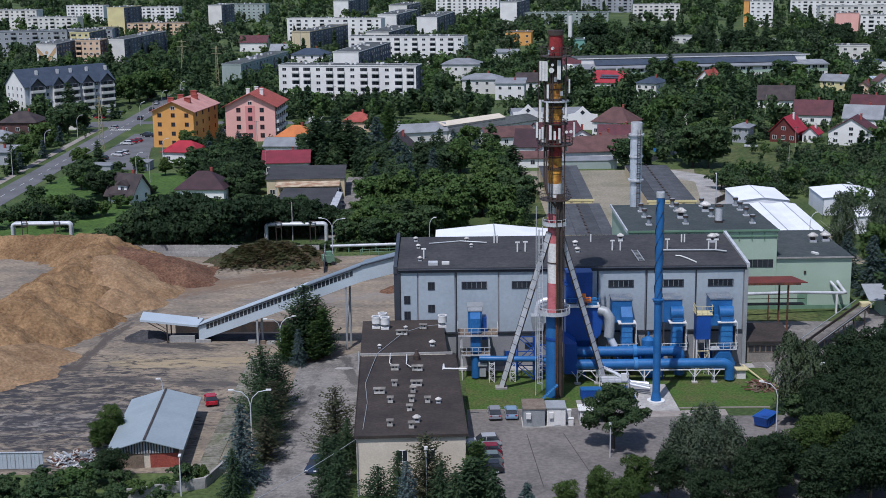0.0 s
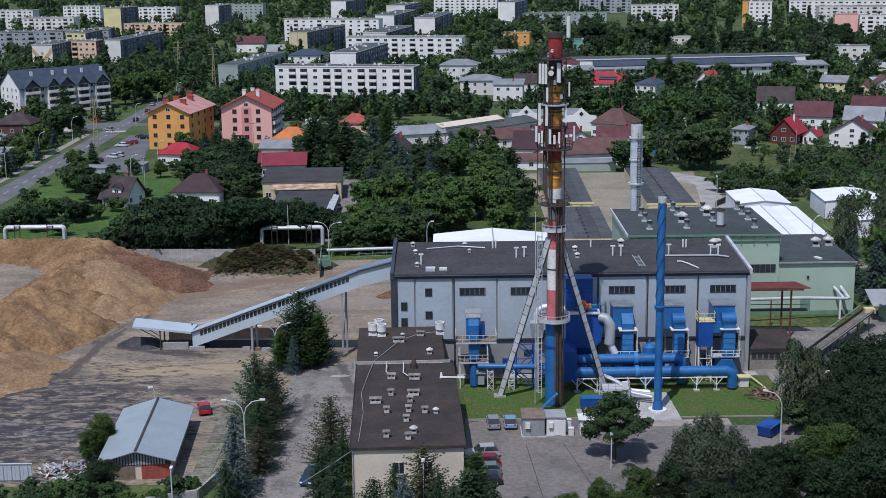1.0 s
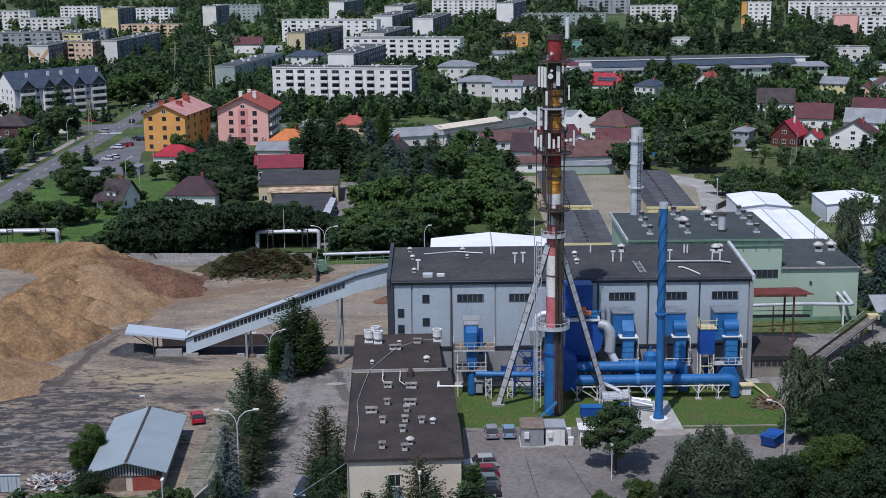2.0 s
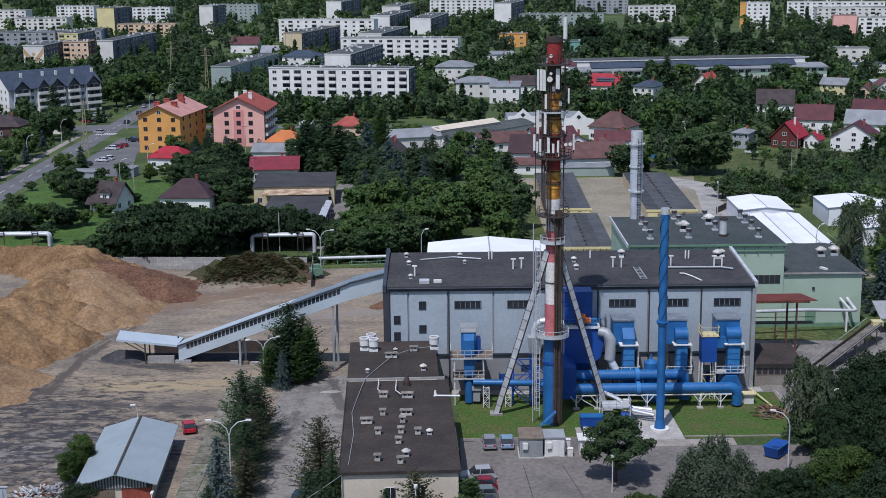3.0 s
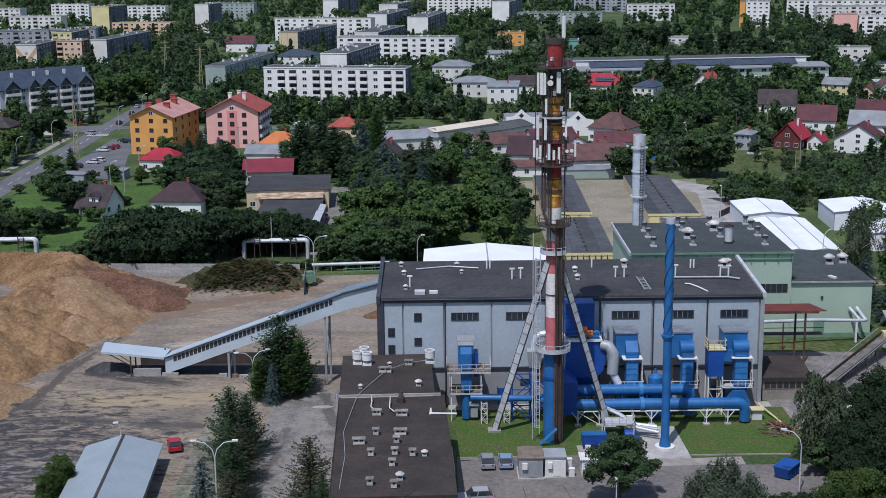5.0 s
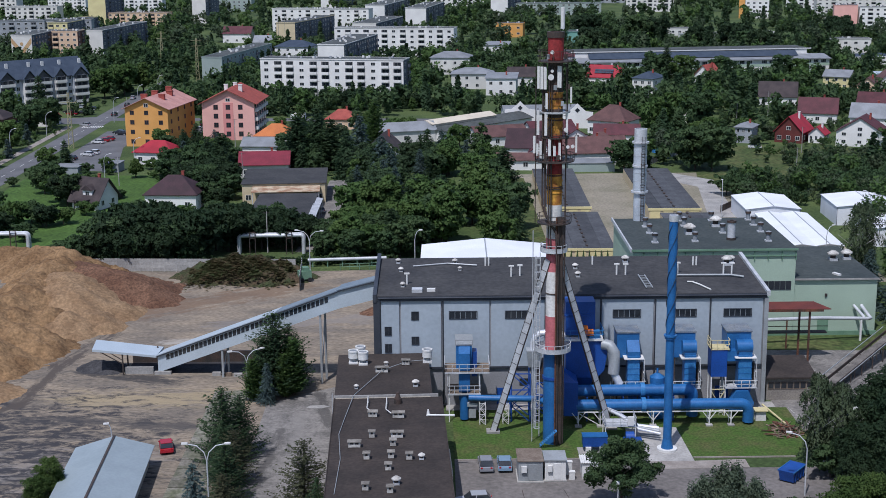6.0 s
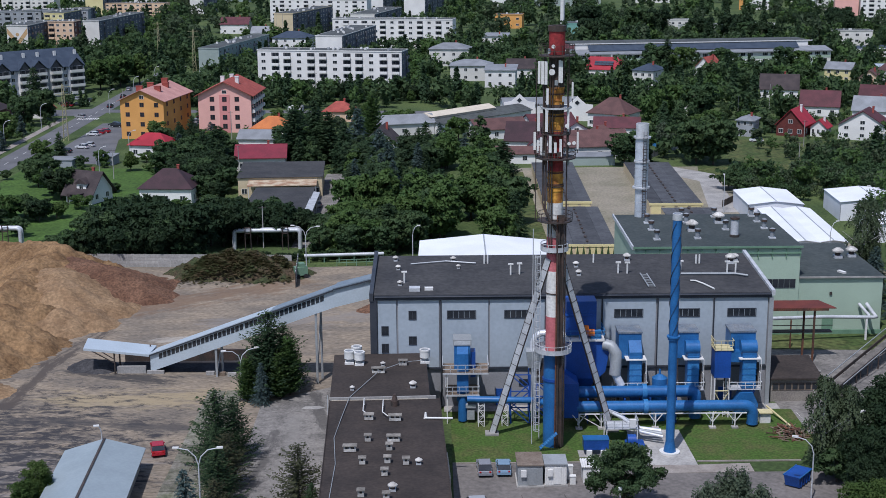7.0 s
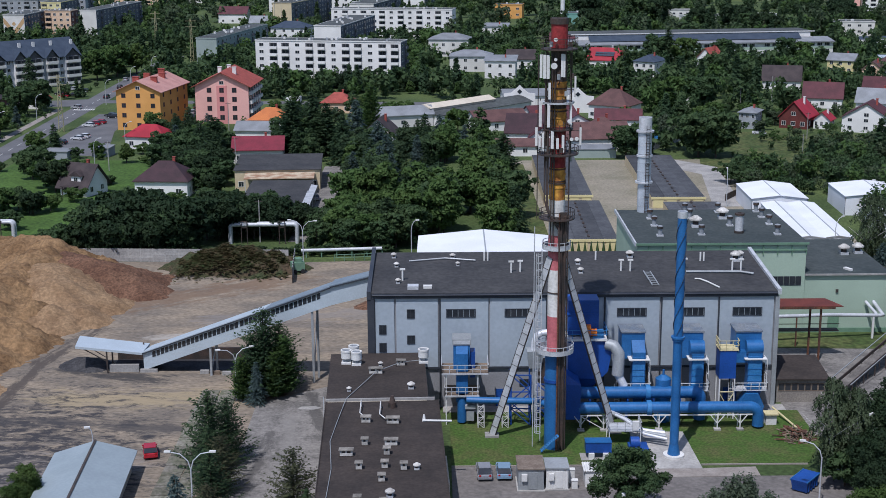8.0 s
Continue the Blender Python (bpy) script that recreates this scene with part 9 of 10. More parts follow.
def plant(key, x, y, h, turn=None, group="", wide=1.0):
    """Plants one tree of a kind that is built once, ten metres high, and scaled."""
    name, label, category, build = KINDS[key]
    turn = random.uniform(0, 360) if turn is None else turn
    s = h / 10.0
    m = Matrix.LocRotScale((x, y, 0), Euler((0, 0, radians(turn))), (s * wide, s * wide, s))
    if not isinstance(build, bpy.types.Object):
        crown, trunk = build()
        t = thing(name, label, category, group=group or "trees")
        part("trunk", trunk, None, t)
        part("crown", crown, None, t)
        t.matrix_basis = m
        KINDS[key] = (name, label, category, t)
        return t
    made = {}
    for o in (build, *build.children):
        made[o] = o.copy()
        scene.collection.objects.link(made[o])
        if o.parent:
            made[o].parent = made[o.parent]
    made[build].matrix_basis = m
    return made[build]


def broad(seed, count, size, material, bark=None, low=0.28, spread=0.42, boughs=70, tall=0.7, lean=0.22):
    """A broadleaf tree: boughs fill an uneven, lobed crown round the limbs."""
    def go():
        rs = np.random.RandomState(seed)
        ph = rs.uniform(0, 6.28, 6)
        zc, rz, rx = 10 * (low + (1 - low) * 0.5), 10 * (1 - low) * 0.47, 10 * spread
        L = []
        for k in range(boughs):
            d = rs.normal(0, 1, 3)
            d /= np.linalg.norm(d)
            lobe = 1 + lean * math.sin(3 * math.atan2(d[1], d[0]) + ph[0]) * (1 - d[2] ** 2) + lean * math.sin(4 * d[2] + ph[1]) + 0.6 * lean * math.sin(5 * d[0] + ph[2])
            u = rs.uniform(0.25, 1.0) ** 0.42 * lobe
            r = rs.uniform(0.055, 0.115) * 10 * (spread / 0.42) ** 0.5
            k2 = 1 - 0.9 * r / rx
            L.append(((d[0] * rx * k2 * u, d[1] * rx * k2 * u, max(r * 0.5, zc + d[2] * (rz - r * tall) * u * (0.85 if d[2] < 0 else 1))), (r, r, r * tall * rs.uniform(0.8, 1.2))))
        return bough_crown(rs, L, count, size, material), trunk_mesh(8, 0.24, 6, rs, bark or TRUNK)
    return go


def conifer(seed, levels, per, size, material, base=2.3, power=0.9, droop=0.35, rag=0.3, bare=0.6):
    """A spruce: whorls of flat, twiggy branches of uneven length round a straight stem."""
    def go():
        rs = np.random.RandomState(seed)
        P, A = [], []
        for k in range(levels):
            z = bare + (9.6 - bare) * (k / (levels - 1)) ** 0.95
            r = base * (1 - z / 10.1) ** power + 0.06
            nb = max(4, int(per * (0.3 + 0.7 * r / base)))
            for j in range(nb):
                a = 2 * math.pi * (j + rs.uniform(-0.4, 0.4)) / nb + k * 0.9
                rr = r * rs.uniform(1 - rag, 1 + rag) * (1 + 0.2 * math.sin(1.9 * z + 2.0 * math.sin(a + seed)))
                dz = droop * rs.uniform(0.5, 1.4)
                ca, sa = math.cos(a), math.sin(a)
                m = max(2, int(rr * 2.5) + 1)
                for i in range(m):
                    t = 0.15 + 0.8 * i / max(1, m - 1)
                    bx = np.array((ca * rr * t, sa * rr * t, z - dz * rr * t * t + 0.16 * rr * t ** 4))
                    for s_ in (-1, 0, 1):
                        q = s_ * rs.uniform(0.5, 1.1)
                        P.append(bx + rs.normal(0, 0.05, 3))
                        A.append((math.cos(a + q), math.sin(a + q), -dz * t + rs.uniform(-0.25, 0.3)))
        P.append(np.array((0, 0, 9.5)))
        A.append((0, 0, 1))
        return foliage("crown", [needles(rs, np.array(P), np.array(A, float), size, 0.3)], material), Mesh().rod((0, 0, -0.1), (0, 0, 9.7), 0.2, 0.03, n=7).data("trunk", TRUNK)
    return go


def weeping(seed, count, size, material, bark):
    """A slender birch: thin limbs and hanging strands of small leaves."""
    def go():
        rs = np.random.RandomState(seed)
        P, Nn = [], []
        for k in range(count // 8):
            z = rs.uniform(2.2, 9.9)
            a = rs.uniform(0, 6.28)
            rr = 1.5 * math.sin(math.pi * min(1, (z - 1.6) / 8.8)) ** 0.8 * rs.uniform(0.15, 1) ** 0.5 * (1 + 0.5 * math.sin(z * 2.4 + 3 * math.sin(a)))
            l = rs.uniform(0.7, 1.7)
            for j in range(8):
                P.append((math.cos(a) * (rr + 0.05 * j) + rs.normal(0, 0.05), math.sin(a) * (rr + 0.05 * j) + rs.normal(0, 0.05), z - l * j / 8))
                Nn.append((math.cos(a) * 0.6, math.sin(a) * 0.6, 0.5))
        return foliage("crown", [leaf_quads(rs, np.array(P), np.array(Nn) + rs.normal(0, 0.4, (len(P), 3)), size, 0.6, np.array(Nn))], material), trunk_mesh(9.6, 0.16, 7, rs, bark)
    return go


FINE = {
    "oak": ("broadleaf_tree", "full green broadleaf tree with a dense crown", LEAF, 1, 0.42, 0.16, 0.7),
    "maple": ("broadleaf_tree", "dark green broadleaf tree with an uneven crown", LEAF_DARK, 2, 0.46, 0.08, 0.7),
    "lime": ("broadleaf_tree", "tall green broadleaf tree with a rounded crown", LEAF, 3, 0.38, 0.1, 0.8),
    "willow": ("willow_tree", "grey-green feathery willow with a soft crown", LEAF_WILLOW, 4, 0.28, 0.03, 2.0),
    "ash": ("broadleaf_tree", "bright green young broadleaf tree with fine leaves", LEAF_LIGHT, 14, 0.38, 0.08, 0.9)}
for key, (nm, lb, mt, sd, sp, lw_, tl) in FINE.items():
    tree_kind(key + "_near", nm, lb, "tree", broad(sd, 15000, 0.235 if key == "willow" else 0.26, LEAF_DEEP if mt in (LEAF, LEAF_DARK) else mt, spread=sp, low=lw_, boughs=210, tall=tl))
    tree_kind(key, nm, lb, "tree", broad(sd + 40, 3500, 0.66, mt, spread=sp, low=0.02, boughs=120, tall=tl))
tree_kind("alder", "broadleaf_tree", "very dark green broadleaf tree in a dense belt", "tree", broad(47, 4200, 0.62, LEAF_DEEP, spread=0.5, low=0.0, boughs=130, tall=0.8))
tree_kind("lot_tree", "broadleaf_tree", "open-crowned green maple in a car park island", "tree", broad(33, 22000, 0.25, LEAF_DARK, spread=0.46, low=0.12, boughs=84, lean=0.26))
tree_kind("spruce", "spruce_tree", "dark green spruce with layered drooping branches", "tree", conifer(5, 30, 16, 0.5, NEEDLE, 2.7, 0.75, 0.4, 0.4))
tree_kind("spruce2", "spruce_tree", "broad dark green spruce with ragged branches", "tree", conifer(6, 27, 18, 0.58, NEEDLE, 3.3, 0.62, 0.1, 0.42))
tree_kind("blue", "blue_spruce", "blue-grey spruce with layered branches", "tree", conifer(7, 28, 16, 0.48, NEEDLE_BLUE, 2.7, 0.8, 0.4, 0.35))
tree_kind("near_spruce", "spruce_tree", "slim dark green spruce with ragged fine branches", "tree", conifer(61, 38, 15, 0.34, NEEDLE, 2.5, 0.72, 0.35, 0.5))
tree_kind("near_fir", "fir_tree", "broad green fir with an irregular, gappy crown", "tree", conifer(62, 30, 17, 0.36, NEEDLE, 3.1, 0.6, -0.1, 0.6))
tree_kind("near_olive", "fir_tree", "brownish olive fir with thin uneven branches", "tree", conifer(63, 30, 15, 0.36, NEEDLE_OLIVE, 3.3, 0.6, -0.05, 0.65))
tree_kind("near_blue", "blue_spruce", "silver-blue spruce with dense layered branches", "tree", conifer(64, 36, 16, 0.34, NEEDLE_SILVER, 2.3, 0.75, 0.4, 0.35))
tree_kind("pine", "pine_tree", "broad rounded dark green pine with open boughs", "tree", broad(8, 13000, 0.31, LEAF_PINE, spread=0.38, low=0.06, boughs=130, tall=0.6, lean=0.25))
tree_kind("thuja", "thuja_tree", "green thuja with a ragged upright crown", "tree", conifer(18, 30, 12, 0.6, LEAF, 1.9, 0.5, -0.6, 0.35))
tree_kind("birch", "birch_tree", "tall birch with hanging foliage and a pale trunk", "tree", weeping(9, 5200, 0.19, LEAF_PALE, BIRCHBARK))
tree_kind("bush", "bush", "dense green leafy bush", "bush", broad(10, 2600, 0.85, LEAF, spread=0.7, low=0.0, boughs=70))
tree_kind("shrub", "bush", "dark green rounded garden shrub", "bush", broad(11, 2600, 0.82, LEAF_DARK, spread=0.62, low=0.0, boughs=70))
tree_kind("far_oak", "broadleaf_tree", "green broadleaf tree among houses", "tree", broad(21, 2400, 0.76, LEAF, spread=0.44, low=0.04, boughs=64))
tree_kind("far_maple", "broadleaf_tree", "dark broadleaf tree among houses", "tree", broad(22, 2400, 0.74, LEAF_DARK, spread=0.42, low=0.04, boughs=64))
tree_kind("far_ash", "broadleaf_tree", "light green broadleaf tree among houses", "tree", broad(23, 2400, 0.74, LEAF_PALE, spread=0.4, low=0.04, boughs=64))
tree_kind("far_spruce", "spruce_tree", "dark spruce standing among houses", "tree", conifer(24, 16, 10, 1.1, NEEDLE, 2.4))
tree_kind("far_blue", "blue_spruce", "blue-grey spruce standing among houses", "tree", conifer(25, 16, 10, 1.1, NEEDLE_BLUE, 2.4))

random.seed(77)
# row between yard and driveway
for k, x, y, h in (("near_fir", -39.2, -1.6, 10.6), ("near_fir", -37.4, 1.4, 8.6), ("near_spruce", -38.6, -6.5, 8.0), ("near_olive", -36.8, -8.5, 7.4), ("near_fir", -37.0, -14.6, 8.0), ("near_blue", -38.3, -28.0, 11.0), ("near_olive", -36.4, -20.5, 6.6), ("near_spruce", -38.9, -32.2, 6.6),
                   ("near_fir", -36.0, 27.4, 12.4), ("near_fir", -33.8, 27.4, 10.6), ("near_fir", -37.4, 25.4, 9.0), ("near_fir", -35.6, 25.2, 10.5), ("near_blue", -36.4, 21.6, 6.4), ("thuja", -34.0, 23.8, 7.0), ("thuja", -32.8, 25.4, 8.5), ("thuja", -38.6, 22.8, 6.5), ("thuja", -33.4, 27.2, 8.0),
                   ("near_olive", -27.4, -17.2, 9.4), ("near_spruce", -25.4, -22.6, 7.0), ("near_fir", -26.4, -29.0, 7.0), ("near_spruce", -27.4, -32.6, 8.4), ("near_spruce", -25.4, -38.0, 8.6),
                   ("near_olive", -15.0, -36.4, 9.8), ("near_spruce", -18.4, -37.0, 8.0), ("near_blue", -17.2, -42.0, 8.6), ("near_fir", -20.6, -41.5, 7.8), ("near_spruce", -13.2, -41.5, 8.5), ("thuja", -9.0, -37.0, 8.8), ("spruce2", -9.6, -41.0, 8.5), ("spruce", -7.2, -42.5, 7.8), ("blue", -3.6, -47.5, 8.0), ("spruce", -11.5, -45.5, 8.5)):
    plant(k, x, y, h)
# car park trees and the dark grove in the foreground
for k, x, y, h in (("willow_near", 20.2, -26.5, 9.8), ("willow_near", 17.2, -28.5, 9.0), ("willow_near", 22.8, -28.5, 8.6), ("willow_near", 19.4, -31.0, 8.6), ("shrub", 27.2, -24.0, 4.2), ("maple_near", 27.6, -28.5, 6.4), ("birch", 36.0, -4.5, 12.6), ("birch", 37.6, -3.2, 11.0), ("shrub", 37.0, -8.0, 4.6), ("shrub", 39.8, -7.5, 5.5),
                   ("maple_near", 49.0, -3.0, 11.5), ("oak_near", 53.0, 0.5, 12.5), ("maple_near", 57.0, -4.0, 13.0), ("lime_near", 45.5, -7.5, 11.0), ("maple_near", 50.0, -10.5, 11.5), ("oak_near", 41.8, -13.5, 9.5), ("ash_near", 34.6, -25.5, 7.6), ("ash_near", 32.2, -28.5, 7.4), ("ash_near", 37.4, -25.0, 7.6), ("maple_near", 44.5, -18.0, 11.0), ("oak_near", 50.0, -17.0, 12.0),
                   ("lime_near", 39.5, -32.5, 8.8), ("maple_near", 34.0, -37.0, 8.0), ("oak_near", 27.5, -34.0, 8.2), ("maple_near", 44.0, -28.0, 11.0), ("oak_near", 49.0, -26.0, 12.0), ("maple_near", 38.0, -37.0, 10.5), ("lime_near", 31.0, -41.0, 9.2), ("oak_near", 23.5, -40.0, 8.2), ("maple_near", 18.0, -42.0, 7.6),
                   ("ash_near", 10.5, -34.5, 6.0), ("lime_near", 14.2, -35.0, 6.6), ("ash_near", 5.6, -36.5, 5.2), ("ash_near", 1.6, -39.0, 4.6), ("ash_near", 8.0, -42.0, 6.2), ("oak_near", 44.0, -40.0, 10.5), ("maple_near", 58.0, -20.0, 13.0), ("oak_near", 62.0, 2.0, 12.5)):
    plant(k, x, y, h)
for k, x, y, h in (("maple_near", 43.5, -1.0, 9.5), ("oak_near", 47.0, 2.5, 10.5), ("maple_near", 40.5, -9.5, 8.5), ("birch", 38.9, -5.0, 11.5), ("maple_near", 38.8, -17.0, 7.4), ("oak_near", 46.8, -13.0, 10.0), ("lime_near", 55.0, 6.0, 11.0)):
    plant(k, x, y, h)
plant("lot_tree", 9.8, -17.0, 9.6, 40)
# scrub along the lower edge of the yard
for k, x, y, h in (("ash_near", -58.4, -12.6, 5.6), ("ash_near", -59.2, -16.2, 4.8), ("maple_near", -55.4, -26.2, 4.8), ("shrub", -56.9, -27.4, 3.6), ("shrub", -53.8, -29.2, 2.8), ("shrub", -45.6, -28.4, 3.3), ("bush", -47.6, -30.2, 2.2), ("ash", -43.4, -27.6, 2.6), ("maple", -60.0, -30.5, 3.6), ("shrub", -63.0, -31.5, 3.4), ("shrub", -67.5, -31.5, 3.2), ("oak", -58.0, -33.5, 5.0), ("shrub", -71.5, -32.0, 3.6), ("bush", -51.0, -31.6, 2.4), ("shrub", -44.2, -25.4, 1.6), ("shrub", -64.2, -26.5, 2.2)):
    plant(k, x, y, h)
for k, x, y, h in (("maple", -66, -36, 4.2), ("shrub", -61.5, -36.5, 4.4), ("maple", -56.5, -36.5, 4.2), ("shrub", -70.5, -36.5, 4.0), ("maple", -52.5, -36, 3.6), ("shrub", -47.5, -35, 2.6), ("shrub", -75, -36, 4.0)):
    plant(k, x, y, h)
# behind the yard: a dark hedge of trees along the boundary wall, with a gateway under the pipes
for k in range(30):
    x = -86 + 1.55 * k + random.uniform(-1.5, 1.5)
    y = 107 + random.uniform(0, 16)
    if -57 < x < -37 and y < 119:
        y += 13
    plant(random.choice(("alder", "alder", "alder", "maple")), x, y, random.uniform(6, 8) if x < -80 else random.uniform(4.6, 6.0) if -46 < x < -37 else random.uniform(6.6, 9.4) if -56 < x < -45 else random.uniform(9.5, 13.5))
for k in range(14):
    x = -90 + k * 2.2 + random.uniform(-1, 1)
    plant(random.choice(("alder", "maple", "shrub")), x, 106.0 + random.uniform(-1.5, 3), random.uniform(4.5, 7))
for k in range(12):
    plant("alder", -58 + 1.7 * k, random.uniform(120, 126), random.uniform(6.5, 10))
for x, h in ((-81, 8), (-76.5, 9.5), (-72, 8.5), (-68, 9)):
    plant("alder", x, 105.6, h)
for k in range(22):
    plant(random.choice(("maple", "oak", "lime")), random.uniform(-82, -58), random.uniform(124, 150), random.uniform(4, 6.2))
for k, x, y, h in (("maple", -35.2, 109.5, 6.6), ("lime", -32.0, 111.5, 8.0), ("maple", -28.8, 109.0, 7.4), ("oak", -25.8, 111.0, 8.4), ("maple", -22.6, 109.4, 7.2), ("maple", -33.4, 118.5, 7.6), ("lime", -29.4, 117.5, 8.6), ("maple", -25.0, 118.0, 9.0), ("oak", -31.0, 125.5, 8.8), ("maple", -19.4, 112.5, 8.4), ("maple", -49.0, 131.0, 8.6), ("alder", -52.5, 130.5, 7.6), ("blue", -21.5, 158, 12.0), ("spruce", -17.8, 155.5, 9.4), ("maple", -11.0, 155, 7.6), ("blue", -24.5, 163, 13.0), ("maple", -64.6, 178, 7.4), ("alder", -68.0, 181, 8.2), ("alder", -67.4, 189, 9.0), ("maple", -71.6, 186, 8.6), ("spruce", -69.0, 198, 11.0), ("alder", -73.4, 195, 9.4), ("maple", -76.5, 201, 10.0), ("alder", -80.4, 205, 9.0), ("spruce", -74.8, 207, 12.0), ("maple", -84.0, 199, 8.0), ("alder", -78.4, 192, 7.6), ("spruce2", -72.0, 214, 12.5), ("alder", -64.8, 168, 5.6), ("maple", -68.8, 170, 6.6)):
    plant(k, x, y, h)
for k in range(16):
    plant(random.choice(("alder", "shrub")), -60.5 + 1.45 * k, 106.4 + random.uniform(-0.6, 0.8), random.uniform(1.6, 2.6))
for k in range(9):
    plant("shrub", -36.2 + 1.9 * k, 107.0 + random.uniform(-0.5, 0.6), random.uniform(1.6, 2.6))
# park grove
for k in range(105):
    x, y = random.uniform(-37, 7), random.uniform(113, 222)
    if x < -30 + 0.05 * (y - 113) and y > 150 and x < -36:
        continue
    if not is_free(x, y, 1.0) or (-20 < x < -5 and 152 < y < 196) or (x < -31.5 and y < 180):
        continue
    kind = random.choices(("oak", "lime", "maple", "spruce", "spruce2", "blue", "pine"), (0.6, 0.6, 1.5, 4, 2, 3, 2) if x < -13 and y > 146 else (4, 4, 3, 0.4, 0.2, 0.2, 0.2))[0]
    plant(kind, x, y, random.uniform(8.5, 12.5) if y < 185 else random.uniform(8, 11))
for k, x, y, h in (("spruce2", -51.6, 222, 16), ("spruce", -46.0, 226, 18), ("spruce2", -42.0, 223, 15), ("blue", -33.0, 216, 17), ("spruce", -36.5, 208, 14), ("blue", -26.0, 190, 15), ("blue", -23.0, 168, 15), ("spruce", -27, 172, 13), ("thuja", -54, 258, 14), ("thuja", -31, 262, 15), ("spruce", -14, 215, 13), ("blue", -10, 221, 12),
                   ("maple", 41.5, 214, 10), ("oak", 45.5, 217, 10.5), ("maple", 62.0, 216, 13), ("maple", 66.5, 214, 14), ("oak", 64.5, 222, 13), ("willow", 56.5, 236, 10), ("shrub", 63, 178, 6), ("shrub", 65, 172, 5), ("oak", 70, 300, 14), ("maple", 78, 297, 14)):
    plant(k, x, y, h)
# beside the green meadow
for k, x, y, h in (("alder", -110.7, 135.6, 6.5), ("shrub", -103.5, 130.9, 5), ("alder", -103.0, 146.2, 6), ("alder", -111.1, 150.6, 5.5), ("alder", -104.8, 172.1, 9), ("maple", -115.2, 188.9, 8), ("maple", -120.4, 163.2, 6), ("shrub", -101.9, 188.1, 4), ("shrub", -116, 196, 8.5), ("bush", -104, 176, 8.5), ("bush", -106.5, 179, 8.0), ("shrub", -102, 173, 8), ("shrub", -115, 142, 7), ("shrub", -108, 152, 6), ("bush", -111, 146, 7.5), ("shrub", -118, 138, 6), ("shrub", -104, 147, 5.5), ("bush", -100, 150, 4.5), ("shrub", -122, 134, 5.5), ("bush", -97, 160, 4), ("oak", -106, 221, 5), ("maple", -88, 228, 6), ("oak", -90, 216, 5), ("maple", -84, 214, 6), ("spruce", -80, 232, 9),
                   ("oak", -146, 262, 11), ("oak", -143, 230, 8), ("spruce", -160, 345, 16), ("maple", -148, 312, 12), ("maple", -151, 300, 11), ("shrub", -127, 200, 3), ("oak", -144, 415, 15), ("ash", -138, 425, 14), ("oak", -150, 405, 14), ("maple", -89.3, 224, 7), ("spruce", -87.4, 240, 10), ("oak", -80, 214, 6.5), ("spruce", -76, 222, 9), ("maple", -83, 228, 7.5), ("lime", -79.5, 233, 8), ("spruce", -84.5, 246, 11), ("maple", -94, 250, 7), ("blue", -79, 246, 9), ("maple", -71, 226, 7), ("oak", -98, 260, 8), ("ash", -96, 212, 6), ("maple", -56, 240, 9), ("spruce", -52, 246, 12), ("oak", -47, 236, 10)):
    plant(k, x, y, h)
# conifers and limes along the front of the white block and beside the park road
for k in range(34):
    u, v = random.uniform(-4, 66), random.uniform(9, 30)
    x, y = -84.8 + u * 0.978 - v * 0.208, 407.5 - u * 0.208 - v * 0.978
    plant(random.choice(("spruce", "blue", "spruce", "maple", "alder", "lime")), x, y, random.uniform(4.5, 7.5) if v > 14 else random.uniform(3.5, 7.0))
for k in range(26):
    x, y = random.uniform(-100, 8), random.uniform(350, 372)
    if is_free(x, y, 1.0):
        plant(random.choice(("maple", "lime", "alder", "spruce")), x, y, random.uniform(3.8, 7))
# tall woods behind the school
for k in range(30):
    x, y = random.uniform(60, 250), random.uniform(555, 720)
    if is_free(x, y, 2.0) and not (140 < x < 200 and y > 640):
        plant(random.choice(("maple", "alder", "alder", "spruce")), x, y, random.uniform(12, 19))
# shrubs and a few tall trees in the gardens
for k in range(30):
    x, y, h = random.uniform(-112, -66), random.uniform(178, 234), random.uniform(1.6, 4.0)
    if is_free(x, y, 1.0, h):
        plant(random.choice(("bush", "shrub")), x, y, h)
for k, x, y, h in (("spruce", 92, 447, 17), ("maple", 88, 450, 14), ("oak", 98, 444, 14), ("spruce", 84, 452, 13), ("maple", 118, 452, 12), ("maple", 147, 455, 12), ("oak", 152, 452, 11), ("oak", 73, 268, 7.5), ("oak", 77, 272, 8.5), ("maple", 70, 262, 6)):
    plant(k, x, y, h)
# right edge: birches and blue spruces by the halls
for k, x, y, h in (("birch", 70.5, 92, 15), ("birch", 73.5, 96, 14), ("birch", 77.5, 88, 17), ("birch", 80, 92, 16), ("blue", 66.0, 70, 11), ("blue", 68.5, 62, 12), ("blue", 72.0, 58, 13), ("oak", 74, 72, 13), ("birch", 75.5, 78, 16), ("maple", 82, 80, 14), ("maple", 70, 42, 12), ("oak", 76, 48, 13)):
    plant(k, x, y, h)
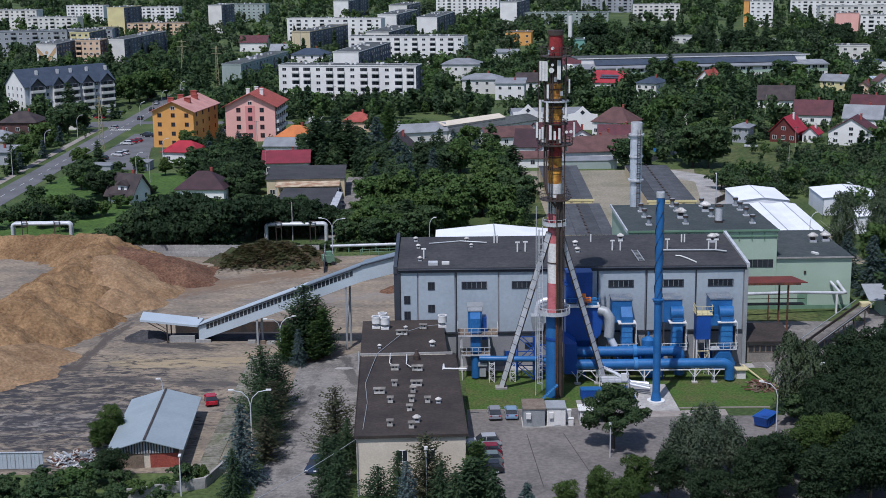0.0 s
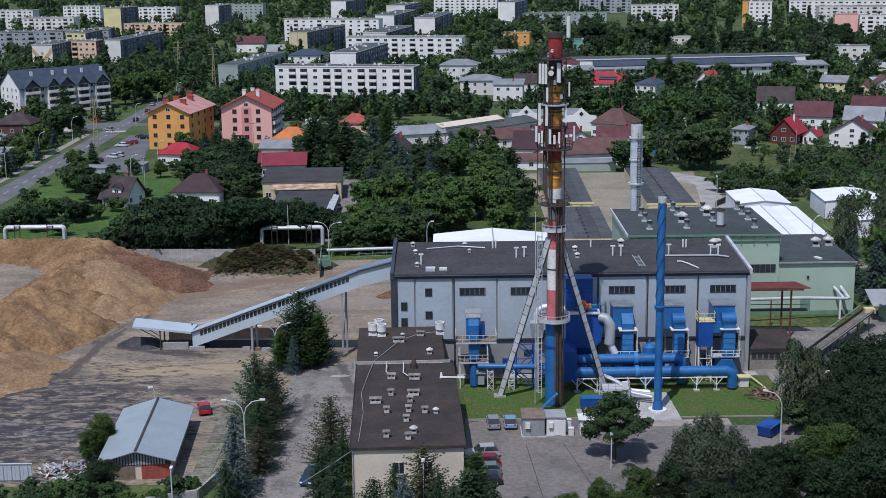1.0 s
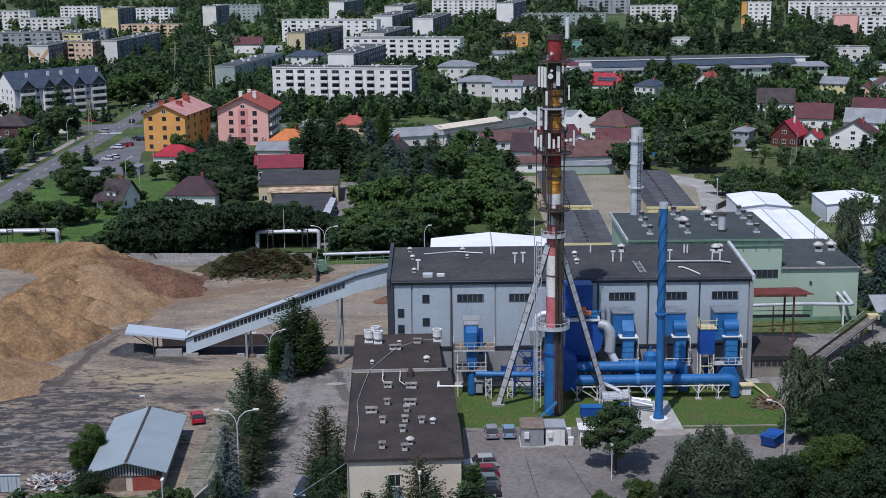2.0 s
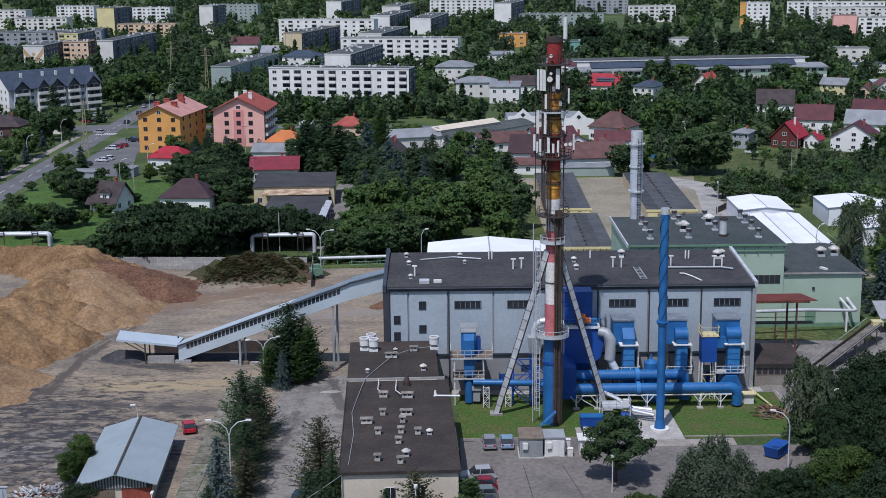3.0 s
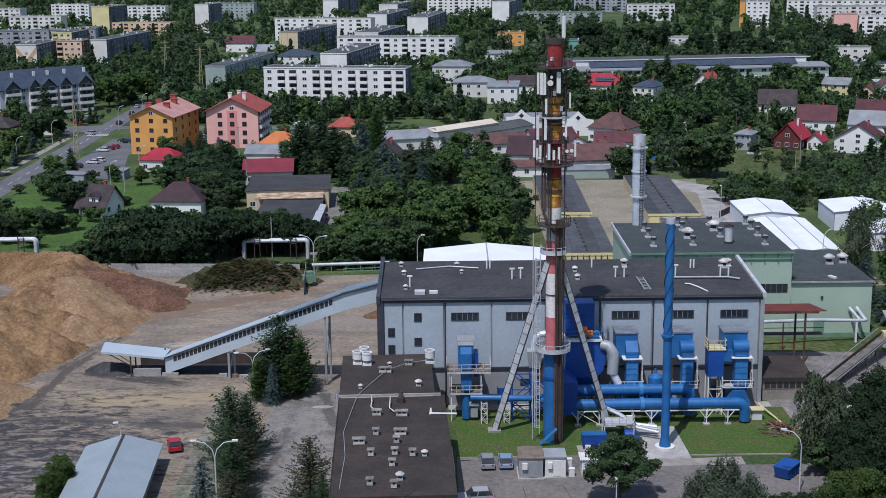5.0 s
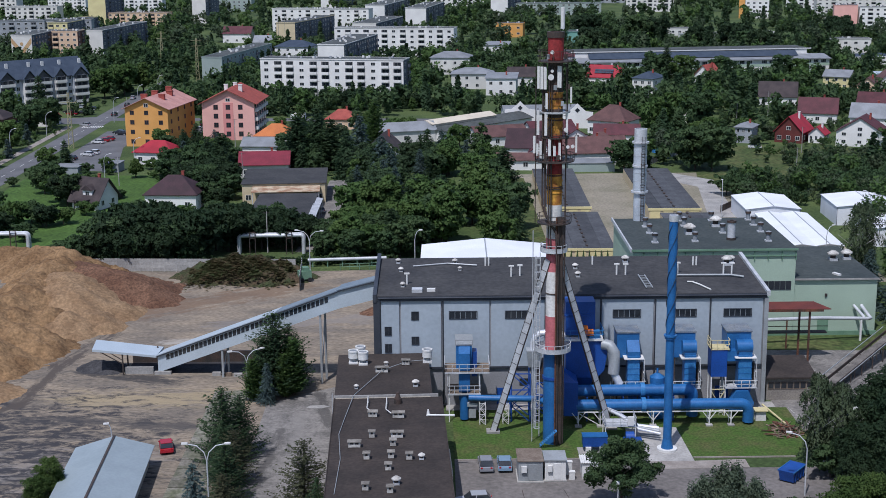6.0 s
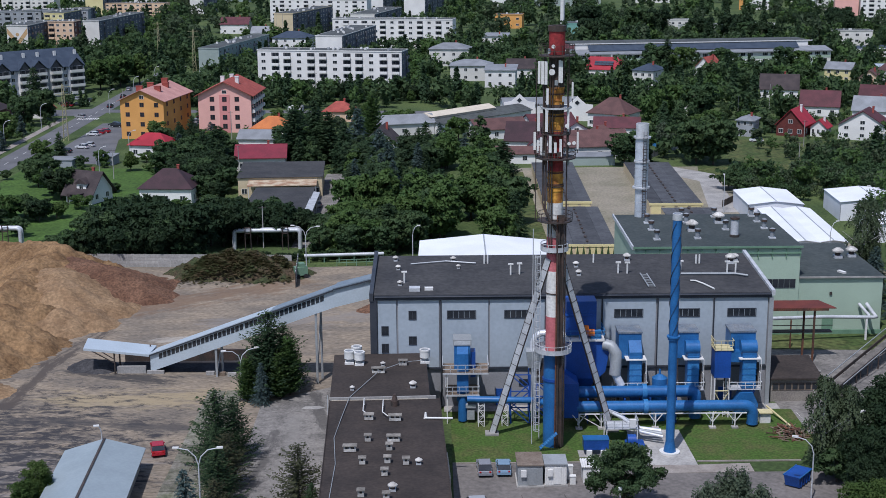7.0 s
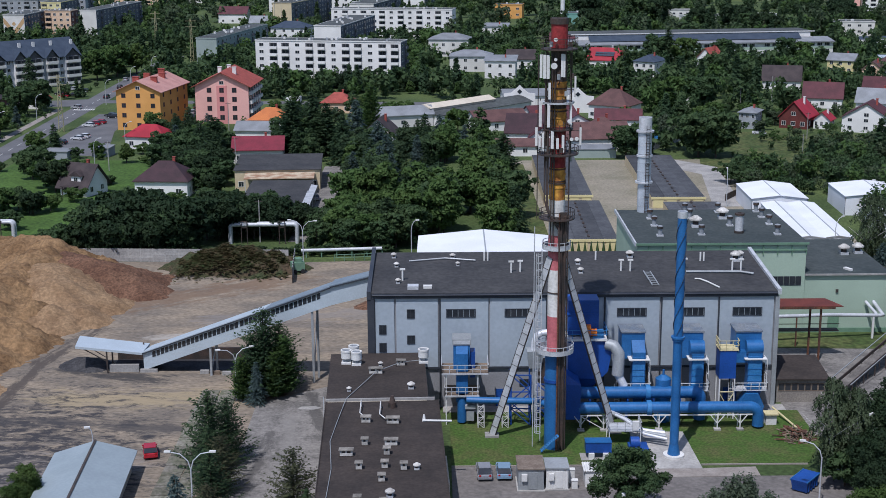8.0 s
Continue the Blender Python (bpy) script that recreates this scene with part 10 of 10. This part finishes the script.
# scrub and young trees behind the white halls and along the eastern edge, past counting
def wood_stuff(rs, spots, fine, name, label, parts=34):
    """Many small trees as loose foliage; spots: (x, y, height, tone)."""
    bunch = {0: [], 1: [], 2: [], 3: []}
    for x, y, h, tone in spots:
        c, nr, sw = [], [], []
        n = int(fine)
        if tone == 3:
            z = rs.uniform(0.06, 1, n)
            a = rs.uniform(0, 6.28, n)
            r = h * 0.24 * (1.03 - z) * rs.uniform(0.3, 1.15, n)
            c.append(np.stack([x + np.cos(a) * r, y + np.sin(a) * r, h * z - 0.25 * r], 1))
            nr.append(np.stack([np.cos(a) * 0.5, np.sin(a) * 0.5, 0.8 + 0 * a], 1))
            sw.append(np.stack([np.cos(a) * 0.8, np.sin(a) * 0.8, 0.55 + 0 * a], 1))
        else:
            m = max(8, int(parts * rs.uniform(0.7, 1.2)))
            w = rs.uniform(0.3, 0.46)
            for k in range(m):
                d = rs.normal(0, 1, 3)
                d /= np.linalg.norm(d)
                q = np.array((x, y, h * 0.52)) + d * h * np.array((w, w, 0.38)) * rs.uniform(0.3, 1.05)
                e = rs.normal(0, 1, (max(3, n // m), 3))
                e /= np.linalg.norm(e, axis=1, keepdims=True)
                c.append(q + e * h * rs.uniform(0.07, 0.14))
                nr.append(e * 0.6 + np.array((0, 0, 0.5)) + rs.normal(0, 0.5, e.shape))
                sw.append(e * 0.6 + d * 0.55 + np.array((0, 0, 0.2)))
        bunch[tone].append(leaf_quads(rs, np.concatenate(c), np.concatenate(nr), h * 1.85 / math.sqrt(fine), 0.0, np.concatenate(sw)))
    for tone, mt in ((0, LEAF), (1, LEAF_DARK), (2, LEAF_PALE), (3, NEEDLE)):
        if bunch[tone]:
            tagged(part(name, foliage(name, bunch[tone], mt), None), label, "trees", kind="stuff")


rs = np.random.RandomState(61)
spots = []
for k in range(330):
    x = rs.uniform(66, 150)
    y = 160 + rs.uniform(0, 62) + (x - 70) * 0.18
    h = rs.uniform(2.5, 7.5)
    if is_free(x, y, 1.0, h) and not (x < 92 and y > 190 and h > 2.6):
        spots.append((x, y, h, rs.choice((0, 1, 1, 2))))
for k in range(60):
    spots.append((rs.uniform(86, 118), rs.uniform(62, 168), rs.uniform(6, 9), rs.choice((0, 1, 1, 2))))
wood_stuff(rs, spots, 420, "scrub_belt", "dense green scrub and young trees behind the white halls")
# gardens of the town
placed = 0
for k in range(3000):
    y = 195 + 125 * random.random()
    x = -12 + random.uniform(-1, 1) * (y + 190) * 0.36
    h = random.uniform(4, 9.5)
    if placed >= 100:
        break
    if not is_free(x, y, 2.0, h) or (-44 < x < 10 and y < 224) or (8 < x < 64 and y < 216) or (-130 < x < -62 and y < 222) or (56 < x < 140 and y < 250):
        continue
    kind = random.choices(("far_oak", "far_maple", "far_ash", "far_spruce", "far_blue"), (4, 5, 1.5, 4, 1.5))[0]
    plant(kind, x, y, h)
    placed += 1
rs = np.random.RandomState(31)
spots = []
while len(spots) < 1900:
    y = 200 + 350 * rs.uniform() ** 0.85
    x = -12 + rs.uniform(-1, 1) * (y + 190) * 0.37
    low = y < 318 and (x < 55 or rs.uniform() < 0.7)
    h = rs.uniform(1.2, 3.5) if low or rs.uniform() < 0.25 else rs.uniform(6, 13)
    if not is_free(x, y, 1.6, h) or (-44 < x < 66 and y < 224) or (-130 < x < -62 and y < 236) or (70 < x < 84 and y < 262 and h > 2):
        continue
    spots.append((x, y, h, rs.choice((0, 1, 1, 1, 1, 3, 3) if h > 4 else (0, 1, 1, 2))))
k = 0
while k < 420:
    x, y, h = rs.uniform(62, 190), rs.uniform(236, 430), rs.uniform(1.4, 4.6)
    k += 1
    if is_free(x, y, 0.8, h) or (h < 2.6 and is_free(x, y, 0.3, 1.0)):
        spots.append((x, y, h, rs.choice((0, 0, 1, 1, 2))))
wood_stuff(rs, spots, 215, "garden_trees", "green garden trees and hedges between far houses", 22)

# woods and street trees of the far town, past counting
rs = np.random.RandomState(5)
spots = []
tries = 0
while len(spots) < 2300 and tries < 20000:
    tries += 1
    y = 545 + 1130 * rs.uniform() ** 1.25
    x = -12 + rs.uniform(-1, 1) * (y + 190) * 0.37
    h = rs.uniform(7, 15)
    if is_free(x, y, 2.0, h):
        spots.append((x, y, h, rs.choice((0, 1, 1, 2, 3))))
wood_stuff(rs, [q for q in spots if q[1] < 800], 270, "far_woods", "distant green street trees between apartment blocks", 22)
wood_stuff(rs, [q for q in spots if q[1] >= 800], 150, "far_woods", "distant dark green woods behind apartment blocks", 14)
